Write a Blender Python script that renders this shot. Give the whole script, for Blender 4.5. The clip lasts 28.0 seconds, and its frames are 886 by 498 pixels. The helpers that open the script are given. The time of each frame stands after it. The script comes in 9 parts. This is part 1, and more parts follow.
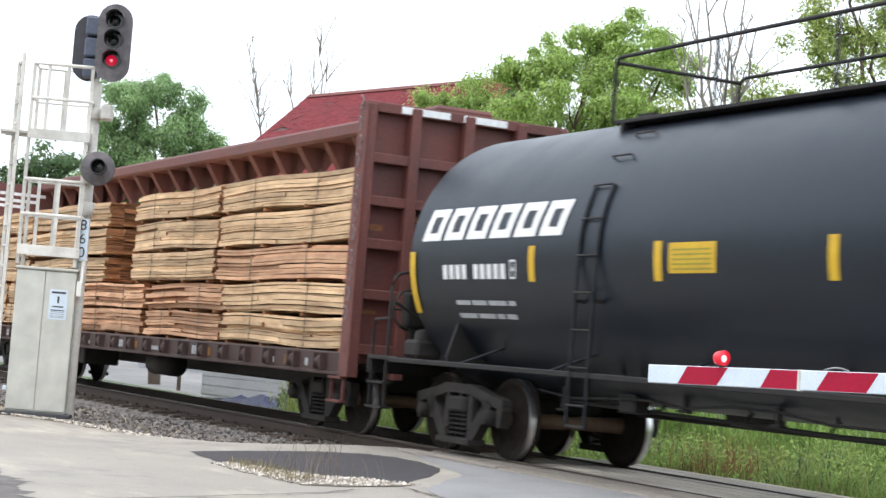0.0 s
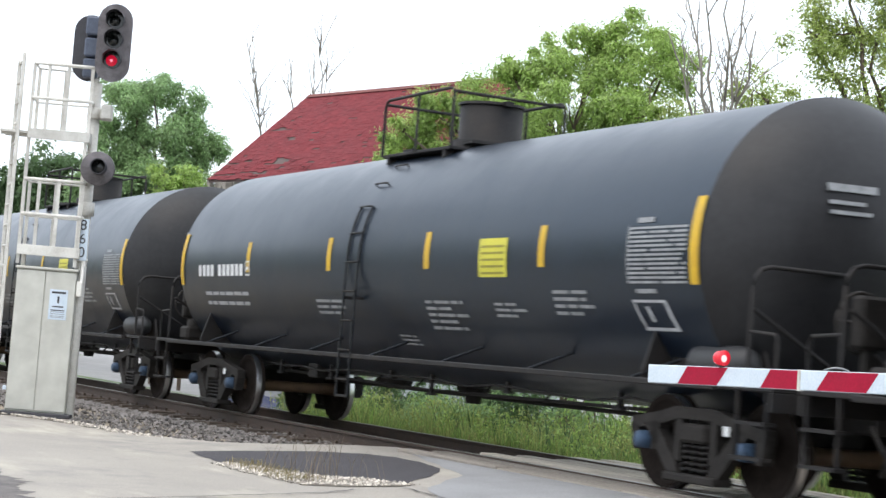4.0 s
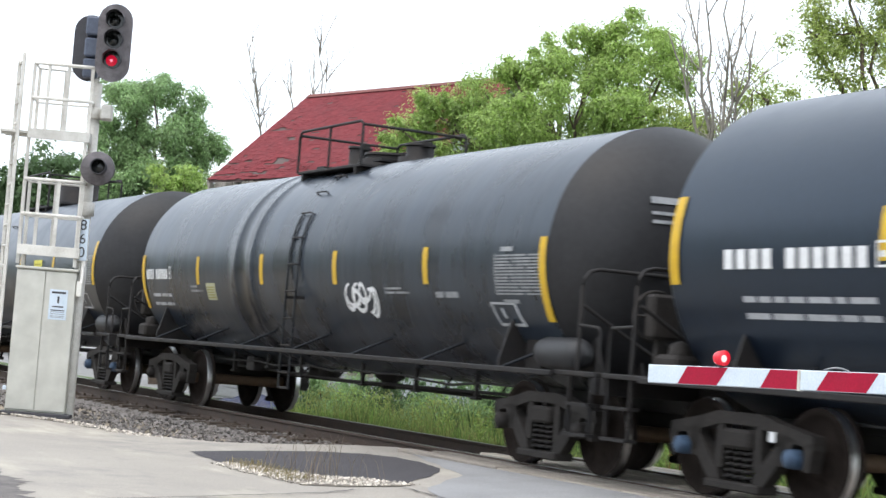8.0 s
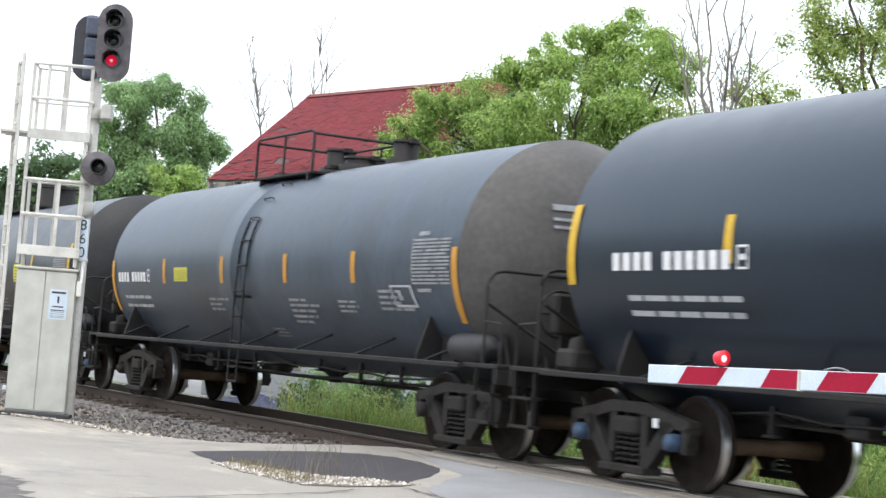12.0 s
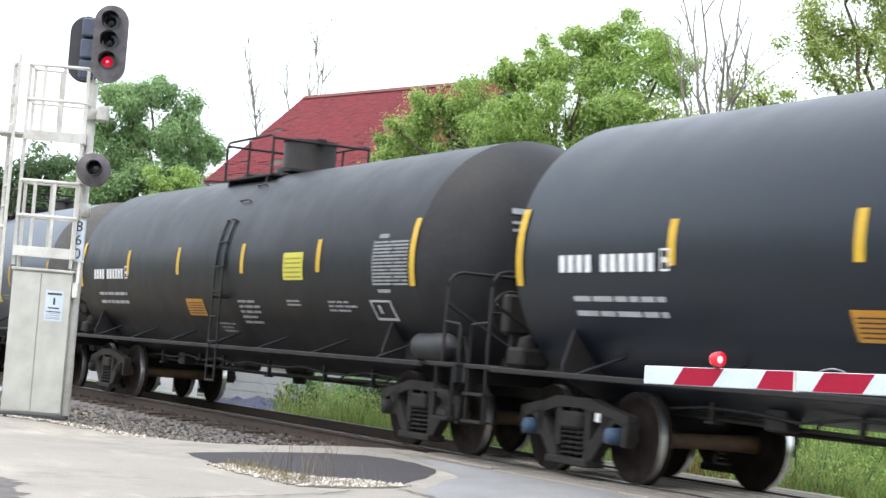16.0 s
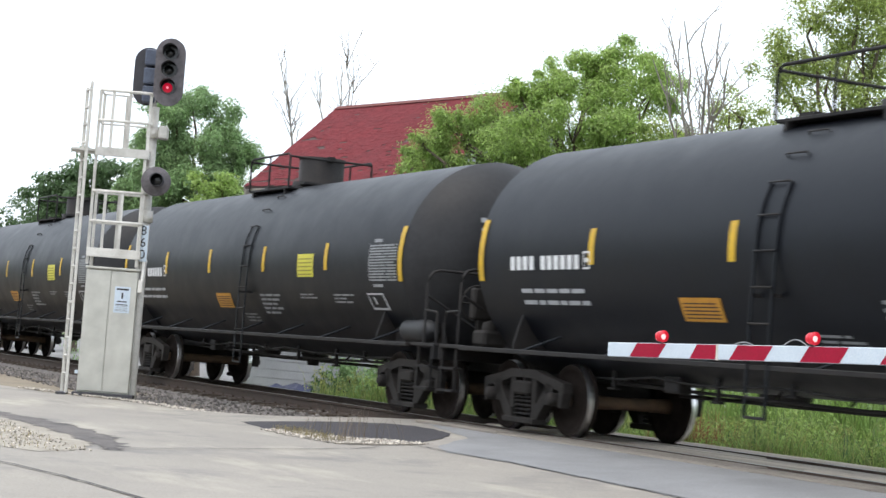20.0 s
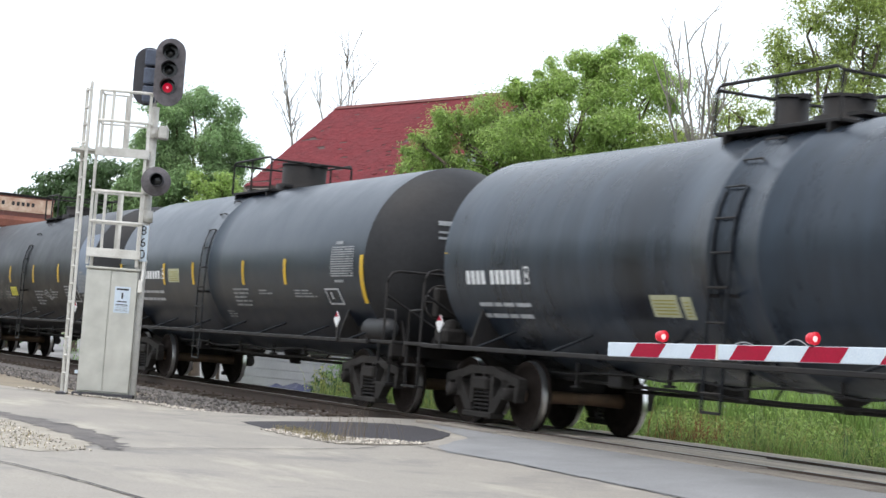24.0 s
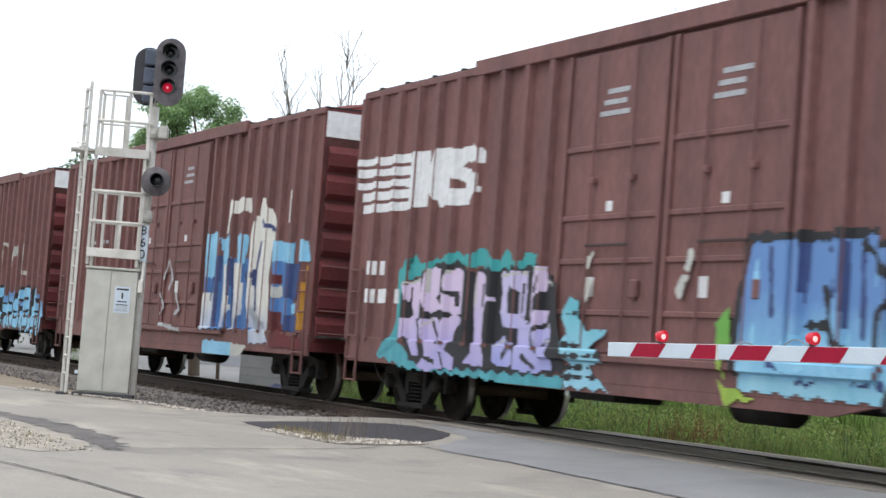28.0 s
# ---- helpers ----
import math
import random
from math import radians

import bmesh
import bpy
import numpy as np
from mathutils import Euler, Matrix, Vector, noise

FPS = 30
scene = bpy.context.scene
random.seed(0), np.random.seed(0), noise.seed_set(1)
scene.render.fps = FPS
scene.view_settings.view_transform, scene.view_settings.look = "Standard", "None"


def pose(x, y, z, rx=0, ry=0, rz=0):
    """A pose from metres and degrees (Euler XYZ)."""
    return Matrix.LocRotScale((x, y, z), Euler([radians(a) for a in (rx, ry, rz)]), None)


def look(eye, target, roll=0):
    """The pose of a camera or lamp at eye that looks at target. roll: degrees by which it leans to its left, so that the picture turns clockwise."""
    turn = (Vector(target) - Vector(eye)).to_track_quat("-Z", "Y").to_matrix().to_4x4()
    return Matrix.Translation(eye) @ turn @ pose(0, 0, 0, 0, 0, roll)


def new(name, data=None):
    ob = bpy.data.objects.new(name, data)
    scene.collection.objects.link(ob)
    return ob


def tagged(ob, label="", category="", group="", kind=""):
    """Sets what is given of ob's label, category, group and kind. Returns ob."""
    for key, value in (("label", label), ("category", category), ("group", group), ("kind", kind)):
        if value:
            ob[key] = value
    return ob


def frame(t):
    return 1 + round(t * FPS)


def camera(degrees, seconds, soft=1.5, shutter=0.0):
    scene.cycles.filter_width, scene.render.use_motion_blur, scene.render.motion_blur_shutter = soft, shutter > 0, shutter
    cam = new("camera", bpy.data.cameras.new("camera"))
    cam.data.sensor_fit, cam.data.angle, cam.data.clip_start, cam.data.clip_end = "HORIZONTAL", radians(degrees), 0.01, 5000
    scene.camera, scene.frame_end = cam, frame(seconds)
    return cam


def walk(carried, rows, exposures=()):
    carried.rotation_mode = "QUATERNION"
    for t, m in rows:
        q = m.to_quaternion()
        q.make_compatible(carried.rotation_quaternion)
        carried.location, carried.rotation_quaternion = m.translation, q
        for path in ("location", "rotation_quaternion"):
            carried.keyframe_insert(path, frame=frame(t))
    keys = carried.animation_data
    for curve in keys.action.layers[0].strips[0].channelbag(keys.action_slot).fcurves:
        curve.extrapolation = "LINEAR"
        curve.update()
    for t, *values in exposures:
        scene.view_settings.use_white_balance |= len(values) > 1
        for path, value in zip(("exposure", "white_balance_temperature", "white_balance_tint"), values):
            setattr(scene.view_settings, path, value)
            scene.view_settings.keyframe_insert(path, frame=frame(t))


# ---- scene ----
# ---- camera and its way ----
cam = camera(27.527, 28.0, soft=1.5, shutter=0.2)


def aim(x, y, z, yaw, pitch, roll):
    """A pose at (x, y, z); yaw to the left of +y, pitch up, in degrees."""
    a, p = radians(yaw), radians(pitch)
    way = Vector((-math.sin(a) * math.cos(p), math.cos(a) * math.cos(p), math.sin(p)))
    return look((x, y, z), Vector((x, y, z)) + way * 10, roll)


PATH = [
    (0.0, aim(-1.969, 0.832, 1.088, 64.995, 3.430, 4.460)),
    (12.5, aim(-1.969, 0.832, 1.088, 64.995, 3.430, 4.460)),
    (14.5, aim(-1.969, 0.832, 1.088, 64.946, 3.488, 4.400)),
    (15.0, aim(-1.966, 0.831, 1.088, 64.928, 3.462, 4.420)),
    (15.5, aim(-1.969, 0.832, 1.088, 64.950, 3.503, 4.410)),
    (16.0, aim(-1.969, 0.832, 1.088, 64.873, 3.478, 4.436)),
    (16.5, aim(-1.969, 0.832, 1.088, 64.786, 3.444, 4.480)),
    (17.0, aim(-1.949, 0.824, 1.088, 64.785, 3.452, 4.500)),
    (17.5, aim(-1.023, 0.452, 1.045, 65.043, 3.430, 4.465)),
    (18.0, aim(-0.088, 0.077, 1.003, 65.188, 3.320, 4.440)),
    (18.5, aim(1.643, -0.618, 0.921, 65.717, 3.333, 4.370)),
    (19.0, aim(1.669, -0.629, 0.921, 65.818, 3.314, 4.312)),
    (28.0, aim(1.669, -0.629, 0.921, 65.818, 3.314, 4.312)),
]
walk(cam, PATH, ((0.0, 0.56), (0.7, 0.21), (1.5, 0.10), (2.3, 0.20), (3.2, 0.48), (12.0, 0.57), (14.6, 0.56), (15.2, 0.56), (16.0, 0.74), (17.0, 0.76), (18.0, 0.59), (19.0, 0.36), (20.0, 0.33), (25.0, 0.28), (27.0, 0.32), (28.0, 0.11)))

# ---- world and sun: a bright, thinly overcast day ----
SUN_AZ, SUN_EL = radians(-65), radians(68)       # direction to the sun: from +x towards +y, and above the horizon
world = bpy.data.worlds.new("world")
scene.world = world
world.use_nodes = True
wn = world.node_tree.nodes
wl = world.node_tree.links
sky = wn.new("ShaderNodeTexSky")
sky.sky_type = "NISHITA"
sky.sun_disc = False
sky.sun_elevation = SUN_EL
sky.sun_rotation = radians(90) - SUN_AZ
sky.air_density, sky.dust_density, sky.ozone_density = 1.0, 5.0, 1.0
veil = wn.new("ShaderNodeMixRGB")               # high cloud over the blue
veil.inputs[0].default_value = 0.72
veil.inputs[2].default_value = (9.9, 10.7, 11.7, 1)
bg = wn["Background"]
wl.new(sky.outputs[0], veil.inputs[1])
wl.new(veil.outputs[0], bg.inputs[0])
bg.inputs[1].default_value = 0.15
sun = new("sun", bpy.data.lights.new("sun", "SUN"))
sun.data.energy, sun.data.angle, sun.data.color = 0.80, radians(60), (1.0, 0.94, 0.86)
sun.matrix_world = look((0, 0, 30), Vector((0, 0, 30)) - Vector((math.cos(SUN_AZ) * math.cos(SUN_EL), math.sin(SUN_AZ) * math.cos(SUN_EL), math.sin(SUN_EL))) * 5)


# ---- materials ----
def material(name, base, dark=None, scale=4.0, rough=0.6, metal=0.0, bump=0.0, bump_scale=60.0, mix=0.5, detail=6.0, vary=0.0, island=0.0, stretch=(1, 1, 1), spec=0.5, tint=None):
    """A surface with stains at one scale, grain and relief at a finer one; vary shades objects, island shades loose pieces."""
    m = bpy.data.materials.new(name)
    m.use_nodes = True
    n, l = m.node_tree.nodes, m.node_tree.links
    b = n["Principled BSDF"]
    b.inputs["Roughness"].default_value, b.inputs["Metallic"].default_value = rough, metal
    b.inputs["Specular IOR Level"].default_value = spec
    if tint:
        b.inputs["Specular Tint"].default_value = (*tint, 1)
    dark = dark or tuple(c * 0.7 for c in base)
    co = n.new("ShaderNodeTexCoord")
    mp = n.new("ShaderNodeMapping")
    mp.inputs["Scale"].default_value = stretch
    l.new(co.outputs["Object"], mp.inputs[0])
    t1 = n.new("ShaderNodeTexNoise")
    t1.inputs["Scale"].default_value, t1.inputs["Detail"].default_value, t1.inputs["Roughness"].default_value = scale, detail, 0.65
    l.new(mp.outputs[0], t1.inputs["Vector"])
    ramp = n.new("ShaderNodeValToRGB")
    ramp.color_ramp.elements[0].position, ramp.color_ramp.elements[1].position = 0.5 - mix * 0.45, 0.5 + mix * 0.45
    ramp.color_ramp.elements[0].color, ramp.color_ramp.elements[1].color = (*dark, 1), (*base, 1)
    l.new(t1.outputs[0], ramp.inputs[0])
    t2 = n.new("ShaderNodeTexNoise")
    t2.inputs["Scale"].default_value, t2.inputs["Detail"].default_value = bump_scale, 4
    l.new(mp.outputs[0], t2.inputs["Vector"])
    grain = n.new("ShaderNodeMixRGB")
    grain.blend_type = "OVERLAY"
    grain.inputs[0].default_value = 0.35
    l.new(ramp.outputs[0], grain.inputs[1])
    l.new(t2.outputs[0], grain.inputs[2])
    last = grain.outputs[0]
    for amount, node, out in ((vary, "ShaderNodeObjectInfo", "Random"), (island, "ShaderNodeNewGeometry", "Random Per Island")):
        if amount:
            src = n.new(node)
            mr = n.new("ShaderNodeMapRange")
            mr.inputs[3].default_value, mr.inputs[4].default_value = 1 - amount, 1 + amount
            l.new(src.outputs[out], mr.inputs[0])
            hs = n.new("ShaderNodeHueSaturation")
            l.new(mr.outputs[0], hs.inputs["Value"])
            l.new(last, hs.inputs["Color"])
            last = hs.outputs[0]
    l.new(last, b.inputs["Base Color"])
    rr = n.new("ShaderNodeMapRange")
    rr.inputs[3].default_value, rr.inputs[4].default_value = max(rough - 0.12, 0.05), min(rough + 0.12, 1)
    l.new(t1.outputs[0], rr.inputs[0])
    l.new(rr.outputs[0], b.inputs["Roughness"])
    if bump:
        bp = n.new("ShaderNodeBump")
        bp.inputs["Strength"].default_value, bp.inputs["Distance"].default_value = bump, 0.02
        l.new(t2.outputs[0], bp.inputs["Height"])
        l.new(bp.outputs[0], b.inputs["Normal"])
    return m


def glow(name, colour, strength, base=(0.2, 0.01, 0.01)):
    m = bpy.data.materials.new(name)
    m.use_nodes = True
    b = m.node_tree.nodes["Principled BSDF"]
    b.inputs["Base Color"].default_value = (*base, 1)
    b.inputs["Emission Color"].default_value = (*colour, 1)
    b.inputs["Emission Strength"].default_value = strength
    b.inputs["Roughness"].default_value = 0.25
    return m


def leaf_material(name, base, dark, island=0.35):
    m = material(name, base, dark, scale=0.8, rough=0.55, island=island, bump_scale=20)
    n, l = m.node_tree.nodes, m.node_tree.links
    b, out = n["Principled BSDF"], n["Material Output"]
    tr = n.new("ShaderNodeBsdfTranslucent")
    src = b.inputs["Base Color"].links[0].from_socket
    l.new(src, tr.inputs[0])
    mx = n.new("ShaderNodeMixShader")
    mx.inputs[0].default_value = 0.5
    l.new(b.outputs[0], mx.inputs[1])
    l.new(tr.outputs[0], mx.inputs[2])
    l.new(mx.outputs[0], out.inputs[0])
    return m


# tint puts the blue of reflected sky into the tanks' sheen
BLACK = material("tank_black", (0.0075, 0.0125, 0.0225), (0.005, 0.008, 0.015), scale=1.2, rough=0.32, bump=0.03, bump_scale=14, vary=0.12, spec=0.50, tint=(0.64, 0.82, 1.0))
BLACK_MATT = material("tank_black_matt", (0.0075, 0.0085, 0.0120), (0.0045, 0.005, 0.007), scale=1.6, rough=0.42, bump=0.03, bump_scale=14, spec=0.23, tint=(0.84, 0.92, 1.0))
BLACK_SLATE = material("tank_black_slate", (0.0095, 0.0130, 0.0205), (0.006, 0.008, 0.012), scale=1.4, rough=0.36, bump=0.03, bump_scale=14, spec=0.36, tint=(0.80, 0.90, 1.0))
GREY_BLUE = material("tank_grey_blue", (0.066, 0.088, 0.122), (0.020, 0.024, 0.031), scale=1.3, rough=0.38, bump=0.03, bump_scale=14, mix=0.7, stretch=(1, 1, 0.3), spec=0.38, tint=(0.72, 0.87, 1.0))
GREY_WORN = material("tank_worn_grey", (0.030, 0.040, 0.056), (0.006, 0.006, 0.008), scale=1.3, rough=0.28, bump=0.45, bump_scale=2.2, mix=0.40, stretch=(1, 1, 0.22), spec=0.36, tint=(0.74, 0.88, 1.0))
FRAME_BLACK = material("frame_black", (0.017, 0.0172, 0.019), (0.027, 0.023, 0.021), scale=3, rough=0.6, bump=0.06, bump_scale=30, spec=0.22)
TRUCK = material("truck_steel", (0.040, 0.036, 0.034), (0.016, 0.0145, 0.0135), scale=4, rough=0.75, bump=0.12, bump_scale=40, vary=0.25, spec=0.2)
AXLE = material("axle_rust", (0.155, 0.092, 0.052), (0.065, 0.042, 0.028), scale=5, rough=0.75, bump=0.08)
WHEEL = material("wheel_steel", (0.030, 0.024, 0.021), (0.014, 0.011, 0.010), scale=6, rough=0.9, metal=0.0, bump=0.05, spec=0.05)
TREAD = material("polished_tread", (0.80, 0.80, 0.81), (0.62, 0.61, 0.61), scale=9, rough=0.32, metal=1.0)
YELLOW = material("yellow_reflector", (0.62, 0.40, 0.012), (0.50, 0.30, 0.012), scale=8, rough=0.45)
YELLOW_SIGN = material("yellow_stencil_panel", (0.62, 0.58, 0.05), (0.50, 0.46, 0.05), scale=5, rough=0.5)
ORANGE_SIGN = material("orange_stencil_panel", (0.55, 0.27, 0.02), (0.45, 0.20, 0.02), scale=5, rough=0.5)
WHITE_PAINT = material("white_stencil", (0.80, 0.81, 0.82), (0.60, 0.61, 0.62), scale=9, rough=0.6)
GREY_PAINT = material("grey_stencil", (0.33, 0.34, 0.35), (0.15, 0.16, 0.17), scale=9, rough=0.6)
BLUE_CAP = material("blue_bearing_cap", (0.055, 0.105, 0.19), (0.03, 0.05, 0.08), scale=9, rough=0.6)
RED_CAR = material("oxide_red_steel", (0.150, 0.045, 0.036), (0.085, 0.030, 0.026), scale=1.6, rough=0.62, bump=0.05, bump_scale=20)
SILL = material("sill_dark_brown", (0.062, 0.032, 0.028), (0.034, 0.020, 0.018), scale=2, rough=0.7, bump=0.06)
BOX_BROWN = material("boxcar_brown", (0.222, 0.108, 0.100), (0.132, 0.068, 0.064), scale=1.3, rough=0.66, bump=0.04, bump_scale=20, stretch=(1, 1, 0.35), spec=0.25)
BOX_END = material("boxcar_end_red", (0.285, 0.110, 0.075), (0.165, 0.066, 0.048), scale=1.1, rough=0.66, bump=0.04, bump_scale=20, spec=0.25)
LUMBER = material("rough_sawn_lumber", (0.78, 0.555, 0.335), (0.29, 0.175, 0.100), scale=2.2, rough=0.88, bump=0.25, bump_scale=40, island=0.0, vary=0.30, mix=0.55, stretch=(0.5, 1, 2.6))
LUMBER_RED = material("reddish_lumber", (0.74, 0.455, 0.275), (0.30, 0.145, 0.085), scale=2.2, rough=0.88, bump=0.25, bump_scale=40, island=0.0, vary=0.30, mix=0.55, stretch=(0.5, 1, 2.6))
LUMBER_END = material("lumber_end_grain", (0.30, 0.13, 0.05), (0.14, 0.055, 0.025), scale=5, rough=0.9, bump=0.1, island=0.45)
STRAP = material("steel_strap", (0.17, 0.14, 0.10), (0.10, 0.08, 0.06), scale=10, rough=0.6)
RAIL = material("rail_side_rust", (0.070, 0.046, 0.034), (0.040, 0.028, 0.022), scale=5, rough=0.8, bump=0.1)
RAIL_HEAD = material("rail_head_polished", (0.50, 0.49, 0.48), (0.36, 0.35, 0.34), scale=8, rough=0.3, metal=1.0, stretch=(0.2, 4, 4))
TIE = material("creosoted_tie", (0.095, 0.070, 0.052), (0.050, 0.038, 0.030), scale=4, rough=0.9, bump=0.2, vary=0.25, stretch=(3, 0.4, 3))
BALLAST = material("ballast_stone", (0.225, 0.205, 0.19), (0.080, 0.072, 0.068), scale=14, rough=0.9, bump=0.5, bump_scale=50, island=0.65)
CONCRETE = material("old_pale_asphalt", (0.362, 0.332, 0.288), (0.222, 0.203, 0.180), scale=0.45, rough=0.9, bump=0.12, bump_scale=45, mix=0.8)


def streaked(m, colour, dark, stretch, amount):
    """Adds pale streaks and darker stains of their own shape to a ground material."""
    n, l = m.node_tree.nodes, m.node_tree.links
    b = n["Principled BSDF"]
    last = b.inputs["Base Color"].links[0].from_socket
    co = n.new("ShaderNodeTexCoord")
    for k, (col, st, lo, hi) in enumerate(((colour, stretch, 0.52, 0.74), (dark, (stretch[0] * 2.3, stretch[1] * 0.8, 1), 0.52, 0.76))):
        mp = n.new("ShaderNodeMapping")
        mp.inputs["Scale"].default_value = st
        mp.inputs["Location"].default_value = (3.7 * k, 1.3 * k, 0)
        l.new(co.outputs["Object"], mp.inputs[0])
        t = n.new("ShaderNodeTexNoise")
        t.inputs["Scale"].default_value, t.inputs["Detail"].default_value, t.inputs["Roughness"].default_value = 1.0, 9, 0.68
        l.new(mp.outputs[0], t.inputs["Vector"])
        mr = n.new("ShaderNodeMapRange")
        mr.inputs[1].default_value, mr.inputs[2].default_value, mr.inputs[4].default_value = lo, hi, amount
        l.new(t.outputs[0], mr.inputs[0])
        mx = n.new("ShaderNodeMixRGB")
        mx.inputs[2].default_value = (*col, 1)
        l.new(mr.outputs[0], mx.inputs[0])
        l.new(last, mx.inputs[1])
        last = mx.outputs[0]
    l.new(last, b.inputs["Base Color"])


streaked(CONCRETE, (0.46, 0.418, 0.345), (0.165, 0.158, 0.152), (0.34, 1.0, 1), 0.92)
PATCH = material("fresh_asphalt_patch", (0.058, 0.053, 0.058), (0.034, 0.031, 0.035), scale=3, rough=0.9, bump=0.3, bump_scale=70)
SOIL = material("dry_soil", (0.30, 0.25, 0.18), (0.17, 0.14, 0.10), scale=1.3, rough=0.95, bump=0.3, bump_scale=30)
MEADOW = material("meadow_ground", (0.10, 0.15, 0.045), (0.06, 0.085, 0.03), scale=0.6, rough=0.95, bump=0.3, bump_scale=20)
ALU = material("galvanised_aluminium", (0.70, 0.685, 0.64), (0.46, 0.44, 0.40), scale=3, rough=0.55, metal=0.1, bump=0.04, vary=0.16)
CABINET = material("cabinet_grey_paint", (0.54, 0.535, 0.485), (0.46, 0.455, 0.41), scale=1.2, rough=0.55, bump=0.02, bump_scale=3)
SIGNAL_BLACK = material("signal_black", (0.052, 0.051, 0.060), (0.030, 0.029, 0.034), scale=4, rough=0.6)
SIGNAL_RUSTY = material("signal_weathered", (0.170, 0.155, 0.165), (0.062, 0.055, 0.058), scale=7, rough=0.7)
LENS_DARK = material("dark_lens", (0.010, 0.012, 0.012), rough=0.15)
LENS_RED = glow("lit_red_lens", (1.0, 0.008, 0.060), 0.32, (0.10, 0.004, 0.008))
LENS_CORE = glow("lit_lens_core", (1.0, 0.30, 0.40), 0.85, (0.3, 0.05, 0.08))
LAMP_RED = glow("lit_gate_lamp", (1.0, 0.02, 0.05), 0.34, (0.34, 0.012, 0.022))
LAMP_CORE = glow("lit_lamp_core", (1.0, 0.62, 0.62), 0.9, (0.5, 0.2, 0.2))
GATE_WHITE = material("gate_white", (0.62, 0.70, 0.78), (0.54, 0.62, 0.70), scale=5, rough=0.5)
GATE_RED = material("gate_red", (0.37, 0.006, 0.036), (0.30, 0.006, 0.030), scale=5, rough=0.6, spec=0.2)
BARN_ROOF = material("bare_roof_boards", (0.105, 0.075, 0.066), (0.06, 0.045, 0.042), scale=3, rough=0.85, bump=0.15, vary=0.18)
BARN_WALL = material("barn_boards", (0.20, 0.06, 0.05), (0.12, 0.045, 0.04), scale=2, rough=0.85)
BARK = material("bark", (0.16, 0.12, 0.09), (0.07, 0.055, 0.042), scale=6, rough=0.95, bump=0.4, stretch=(1, 1, 0.25))
DEAD = material("dead_wood", (0.36, 0.33, 0.29), (0.20, 0.18, 0.15), scale=5, rough=0.9, stretch=(1, 1, 0.25))
LEAF_BRIGHT = leaf_material("leaf_bright", (0.410, 0.540, 0.165), (0.250, 0.370, 0.100))
LEAF_MID = leaf_material("leaf_mid", (0.340, 0.480, 0.225), (0.220, 0.345, 0.150))
LEAF_DARK = leaf_material("leaf_dark", (0.125, 0.205, 0.085), (0.080, 0.140, 0.058))
GRASS = leaf_material("tall_grass", (0.300, 0.430, 0.120), (0.185, 0.290, 0.080))
LEAF_OLIVE = leaf_material("leaf_olive", (0.420, 0.500, 0.150), (0.250, 0.325, 0.095), 0.45)
STALK = material("dry_stalk", (0.27, 0.22, 0.165), (0.14, 0.11, 0.085), scale=6, rough=0.9)
SEED = leaf_material("grass_seed_head", (0.42, 0.45, 0.16), (0.28, 0.32, 0.10))
WEED = leaf_material("dry_weeds", (0.33, 0.27, 0.13), (0.20, 0.17, 0.08))


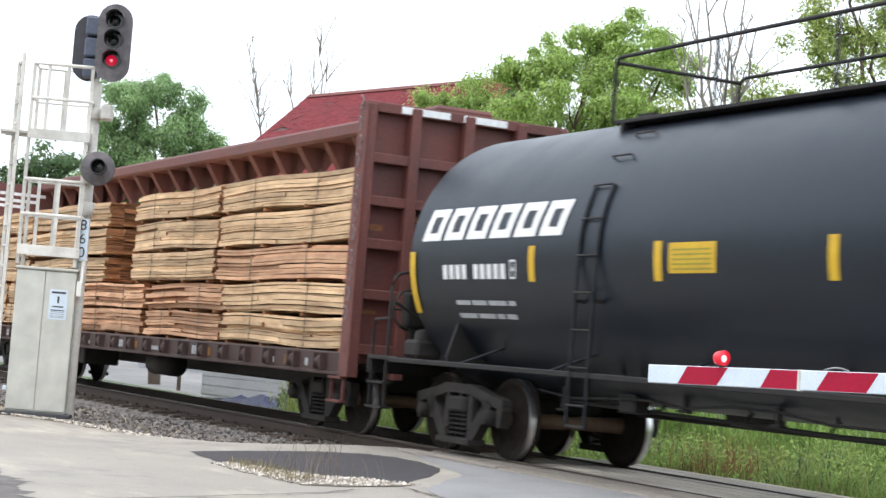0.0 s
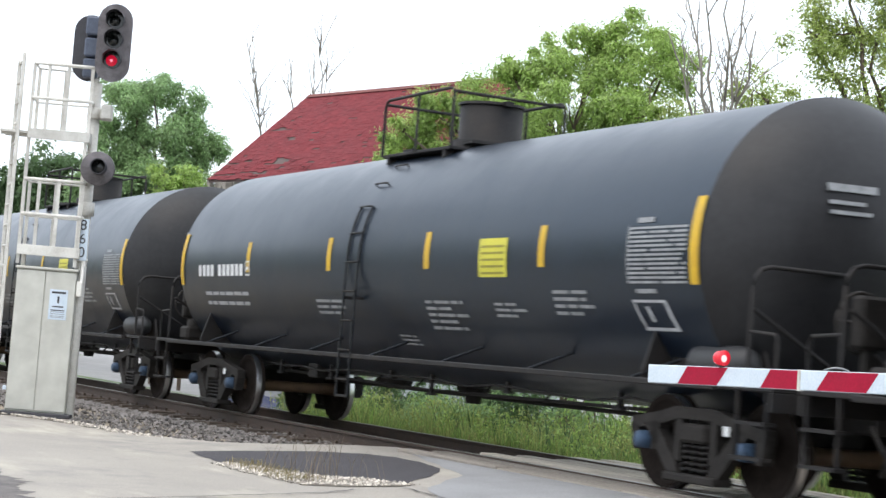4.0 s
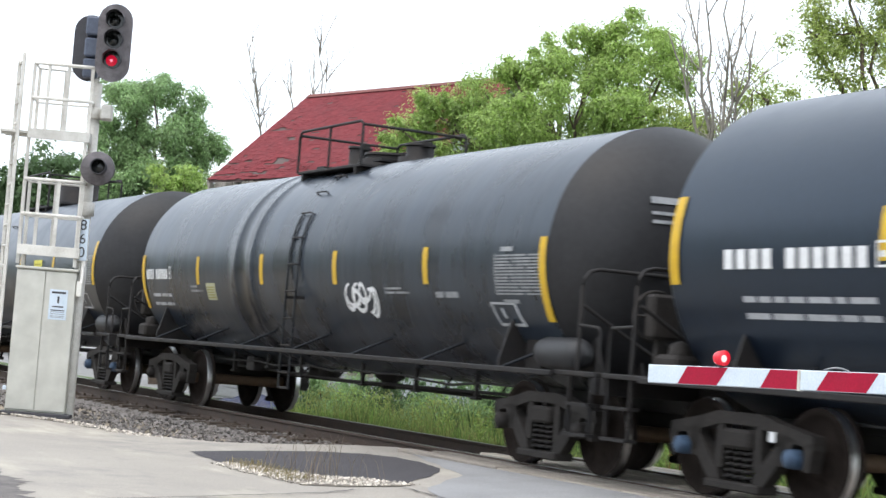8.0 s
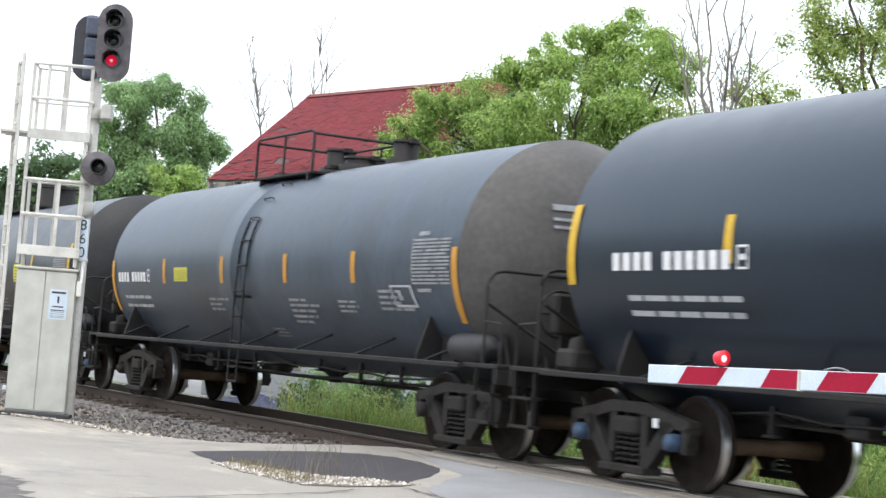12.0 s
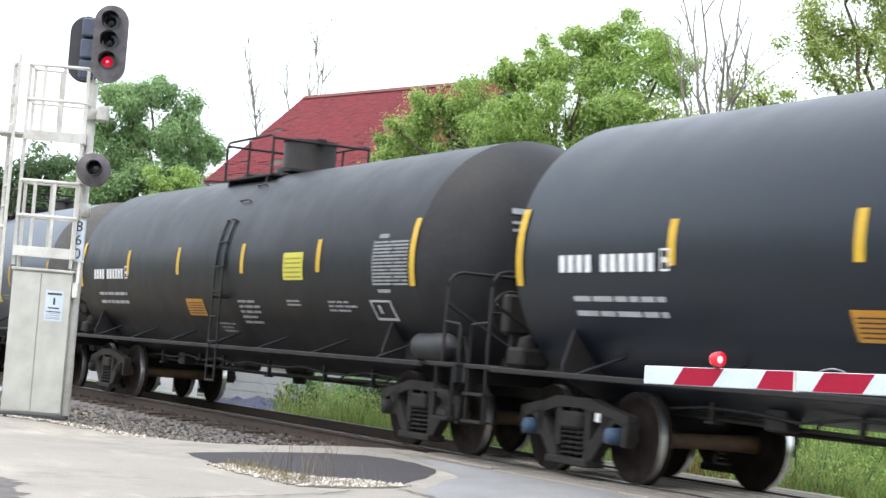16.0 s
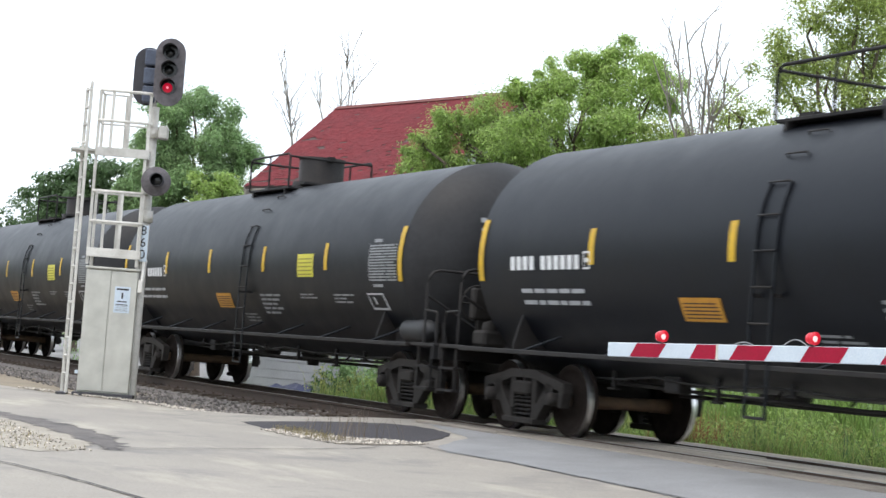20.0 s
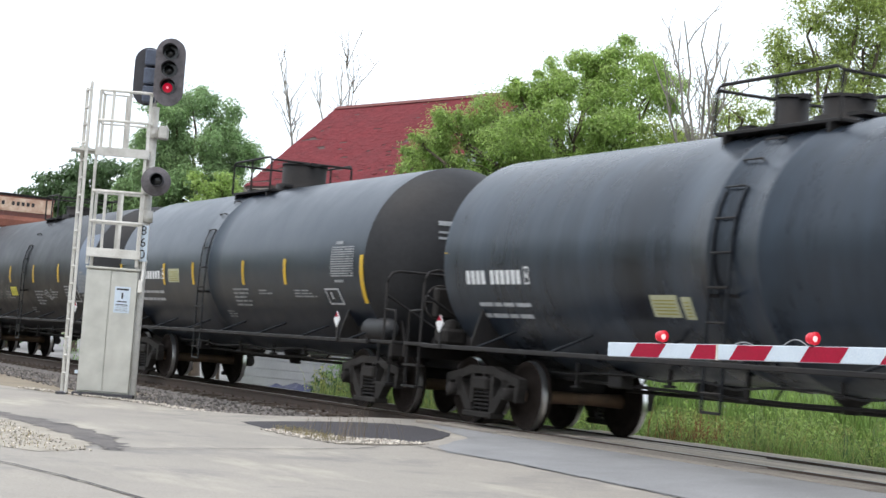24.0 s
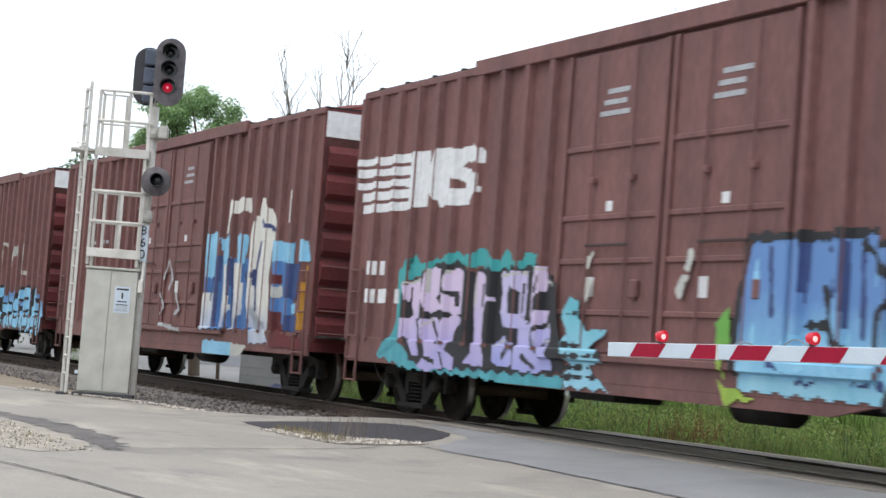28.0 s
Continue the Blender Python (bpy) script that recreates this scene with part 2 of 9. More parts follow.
# ---- mesh building ----
class Shape:
    """Vertices and faces that are gathered and then made into one mesh."""

    def __init__(self):
        self.v, self.f, self.sm = [], [], []

    def add(self, verts, faces, smooth=False):
        k = len(self.v)
        self.v += [tuple(p) for p in verts]
        self.f += [tuple(i + k for i in f) for f in faces]
        self.sm += [smooth] * len(faces)
        return self

    def box(self, x0, x1, y0, y1, z0, z1, b=0.0):
        """A box with chamfered edges of width b."""
        if b <= 0:
            p = [(x, y, z) for x in (x0, x1) for y in (y0, y1) for z in (z0, z1)]
            return self.add(p, [(0, 1, 3, 2), (4, 6, 7, 5), (0, 4, 5, 1), (2, 3, 7, 6), (0, 2, 6, 4), (1, 5, 7, 3)])
        b = min(b, abs(x1 - x0) * 0.45, abs(y1 - y0) * 0.45, abs(z1 - z0) * 0.45)
        lo, hi, p, idx = (x0, y0, z0), (x1, y1, z1), [], {}
        for i in range(8):
            s = ((i >> 2) & 1, (i >> 1) & 1, i & 1)
            c = [hi[a] if s[a] else lo[a] for a in range(3)]
            for ax in range(3):
                q = [c[a] if a == ax else c[a] + (-b if s[a] else b) for a in range(3)]
                idx[(s, ax)] = len(p)
                p.append(q)
        fs = []
        for ax in range(3):
            u, w = [a for a in range(3) if a != ax]
            for e in (0, 1):
                loop = []
                for du, dw in ((0, 0), (1, 0), (1, 1), (0, 1)):
                    s = [0, 0, 0]
                    s[ax], s[u], s[w] = e, du, dw
                    loop.append(idx[(tuple(s), ax)])
                flip = (ax == 1) != (e == 0)
                fs.append(tuple(reversed(loop)) if flip else tuple(loop))
        for ax in range(3):
            u, w = [a for a in range(3) if a != ax]
            for du in (0, 1):
                for dw in (0, 1):
                    s0, s1 = [0, 0, 0], [0, 0, 0]
                    s0[u], s0[w], s1[u], s1[w] = du, dw, du, dw
                    s1[ax] = 1
                    s0, s1 = tuple(s0), tuple(s1)
                    fs.append((idx[(s0, u)], idx[(s1, u)], idx[(s1, w)], idx[(s0, w)]))
        for i in range(8):
            s = ((i >> 2) & 1, (i >> 1) & 1, i & 1)
            fs.append((idx[(s, 0)], idx[(s, 1)], idx[(s, 2)]))
        return self.add(p, fs)

    def tube(self, pts, r, seg=6, caps=True, radii=None, smooth=True):
        """A round bar along a line of points."""
        pts = [Vector(p) for p in pts]
        verts, faces = [], []
        for i, p in enumerate(pts):
            d = (pts[min(i + 1, len(pts) - 1)] - pts[max(i - 1, 0)]).normalized()
            a = d.cross(Vector((0, 0, 1)) if abs(d.z) < 0.9 else Vector((0, 1, 0))).normalized()
            c = d.cross(a)
            rr = radii[i] if radii else r
            for k in range(seg):
                t = 2 * math.pi * k / seg
                verts.append(p + (a * math.cos(t) + c * math.sin(t)) * rr)
        for i in range(len(pts) - 1):
            for k in range(seg):
                faces.append((i * seg + k, i * seg + (k + 1) % seg, (i + 1) * seg + (k + 1) % seg, (i + 1) * seg + k))
        self.add(verts, faces, smooth)
        if caps:
            self.add(verts[:seg], [tuple(reversed(range(seg)))])
            self.add(verts[-seg:], [tuple(range(seg))])
        return self

    def lathe(self, profile, centre=(0, 0, 0), axis=1, seg=32, smooth=True):
        """A profile of (along, radius) turned about an axis."""
        o1, o2 = [a for a in range(3) if a != axis]
        verts, faces = [], []
        for along, r in profile:
            for k in range(seg):
                t = 2 * math.pi * k / seg
                p = [0, 0, 0]
                p[axis], p[o1], p[o2] = along, r * math.cos(t), r * math.sin(t)
                verts.append([p[i] + centre[i] for i in range(3)])
        for i in range(len(profile) - 1):
            for k in range(seg):
                faces.append((i * seg + k, i * seg + (k + 1) % seg, (i + 1) * seg + (k + 1) % seg, (i + 1) * seg + k))
        return self.add(verts, faces, smooth)

    def prism(self, outline, axis, lo, hi):
        """A flat outline given in the two other axes, drawn out from lo to hi."""
        o1, o2 = [a for a in range(3) if a != axis]
        n, verts = len(outline), []
        for h in (lo, hi):
            for u, w in outline:
                p = [0, 0, 0]
                p[axis], p[o1], p[o2] = h, u, w
                verts.append(p)
        fs = [tuple(range(n)), tuple(range(2 * n - 1, n - 1, -1))] + [(i, (i + 1) % n, n + (i + 1) % n, n + i) for i in range(n)]
        return self.add(verts, fs)

    def mesh(self, name, *mats):
        me = bpy.data.meshes.new(name)
        me.from_pydata(self.v, [], self.f)
        me.polygons.foreach_set("use_smooth", self.sm)
        for m in mats:
            me.materials.append(m)
        bm = bmesh.new()
        bm.from_mesh(me)
        bmesh.ops.recalc_face_normals(bm, faces=bm.faces)
        bm.to_mesh(me)
        bm.free()
        me.update()
        return me


def part(name, shape, mat, parent=None, label="", at=None):
    """Links a shape as one mesh object, under a thing or a part."""
    ob = new(name, shape if isinstance(shape, bpy.types.Mesh) else shape.mesh(name, mat))
    if parent:
        ob.parent = parent
    if at is not None:
        ob.matrix_basis = at
    if label:
        ob["label"] = label
    return ob


def thing(name, label, category, group="", at=None, kind=""):
    ob = new(name)
    if at is not None:
        ob.matrix_basis = at
    return tagged(ob, label, category, group, kind)


RAIL_NEAR, RAIL_FAR, YC = 10.352, 11.852, 11.102
SPEED = 13.175                          # plan metres a second
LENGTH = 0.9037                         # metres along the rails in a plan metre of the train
TURNED = pose(-20, YC, 0, 0, 0, 2.0) @ pose(20, -YC, 0)     # the track lies two degrees off the x axis
# ---- the train ----
MESHES = {}


def shared(key, build, *mats):
    """One mesh for all alike parts."""
    if key not in MESHES:
        MESHES[key] = build().mesh(key.split("/")[0], *mats)
    return MESHES[key]


WHEEL_R = 0.457
WHEELSETS = []          # (object, car's place on the train, place on the car)


def wheel_shape():
    s = Shape()
    prof = [(-0.065, 0.09), (-0.085, 0.10), (-0.085, 0.16), (-0.035, 0.20), (-0.02, 0.34), (-0.055, 0.385), (-0.068, 0.40), (-0.068, 0.448)]
    s.lathe(prof, seg=36)
    s.lathe([(0.068, 0.445), (0.072, 0.40), (0.060, 0.385), (0.02, 0.34), (0.015, 0.20), (0.085, 0.16), (0.085, 0.09)], seg=36)
    s.lathe([(-0.068, 0.448), (-0.063, WHEEL_R - 0.003)], seg=36)
    s.lathe([(0.014, WHEEL_R + 0.0035), (0.030, WHEEL_R + 0.004), (0.045, WHEEL_R + 0.026), (0.062, WHEEL_R + 0.026), (0.068, 0.445)], seg=36)
    s.split = len(s.f)
    s.lathe([(-0.063, WHEEL_R - 0.003), (-0.055, WHEEL_R), (0.014, WHEEL_R + 0.0035)], seg=36)
    return s


def wheel_mesh():
    if "wheel" not in MESHES:
        s = wheel_shape()
        me = bpy.data.meshes.new("wheel")
        me.from_pydata(s.v, [], s.f)
        me.polygons.foreach_set("use_smooth", s.sm)
        me.materials.append(WHEEL)
        me.materials.append(TREAD)
        for i, p in enumerate(me.polygons):
            p.material_index = 1 if i >= s.split else 0
        me.update()
        MESHES["wheel"] = me
    return MESHES["wheel"]


def axle_shape():
    return Shape().lathe([(-1.02, 0.0), (-1.02, 0.075), (-0.78, 0.08), (-0.70, 0.10), (-0.5, 0.09), (0, 0.08), (0.5, 0.09), (0.70, 0.10), (0.78, 0.08), (1.02, 0.075), (1.02, 0.0)], seg=14)


def side_frame_shape():
    """Cast side frame: top chord, pedestals, columns and spring seat."""
    s = Shape()
    y0, y1 = -0.065, 0.065
    z = WHEEL_R
    s.prism([(-1.16, z + 0.09), (-0.62, z + 0.17), (-0.30, z + 0.24), (0.30, z + 0.24), (0.62, z + 0.17), (1.16, z + 0.09), (1.14, z + 0.21), (0.62, z + 0.29), (0.35, z + 0.35), (-0.35, z + 0.35), (-0.62, z + 0.29), (-1.14, z + 0.21)], 1, y0, y1)
    for k in (-1, 1):
        s.prism([(k * 0.72, z + 0.20), (k * 0.90, z + 0.16), (k * 0.42, z - 0.30), (k * 0.26, z - 0.30), (k * 0.30, z - 0.18)], 1, y0, y1)      # diagonal
        s.prism([(k * 0.24, z + 0.26), (k * 0.36, z + 0.26), (k * 0.38, z - 0.16), (k * 0.26, z - 0.16)], 1, y0 * 0.8, y1 * 0.8)             # column
        s.prism([(k * 1.16, z + 0.16), (k * 1.10, z - 0.10), (k * 1.02, z - 0.10), (k * 1.02, z + 0.12)], 1, y0, y1)                            # outer jaw
        s.prism([(k * 0.76, z + 0.16), (k * 0.76, z - 0.08), (k * 0.66, z - 0.08), (k * 0.62, z + 0.20)], 1, y0, y1)                            # inner jaw
    s.box(-0.44, 0.44, -0.12, 0.12, z - 0.35, z - 0.27, 0.015)                                                                                   # spring seat
    s.box(-0.22, 0.22, -0.10, 0.10, z + 0.02, z + 0.20, 0.03)                                                                                    # bolster end
    return s


def spring_shape():
    s = Shape()
    pts, turns, n = [], 5, 40
    for i in range(n + 1):
        a = 2 * math.pi * turns * i / n
        pts.append((0.062 * math.cos(a), 0.062 * math.sin(a), 0.27 * i / n))
    return s.tube(pts, 0.016, 5)


def cap_shape():
    return Shape().lathe([(-0.10, 0.0), (-0.10, 0.05), (-0.08, 0.08), (-0.02, 0.088), (0.06, 0.088)], seg=14)


def bolster_shape():
    s = Shape()
    s.box(-0.20, 0.20, -0.92, 0.92, 0.50, 0.72, 0.03)
    s.box(-0.26, 0.26, -0.34, 0.34, 0.72, 0.86, 0.03)
    for k in (-1, 1):
        s.box(k * 0.36 - 0.05, k * 0.36 + 0.05, -0.86, 0.86, 0.36, 0.46, 0.015)
        s.box(k * 0.52 - 0.04, k * 0.40 + 0.04, -0.70, -0.62, 0.30, 0.56)
        s.box(k * 0.52 - 0.04, k * 0.40 + 0.04, 0.62, 0.70, 0.30, 0.56)
    return s


def running_gear(car, place, truck_x, caps=None, wb=0.89, shift=0.0):
    """Two trucks with their wheelsets under a car."""
    for x in (shift - truck_x, shift + truck_x):
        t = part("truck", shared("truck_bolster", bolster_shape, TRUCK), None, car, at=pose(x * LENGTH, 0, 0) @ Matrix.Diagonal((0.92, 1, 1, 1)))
        for k in (-1, 1):
            part("side_frame", shared("side_frame", side_frame_shape, TRUCK), None, t, at=pose(0, k * 0.99, 0))
            for sx in (-0.15, 0, 0.15):
                part("spring", shared("spring", spring_shape, FRAME_BLACK), None, t, at=pose(sx, k * 0.99, WHEEL_R - 0.27))
            for a in (-wb, wb):
                me = shared("bearing_cap/blue", cap_shape, BLUE_CAP) if caps else shared("bearing_cap", cap_shape, TRUCK)
                part("bearing_cap", me, None, t, "blue bearing cap" if caps else "", at=pose(a, k * 1.05, WHEEL_R, 0, 0, 0 if k < 0 else 180))
        if caps:
            part("truck_tag", Shape().box(0.50, 0.60, -1.066, -1.060, WHEEL_R + 0.12, WHEEL_R + 0.21), WHITE_PAINT, t, "small white tag")
        for a in (-wb, wb):
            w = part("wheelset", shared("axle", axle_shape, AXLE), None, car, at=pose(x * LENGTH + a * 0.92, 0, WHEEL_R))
            for k in (-1, 1):
                part("wheel", wheel_mesh(), None, w, at=pose(0, k * 0.75, 0, 0, 0, 0 if k < 0 else 180))
            WHEELSETS.append((w, place, x * LENGTH + a * 0.92))


def coupler_shape(x0, x1):
    s = Shape()
    k = 1 if x1 > x0 else -1
    s.box(min(x0, x1 - k * 0.28), max(x0, x1 - k * 0.28), -0.09, 0.09, 0.76, 0.92, 0.015)
    s.prism([(x1 - k * 0.30, -0.14), (x1 - k * 0.30, 0.16), (x1 - k * 0.05, 0.20), (x1, 0.08), (x1 - k * 0.12, 0.02), (x1 - k * 0.02, -0.06), (x1 - k * 0.05, -0.16)], 2, 0.70, 0.98)
    return s


def hose_shape(x):
    k = 1 if x > 0 else -1
    return Shape().tube([(x - k * 0.1, -0.35, 0.78), (x + k * 0.05, -0.36, 0.62), (x + k * 0.2, -0.33, 0.45), (x + k * 0.34, -0.25, 0.36)], 0.025, 6)


SEAM = math.radians(73)
HEAD_DUSTY = material("dusty_tank_head", (0.0265, 0.0265, 0.0285), (0.0125, 0.0125, 0.014), scale=1.2, rough=0.45, bump=0.03, bump_scale=14, spec=0.28)
HEAD_GREY = material("grey_tank_head", (0.105, 0.098, 0.094), (0.060, 0.056, 0.054), scale=1.2, rough=0.5, bump=0.03, bump_scale=14, spec=0.28)


class Tank:
    """The round body of a tank car and what is laid on it."""

    def __init__(self, car, r=1.53, zc=2.27, half=7.80, head=0.80):
        self.car, self.r, self.zc, self.half, self.head = car, r, zc, half, head

    def shell(self, mat, rings=(), label=""):
        key = "tank/%s/%.2f/%.2f/%s" % (mat.name, self.r, self.half, rings)
        r, h, hd = self.r, self.half, self.head

        def build():
            prof = []
            xs = sorted([-h, h] + [x + d for x in rings for d in (-0.07, -0.045, 0.045, 0.07)] + [h * k / 5 for k in range(-4, 5)])
            for x in xs:
                up = 0.012 if any(abs(x - q) < 0.05 for q in rings) else 0
                prof.append((x, r + up))
            s = Shape().lathe(prof, (0, 0, self.zc), axis=0, seg=72)
            for k in (-1, 1):                       # dished heads, welded on with a visible seam
                dish = []
                for i in range(11):
                    a = SEAM * i / 10
                    dish.append((k * (h + hd * (math.cos(a) - math.cos(SEAM)) / (1 - math.cos(SEAM))), r * math.sin(a) / math.sin(SEAM)))
                s.lathe(dish, (0, 0, self.zc), axis=0, seg=72)
            return s
        me = shared(key, build, mat, HEAD_GREY if mat is GREY_BLUE else HEAD_DUSTY)
        for p in me.polygons:
            p.material_index = 1 if abs(p.center.x) > h + 0.001 else 0
        return part("tank", me, None, self.car, label)

    def at(self, x, z, up=0.006):
        a = math.asin(max(-1, min(1, (z - self.zc) / self.r)))
        return (x, -(self.r + up) * math.cos(a), self.zc + (self.r + up) * math.sin(a))

    def decal(self, s, x0, x1, z0, z1, slant=0.0, up=0.006, n=4):
        """A painted field on the near side."""
        verts, faces = [], []
        for i in range(n + 1):
            z = z0 + (z1 - z0) * i / n
            d = slant * (z - z0)
            verts += [self.at(x0 + d, z, up), self.at(x1 + d, z, up)]
        faces = [(2 * i, 2 * i + 1, 2 * i + 3, 2 * i + 2) for i in range(n)]
        return s.add(verts, faces, True)

    def field(self, name, x0, x1, z0, z1, mat, label="", slant=0.0, up=0.006):
        return part(name, self.decal(Shape(), x0, x1, z0, z1, slant, up, max(4, int((z1 - z0) / 0.08))), mat, self.car, label)

    def bars(self, name, x0, x1, z0, z1, count, mat, rnd, gap=0.18, split=True, up=0.008, label="", whole=None, words=(0.18, 0.55), each=False):
        """Unreadable lines of writing as plain bars, with breaks between the words."""
        h = (z1 - z0) / count
        for i in range(count):
            s = Shape()
            za = z0 + i * h
            x, end = x0, x1 if not split else x0 + (x1 - x0) * rnd.uniform(0.55, 1.0)
            while x < end - 0.05:
                w = rnd.uniform(*words)
                self.decal(s, x, min(x + w, end), za, za + h * (1 - gap - 0.22), 0, up, 1)
                if each:
                    part(name, s, mat, self.car, label)
                    s = Shape()
                x += w + (0.05 if whole is None else 0.0)
            if s.f:
                part(name, s, mat, self.car if whole is None else whole, label)

    def marks(self, x0, x1, z0, z1, mat, groups=(4, 6), slant=0.0, label=""):
        """Reporting marks: one plain bar a character."""
        total = sum(groups) + (len(groups) - 1) * 0.8
        w = (x1 - x0) / total
        x = x0
        for g in groups:
            for _ in range(g):
                part("mark_bar", self.decal(Shape(), x, x + w * 0.70, z0, z1, slant, 0.008, 2), mat, self.car, label)
                x += w
            x += w * 0.8


RESERVOIR = material("reservoir_grey", (0.032, 0.033, 0.036), (0.018, 0.018, 0.020), scale=4, rough=0.55)


def end_gear(car, t, k, deck_z=1.06):
    """Sill, deck, coupler, rails and steps at one end of a tank car."""
    xe = t.half + t.head
    x1 = xe + 0.42
    s = Shape()
    s.box(*sorted((k * (t.half - 2.2), k * x1)), -0.34, 0.34, 0.70, 1.02, 0.02)
    part("end_sill", s, FRAME_BLACK, car)
    s = Shape()
    s.box(*sorted((k * (t.half + 0.35), k * x1)), -1.48, 1.48, deck_z - 0.05, deck_z, 0.008)
    s.box(*sorted((k * (x1 - 0.05), k * x1)), -1.48, 1.48, deck_z - 0.22, deck_z - 0.05, 0.008)
    part("end_deck", s, FRAME_BLACK, car)
    s = Shape()
    for y in (-1, 1):
        for yy in (0.45, 0.95):
            s.prism([(k * (t.half - 0.9), 1.0), (k * (t.half + 0.5), 1.0), (k * (t.half + 0.12), 1.75), (k * (t.half - 0.55), 1.45)], 1, y * yy - 0.02, y * yy + 0.02)
        s.box(*sorted((k * (t.half - 0.95), k * (t.half - 0.55))), *sorted((y * 0.2, y * 1.15)), 1.0, 1.42, 0.01)
    part("tank_cradle", s, FRAME_BLACK, car)
    for xw in (t.half - 1.05,):                # webs of the bolster that carries the tank
        part("bolster_web", Shape().prism([(-1.44, 1.0), (1.44, 1.0), (1.44, 1.12), (1.30, 1.56), (0.9, 1.25), (-0.9, 1.25), (-1.30, 1.56), (-1.44, 1.12)], 0, *sorted((k * xw, k * (xw + 0.04)))), FRAME_BLACK, car)
    if k > 0:
        part("air_reservoir", Shape().lathe([(t.half - 0.55, 0.0), (t.half - 0.53, 0.08), (t.half - 0.45, 0.15), (t.half - 0.35, 0.17), (t.half + 0.25, 0.17), (t.half + 0.35, 0.15), (t.half + 0.43, 0.08), (t.half + 0.45, 0.0)], (0, -1.16, deck_z + 0.17), axis=0, seg=20), RESERVOIR, car, "dull grey air reservoir")
    else:
        bx = -(xe + 0.12)
        hb = part("hand_brake", Shape().box(bx - 0.09, bx + 0.09, -1.16, -0.84, 1.42, 1.86, 0.03).box(bx - 0.04, bx + 0.04, -1.06, -0.94, deck_z, 1.42).tube([(bx, -1.0, 1.42), (bx + 0.1, -0.8, 1.2), (bx + 0.05, -0.6, deck_z)], 0.03, 5), TRUCK, car, "hand brake housing")
        ring = [(bx - 0.14, -1.0 + 0.25 * math.cos(math.pi * q / 10), 1.64 + 0.25 * math.sin(math.pi * q / 10)) for q in range(21)]
        wheel = Shape().tube(ring, 0.018, 5)
        for q in range(0, 20, 5):
            wheel.tube([(bx - 0.13, -1.0, 1.64), ring[q]], 0.014, 4)
        part("brake_wheel", wheel, TRUCK, hb)
        part("brake_valve", Shape().box(-(t.half + 0.55), -(t.half + 0.15), -1.30, -0.95, deck_z, deck_z + 0.22, 0.04).lathe([(deck_z + 0.22, 0.12), (deck_z + 0.32, 0.10), (deck_z + 0.36, 0.0)], (-(t.half + 0.35), -1.12, 0), axis=2, seg=12), TRUCK, car)
    part("coupler", coupler_shape(k * x1, k * (xe + 0.74)), TRUCK, car)
    part("air_hose", hose_shape(k * (x1 + 0.05)), FRAME_BLACK, car)
    s = Shape()
    xr = k * (xe - 0.06)
    arc = [(-1.42, 1.90), (-1.40, 1.99), (-1.34, 2.06), (-1.24, 2.09)]
    s.tube([(xr, -1.42, deck_z)] + [(xr, y, z) for y, z in arc] + [(xr, -y, z) for y, z in reversed(arc)] + [(xr, 1.42, deck_z)], 0.021, 7)
    s.tube([(xr, -0.15, deck_z), (xr - k * 0.04, -1.38, 1.72)], 0.020, 6)
    s.tube([(xr, -1.42, 1.52), (k * (x1 - 0.08), -1.43, 1.50), (k * (x1 - 0.04), -1.43, 1.44), (k * (x1 - 0.04), -1.43, deck_z)], 0.017, 6)
    part("end_handrail", s, FRAME_BLACK, car)
    for y in (-1, 1):
        s = Shape()
        for xx in (x1 - 0.55, x1 - 0.10):
            s.box(k * xx - 0.012, k * xx + 0.012, *sorted((y * 1.43, y * 1.47)), 0.42, deck_z)
        for z in (0.42, 0.72):
            s.box(*sorted((k * (x1 - 0.57), k * (x1 - 0.08))), *sorted((y * 1.36, y * 1.50)), z, z + 0.03)
        part("corner_step", s, FRAME_BLACK, car)


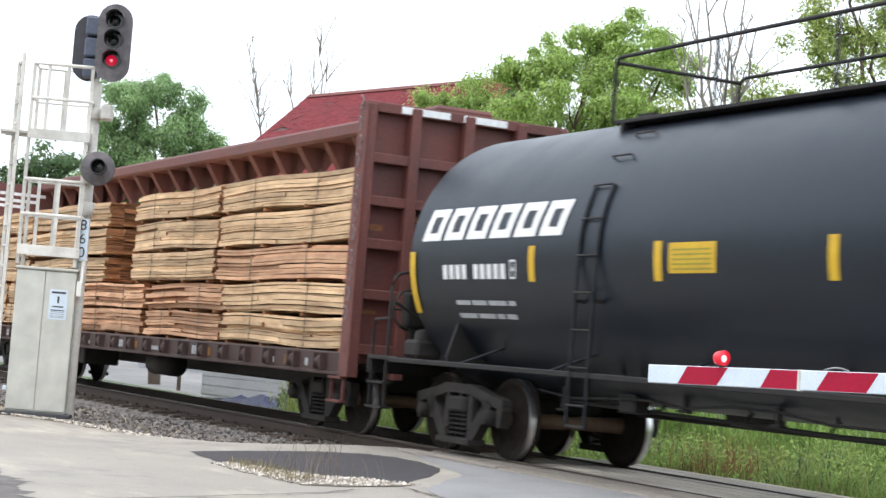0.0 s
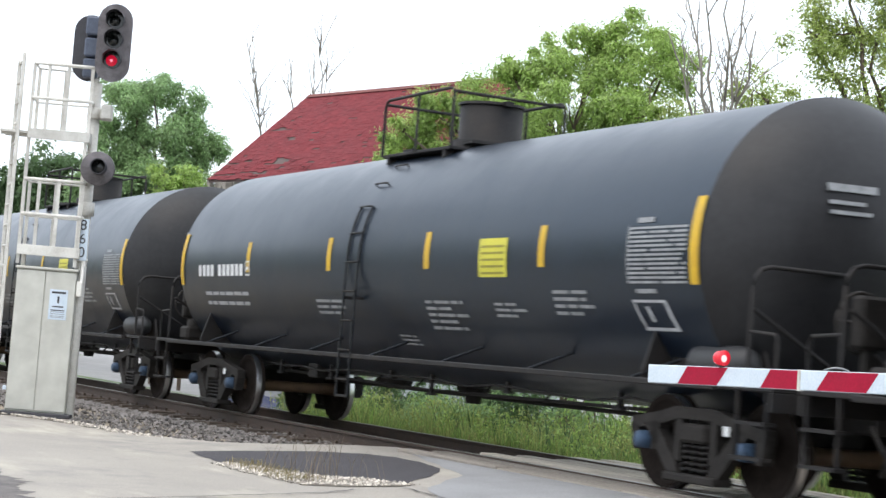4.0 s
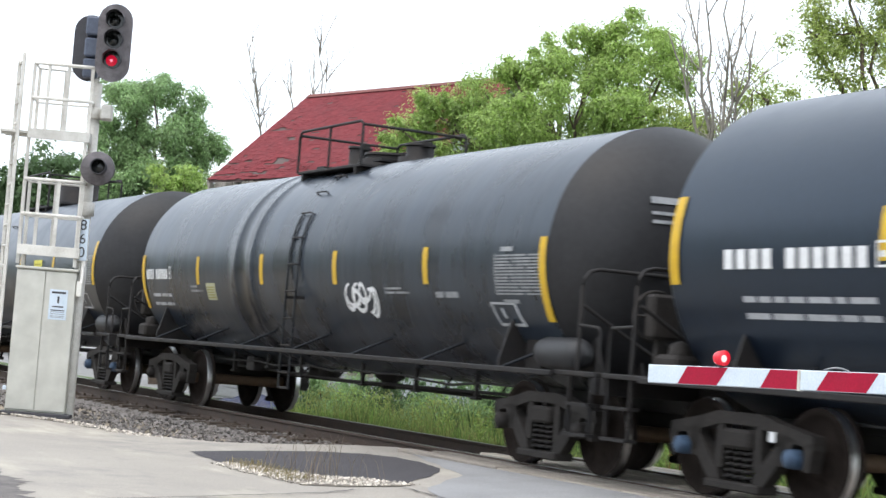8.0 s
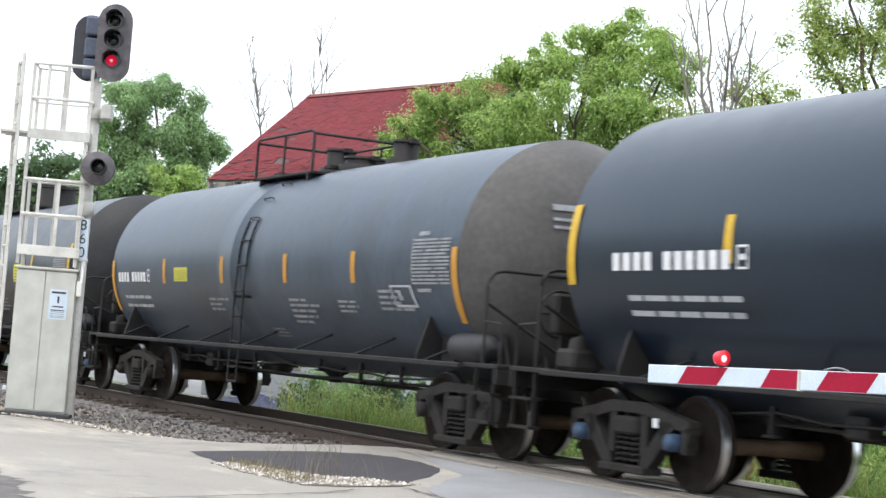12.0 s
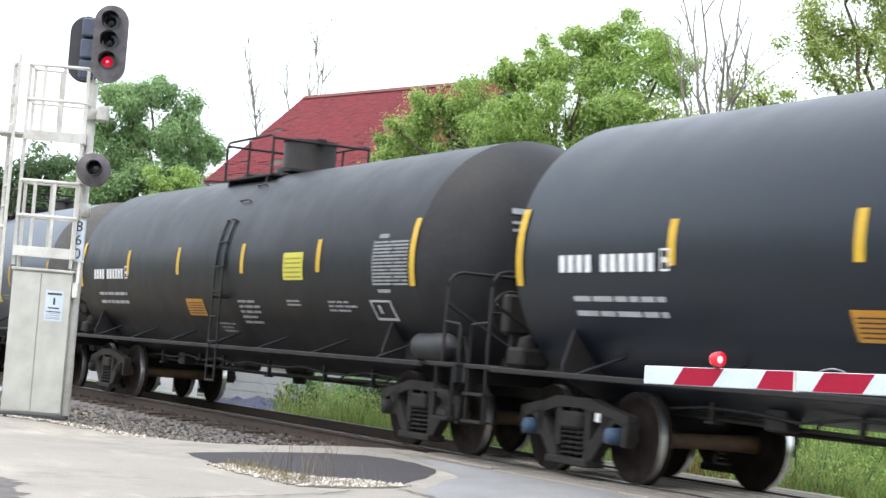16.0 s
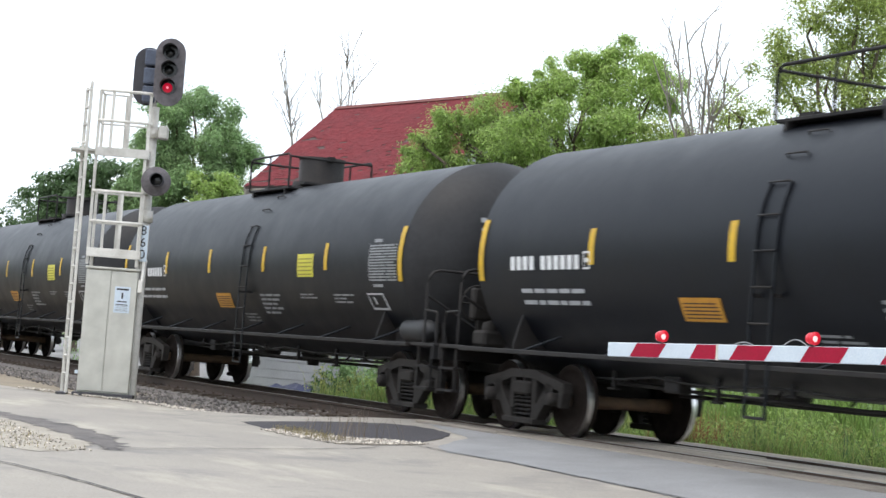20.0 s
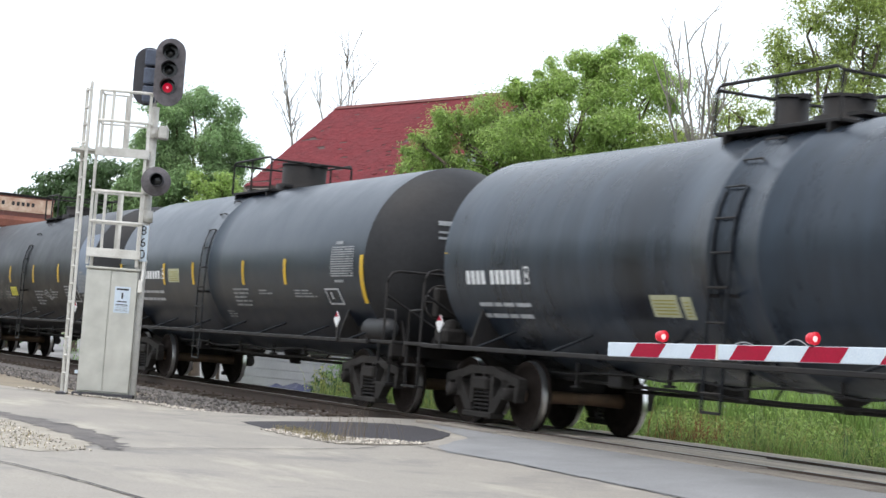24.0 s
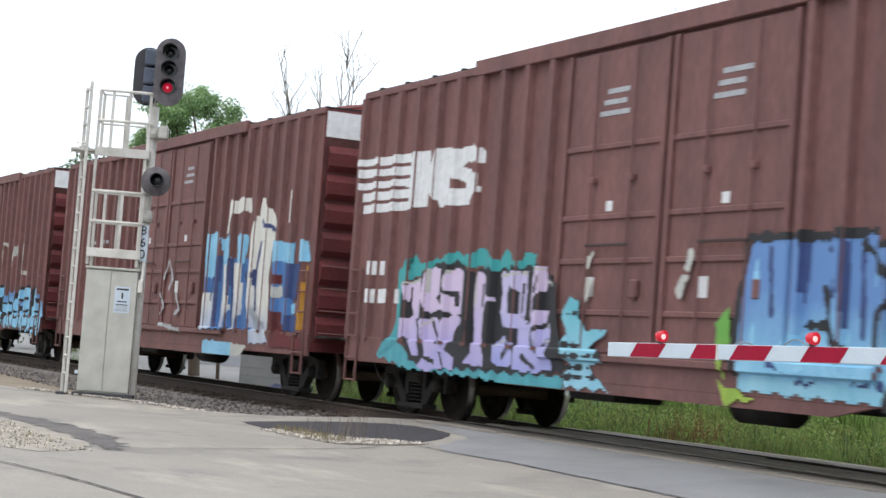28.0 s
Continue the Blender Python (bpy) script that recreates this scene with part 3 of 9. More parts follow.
def ladder(t, x, z0=0.50):
    """Flat stringers below, and round rungs on stand-offs over the shoulder of the tank."""
    yo, w = t.r + 0.040, 0.19
    lad = part("ladder", Shape().box(x - w, x + w, -yo - 0.004, -yo + 0.03, z0, z0 + 0.03, 0.006), FRAME_BLACK, t.car)
    a1, a0, q = math.radians(76), math.radians(24), t.r + 0.030
    side = [(-yo, z0), (-yo, t.zc - 0.4)] + [(-q * math.cos(a0 * i / 4), t.zc + q * math.sin(a0 * i / 4)) for i in range(5)]
    for dx in (-w, w):
        verts = [(x + dx + e, y + d, z) for y, z in side for e, d in ((-0.020, 0.0), (0.020, 0.0), (0.020, 0.020), (-0.020, 0.020))]
        n = len(side)
        part("stringer", Shape().add(verts, [(4 * i + k, 4 * i + (k + 1) % 4, 4 * i + 4 + (k + 1) % 4, 4 * i + 4 + k) for i in range(n - 1) for k in range(4)] + [(0, 1, 2, 3)]), BLACK_MATT, lad)
        for zz in (1.03, 1.75):
            part("ladder_bracket", Shape().box(x + dx - 0.012, x + dx + 0.012, -yo, -math.sqrt(max(t.r ** 2 - (zz - t.zc) ** 2, 0.05)) + 0.03, zz - 0.02, zz + 0.02), FRAME_BLACK, lad)
    z = z0 + 0.22
    while z < t.zc - 0.1:
        part("rung", Shape().tube([(x - w, -yo - 0.006, z), (x + w, -yo - 0.006, z)], 0.013, 5), TRUCK, lad)
        z += 0.37
    a = (z - t.zc) / yo
    while a < a1:
        y, zz = -yo * math.cos(a), t.zc + yo * math.sin(a)
        yi, zi = -(t.r - 0.01) * math.cos(a), t.zc + (t.r - 0.01) * math.sin(a)
        part("rung", Shape().tube([(x - w, yi, zi), (x - w, y, zz), (x + w, y, zz), (x + w, yi, zi)], 0.012, 5), FRAME_BLACK, lad)
        a += 0.37 / yo
    return lad


def top_platform(t, x0, x1, rail=0.78, half_w=0.8, posts=2):
    z = t.zc + t.r
    s = Shape()
    s.box(x0, x1, -half_w, -half_w + 0.30, z - 0.13, z - 0.09, 0.006)
    s.box(x0, x1, half_w - 0.30, half_w, z - 0.13, z - 0.09, 0.006)
    s.box(x0, x0 + 0.3, -half_w + 0.30, half_w - 0.30, z - 0.02, z + 0.02)
    s.box(x1 - 0.3, x1, -half_w + 0.30, half_w - 0.30, z - 0.02, z + 0.02)
    for x in (x0 + 0.2, x1 - 0.2):
        s.box(x - 0.03, x + 0.03, -half_w, half_w, z - 0.25, z - 0.12)
    part("walkway", s, FRAME_BLACK, t.car)
    for y in (-half_w, half_w):
        s = Shape()
        s.tube([(x0, y, z - 0.11), (x0, y, z + rail - 0.10), (x0 + 0.03, y, z + rail - 0.03), (x0 + 0.10, y, z + rail), (x1 - 0.10, y, z + rail), (x1 - 0.03, y, z + rail - 0.03), (x1, y, z + rail - 0.10), (x1, y, z - 0.11)], 0.021, 6)
        for i in range(1, posts):
            x = x0 + (x1 - x0) * i / posts
            s.tube([(x, y, z - 0.11), (x, y, z + rail)], 0.019, 6)
        part("guard_rail", s, FRAME_BLACK, t.car)
    for x in (x0, x1):
        part("end_rail", Shape().tube([(x, -half_w, z + rail - 0.05), (x, half_w, z + rail - 0.05)], 0.022, 6), FRAME_BLACK, t.car)


def housing(t, x, r=0.43, h=0.46, mat=None):
    z = t.zc + t.r
    s = Shape().lathe([(z - 0.08, r + 0.10), (z + 0.05, r + 0.10), (z + 0.05, r), (z + h, r), (z + h + 0.015, r - 0.02), (z + h + 0.02, 0.0)], (x, 0, 0), axis=2, seg=28)
    p = part("valve_housing", s, mat or FRAME_BLACK, t.car)
    c = Shape().lathe([(z + h + 0.016, r + 0.02), (z + h + 0.05, r + 0.02), (z + h + 0.055, 0)], (x, 0, 0), axis=2, seg=28)
    c.box(x + r - 0.05, x + r + 0.10, -0.06, 0.06, z + h, z + h + 0.06)
    part("housing_lid", c, FRAME_BLACK, p)


def side_rail(t, bare=False):
    """The long rail along the foot of the tank, with its slanting struts."""
    for y in (-1, 1):
        s = Shape()
        s.box(-t.half - 0.4, t.half + 0.4, *sorted((y * 1.50, y * 1.56)), 0.99, 1.05, 0.01)
        part("side_rail", s, FRAME_BLACK, t.car)
        if bare:
            continue
        for i in range(-3, 4):
            x = i * 2.15 + 0.4
            a = math.radians(-42)
            me = shared("rail_strut/%d/%.2f" % (y, t.r), lambda: Shape().tube([(-0.15, y * 1.52, 1.04), (0.15, y * t.r * math.cos(a), t.zc + t.r * math.sin(a))], 0.018, 5), BLACK_MATT)
            part("rail_strut", me, None, t.car, at=pose(x, 0, 0))


def belly(t, rnd, pipes=True):
    """Outlet, brake cylinder and rods below the tank."""
    zb = t.zc - t.r
    s = Shape()
    s.lathe([(zb + 0.10, 0.26), (zb - 0.04, 0.22), (zb - 0.10, 0.12), (zb - 0.20, 0.10), (zb - 0.20, 0.0)], (0.2, 0, 0), axis=2, seg=16)
    part("bottom_outlet", s, FRAME_BLACK, t.car)
    s = Shape()
    s.tube([(-5.6, -0.45, 0.72), (-0.6, -0.30, 0.66), (5.6, -0.45, 0.72)], 0.022, 5)
    s.tube([(-5.6, 0.5, 0.62), (5.6, 0.5, 0.62)], 0.028, 5)
    for x in (-5.2, -3.6, -2.0, -0.6, 1.4, 3.0, 4.6):
        s.tube([(x, -0.45, 0.70), (x, -0.30, zb + 0.12)], 0.018, 5)
    part("brake_rod", s, FRAME_BLACK, t.car)
    s = Shape()
    s.lathe([(-3.1, 0), (-3.1, 0.11), (-2.6, 0.13), (-2.3, 0.11), (-2.3, 0)], (0, 0.15, 0.74), axis=0, seg=14)
    part("brake_cylinder", s, FRAME_BLACK, t.car)
    part("brake_valve", Shape().box(-4.2, -3.85, -0.6, -0.4, 0.66, 0.88, 0.02), FRAME_BLACK, t.car)
    for i in range(6):
        x, d = -5.0 + i * 1.9 + rnd.uniform(-0.5, 0.5), rnd.uniform(0.10, 0.30)
        part("pipe_hanger", Shape().box(x - 0.025, x + 0.025, -0.64, -0.58, 0.90 - d, 1.02, 0.008).box(x - 0.09, x + 0.09, -0.66, -0.56, 0.88 - d, 0.91 - d, 0.008), FRAME_BLACK, t.car)
    line = [(-6.0 + q * 0.8, -0.62, 0.80 + rnd.uniform(-0.04, 0.04)) for q in range(16)]
    part("train_pipe", Shape().tube(line, 0.016, 6), FRAME_BLACK, t.car)


DATA_PAINT = material("pale_stencil", (0.46, 0.47, 0.49), (0.28, 0.29, 0.31), scale=9, rough=0.6)
PALE_SIGN = material("faded_yellow_panel", (0.46, 0.46, 0.30), (0.34, 0.34, 0.22), scale=5, rough=0.6)
PANEL_INK = material("panel_ink", (0.30, 0.27, 0.03), (0.22, 0.20, 0.03), scale=8, rough=0.6)


def tank_car(place, style):
    """A tank car: style holds colours, lettering and the top's arrangement."""
    rnd = random.Random(style["seed"])
    car = thing("tank_car", style["label"], "tank car", "freight train", at=pose(place, YC, 0))
    t = Tank(car, style.get("r", 1.53), style.get("zc", 2.27), style["ends"] + 0.09, style.get("head", 0.80))
    t.shell(style["mat"], style.get("rings", ()))
    for k in (-1, 1):
        end_gear(car, t, k)
    side_rail(t, style.get("bare", False))
    belly(t, rnd)
    ladder(t, style.get("ladder", -0.47))
    top_platform(t, *style.get("platform", (-1.56, 0.63)), rail=style.get("rail", 0.64), posts=style.get("posts", 2))
    for x, r, h in style.get("domes", ((0.10, 0.42, 0.50),)):
        housing(t, x, r, h)
    zs = style.get("stripe_z", (2.10, 2.53))
    for x in (-style["ends"], style["ends"]):
        t.field("end_reflector", x - 0.075, x + 0.075, style.get("end_z", (1.92, 2.72))[0], style.get("end_z", (1.92, 2.72))[1], style.get("stripe_mat", YELLOW), "long yellow end reflector", up=0.013)
    for x in style.get("stripes", (-4.72, -1.74, 1.84, 4.60)):
        t.field("side_reflector", x - 0.07, x + 0.07, zs[0], zs[1], style.get("stripe_mat", YELLOW))
    for x0, x1, z0, z1, mat in style.get("panels", ((3.14, 3.93, 2.00, 2.42, YELLOW_SIGN),)):
        p = t.field("warning_panel", x0, x1, z0, z1, mat, "coloured stencil panel")
        t.bars("panel_line", x0 + 0.06, x1 - 0.06, z0 + 0.03, z1 - 0.03, 5, SILL if mat is ORANGE_SIGN else PANEL_INK, rnd, 0.42, False, 0.009, "", p)
    wm = style.get("ink", WHITE_PAINT)
    m = style.get("marks", (-6.94, -4.86, 2.06, 2.22))
    t.marks(*m, wm, style.get("groups", (4, 6)), label="plain white reporting mark")
    t.bars("weight_word", m[0] + 0.25, m[1] + 0.1, m[2] - 0.42, m[2] - 0.14, 2, DATA_PAINT, rnd, 0.42, False, words=(0.14, 0.46), each=True)
    for x0, x1, z0, z1, n in style.get("stencils", ((-1.94, -0.95, 1.55, 1.77, 3), (1.63, 2.74, 1.42, 1.78, 5), (3.48, 4.24, 1.58, 1.76, 3), (4.91, 5.93, 1.62, 1.90, 4), (0.45, 1.1, 1.22, 1.36, 3))):
        t.bars("stencil_line", x0, x1, z0, z1, n, style.get("stencil_mat", GREY_PAINT), rnd, 0.3)
    d = style.get("data", (style["ends"] - 1.2, style["ends"] - 0.14, 1.93, 2.48))
    t.bars("data_line", *d, 13, style.get("data_mat", GREY_PAINT), rnd, 0.24, False, 0.011, words=(0.3, 1.4))
    for q in ((d[0] - 0.03, d[0] - 0.01, d[2], d[3]), (d[0] + 0.12, d[0] + 0.42, d[3] + 0.02, d[3] + 0.07), (d[0] + 0.12, d[0] + 0.5, d[2] - 0.09, d[2] - 0.05)):
        part("data_line", t.decal(Shape(), *q, 0, 0.011, 3), style.get("data_mat", GREY_PAINT), car)
    mw = (m[1] - m[0]) * 0.085
    s, x0, x1, z0, z1 = Shape(), m[1] + 0.06, m[1] + 0.06 + mw, m[2], m[3] + 0.04
    for q in ((x0, x1, z0, z0 + 0.02), (x0, x1, z1 - 0.02, z1), (x0, x0 + 0.02, z0 + 0.02, z1 - 0.02), (x1 - 0.02, x1, z0 + 0.02, z1 - 0.02), (x0 + 0.045, x1 - 0.045, z0 + 0.08, z1 - 0.08)):
        t.decal(s, *q, 0, 0.008, 1)
    part("boxed_stencil", s, wm, car)
    b = style.get("badge", (6.52, 7.15, 1.50, 1.78))
    if b:
        s = Shape()
        for q in ((b[0], b[1], b[3] - 0.025, b[3]), (b[0], b[1], b[2], b[2] + 0.03), (b[0], b[0] + 0.04, b[2], b[3]), (b[1] - 0.06, b[1], b[2], b[3])):
            d0 = -0.45 * (q[2] - b[3])
            t.decal(s, q[0] + d0, q[1] + d0, q[2], q[3], -0.45, 0.008, 2)
        d0 = -0.45 * (b[2] + 0.08 - b[3])
        t.decal(s, b[0] + 0.2 + d0, b[0] + 0.27 + d0, b[2] + 0.08, b[3] - 0.06, -0.45, 0.008, 2)
        part("lube_stencil", s, DATA_PAINT, car)
    running_gear(car, place, style["ends"] - 0.54, style.get("caps"))
    # writing on the forward head
    hr = t.head
    for z, h, w in ((2.84, 0.07, 0.50), (2.72, 0.035, 0.36), (2.63, 0.035, 0.42)):
        q = []
        for yy, zz in ((-0.62, z), (-0.62 + w, z), (-0.62 + w, z + h), (-0.62, z + h)):
            d2 = min(math.hypot(yy, zz - t.zc) / t.r, 0.99) * math.sin(SEAM)
            q.append((t.half + hr * (math.sqrt(1 - d2 * d2) - math.cos(SEAM)) / (1 - math.cos(SEAM)) + 0.035, yy, zz))
        if style.get("head_marks", True):
            part("head_line", Shape().add(q, [(0, 1, 2, 3)]), GREY_PAINT, car)
    for x, z in style.get("placards", ()):
        d = part("placard", Shape().prism([(x - 0.12, z), (x, z - 0.12), (x + 0.12, z), (x, z + 0.12)], 1, -1.60, -1.585), WHITE_PAINT, car, "white and red diamond placard")
        part("placard_flame", Shape().prism([(x - 0.07, z + 0.04), (x + 0.07, z + 0.04), (x, z + 0.11)], 1, -1.606, -1.601), GATE_RED, d)
        part("placard_holder", Shape().box(x - 0.03, x + 0.03, -1.585, -1.57, 1.0, z + 0.1), FRAME_BLACK, d)
    extra = style.get("extra")
    if extra:
        extra(t, car, rnd)
    return car


def scrawl(t, car, rnd, x0, x1, z0, z1, mat, n=14, r=0.018):
    """Loose sprayed strokes on the side of a tank."""
    s = Shape()
    for i in range(n):
        x = x0 + (x1 - x0) * (i + 0.5) / n
        a0, turn = rnd.uniform(0, 6.28), rnd.uniform(3.2, 5.6) * rnd.choice((-1, 1))
        w, h, lean = rnd.uniform(0.10, 0.22), (z1 - z0) * rnd.uniform(0.25, 0.5), rnd.uniform(-0.2, 0.4)
        zm = (z0 + z1) / 2 + rnd.uniform(-0.2, 0.2) * (z1 - z0)
        pts = [(x + w * math.cos(a0 + turn * q / 12) + lean * h * math.sin(a0 + turn * q / 12), zm + h * math.sin(a0 + turn * q / 12)) for q in range(13)]
        for q, ((xa, za), (xb, zb)) in enumerate(zip(pts, pts[1:])):
            d = Vector((xb - xa, zb - za))
            if d.length < 0.005:
                continue
            w2 = Vector((-d.y, d.x)).normalized() * r * (0.6 + 0.6 * math.sin(0.26 * q))
            s.add([t.at(xa + w2.x, za + w2.y, 0.009), t.at(xb + w2.x, zb + w2.y, 0.009), t.at(xb - w2.x, zb - w2.y, 0.009), t.at(xa - w2.x, za - w2.y, 0.009)], [(0, 1, 2, 3)])
    part("graffiti_tag", s, mat, car, "pale sprayed graffiti scrawl")


def brand_word(t, car, rnd):
    """A brand word in white, drawn as six slanting frames."""
    s = Shape()
    x, w, z0, z1 = -7.50, 0.50, 2.42, 2.79
    for i in range(6):
        a, b = x + i * 0.595, x + i * 0.595 + w
        sl = 0.30
        for q in ((a, b, z0, z0 + 0.09), (a, b, z1 - 0.09, z1)):
            t.decal(s, q[0] + sl * (q[2] - z0), q[1] + sl * (q[2] - z0), q[2], q[3], sl, 0.008, 1)
        t.decal(s, a, a + 0.15, z0, z1, sl, 0.008, 2)
        t.decal(s, b - 0.15, b, z0, z1, sl, 0.008, 2)
    part("brand_word", s, WHITE_PAINT, car, "plain white slanting frames")


FADED_SPRAY = material("faded_spray", (0.17, 0.165, 0.155), (0.06, 0.06, 0.06), scale=6, rough=0.7, mix=0.5)
REPAINT = material("repaint_blue_grey", (0.12, 0.155, 0.215), (0.085, 0.11, 0.155), scale=1.5, rough=0.45)


def blue_patches(t, car, rnd):
    t.field("repaint_patch", 6.25, 7.68, 1.70, 3.05, REPAINT, "blue-grey repainted patch")
    t.field("repaint_patch", -7.62, -6.25, 1.85, 2.42, REPAINT, "blue-grey repainted patch")
    scrawl(t, car, rnd, -3.75, -1.35, 1.45, 2.02, FADED_SPRAY, 22)
    scrawl(t, car, rnd, 2.75, 3.5, 1.55, 1.75, GREY_PAINT, 7, 0.012)


def worn_scrawl(t, car, rnd):
    scrawl(t, car, rnd, 1.85, 2.7, 1.6, 1.95, WHITE_PAINT, 8, 0.025)


STYLE_A = dict(ends=7.72, stripes=(-4.57, -1.36, 1.78, 4.70), panels=((3.20, 3.89, 2.00, 2.42, YELLOW_SIGN),), marks=(-6.88, -4.74, 2.05, 2.22), mat=BLACK, label="blue-black railway tank car with yellow reflectors and white stencils", caps=True)
STYLE_T = dict(ends=7.62, mat=BLACK_MATT, label="matt black railway tank car with yellow and orange stencil panels", panels=((3.20, 3.96, 2.00, 2.37, YELLOW_SIGN), (-1.42, -0.56, 1.48, 1.73, ORANGE_SIGN)), stripes=(-4.55, -1.68, 1.45, 4.52), marks=(-6.73, -4.80, 2.05, 2.22),
               stencils=((1.12, 2.20, 1.40, 1.76, 5), (3.2, 3.99, 1.66, 1.76, 2), (4.75, 5.77, 1.60, 1.76, 3), (-0.13, 0.65, 1.26, 1.42, 3)), ladder=0.50, platform=(-1.85, 0.35), rail=0.50, domes=((-0.15, 0.42, 0.46),), badge=(6.19, 6.85, 1.51, 1.75))
STYLE_X = dict(STYLE_T, mat=BLACK_SLATE, label="slate-black railway tank car with yellow and orange stencil panels", ladder=-0.83, panels=((2.92, 3.75, 1.99, 2.36, YELLOW_SIGN), (-1.88, -0.96, 1.48, 1.73, ORANGE_SIGN)), caps=True)


def style(base, **more):
    d = dict(base)
    d.update(more)
    return d


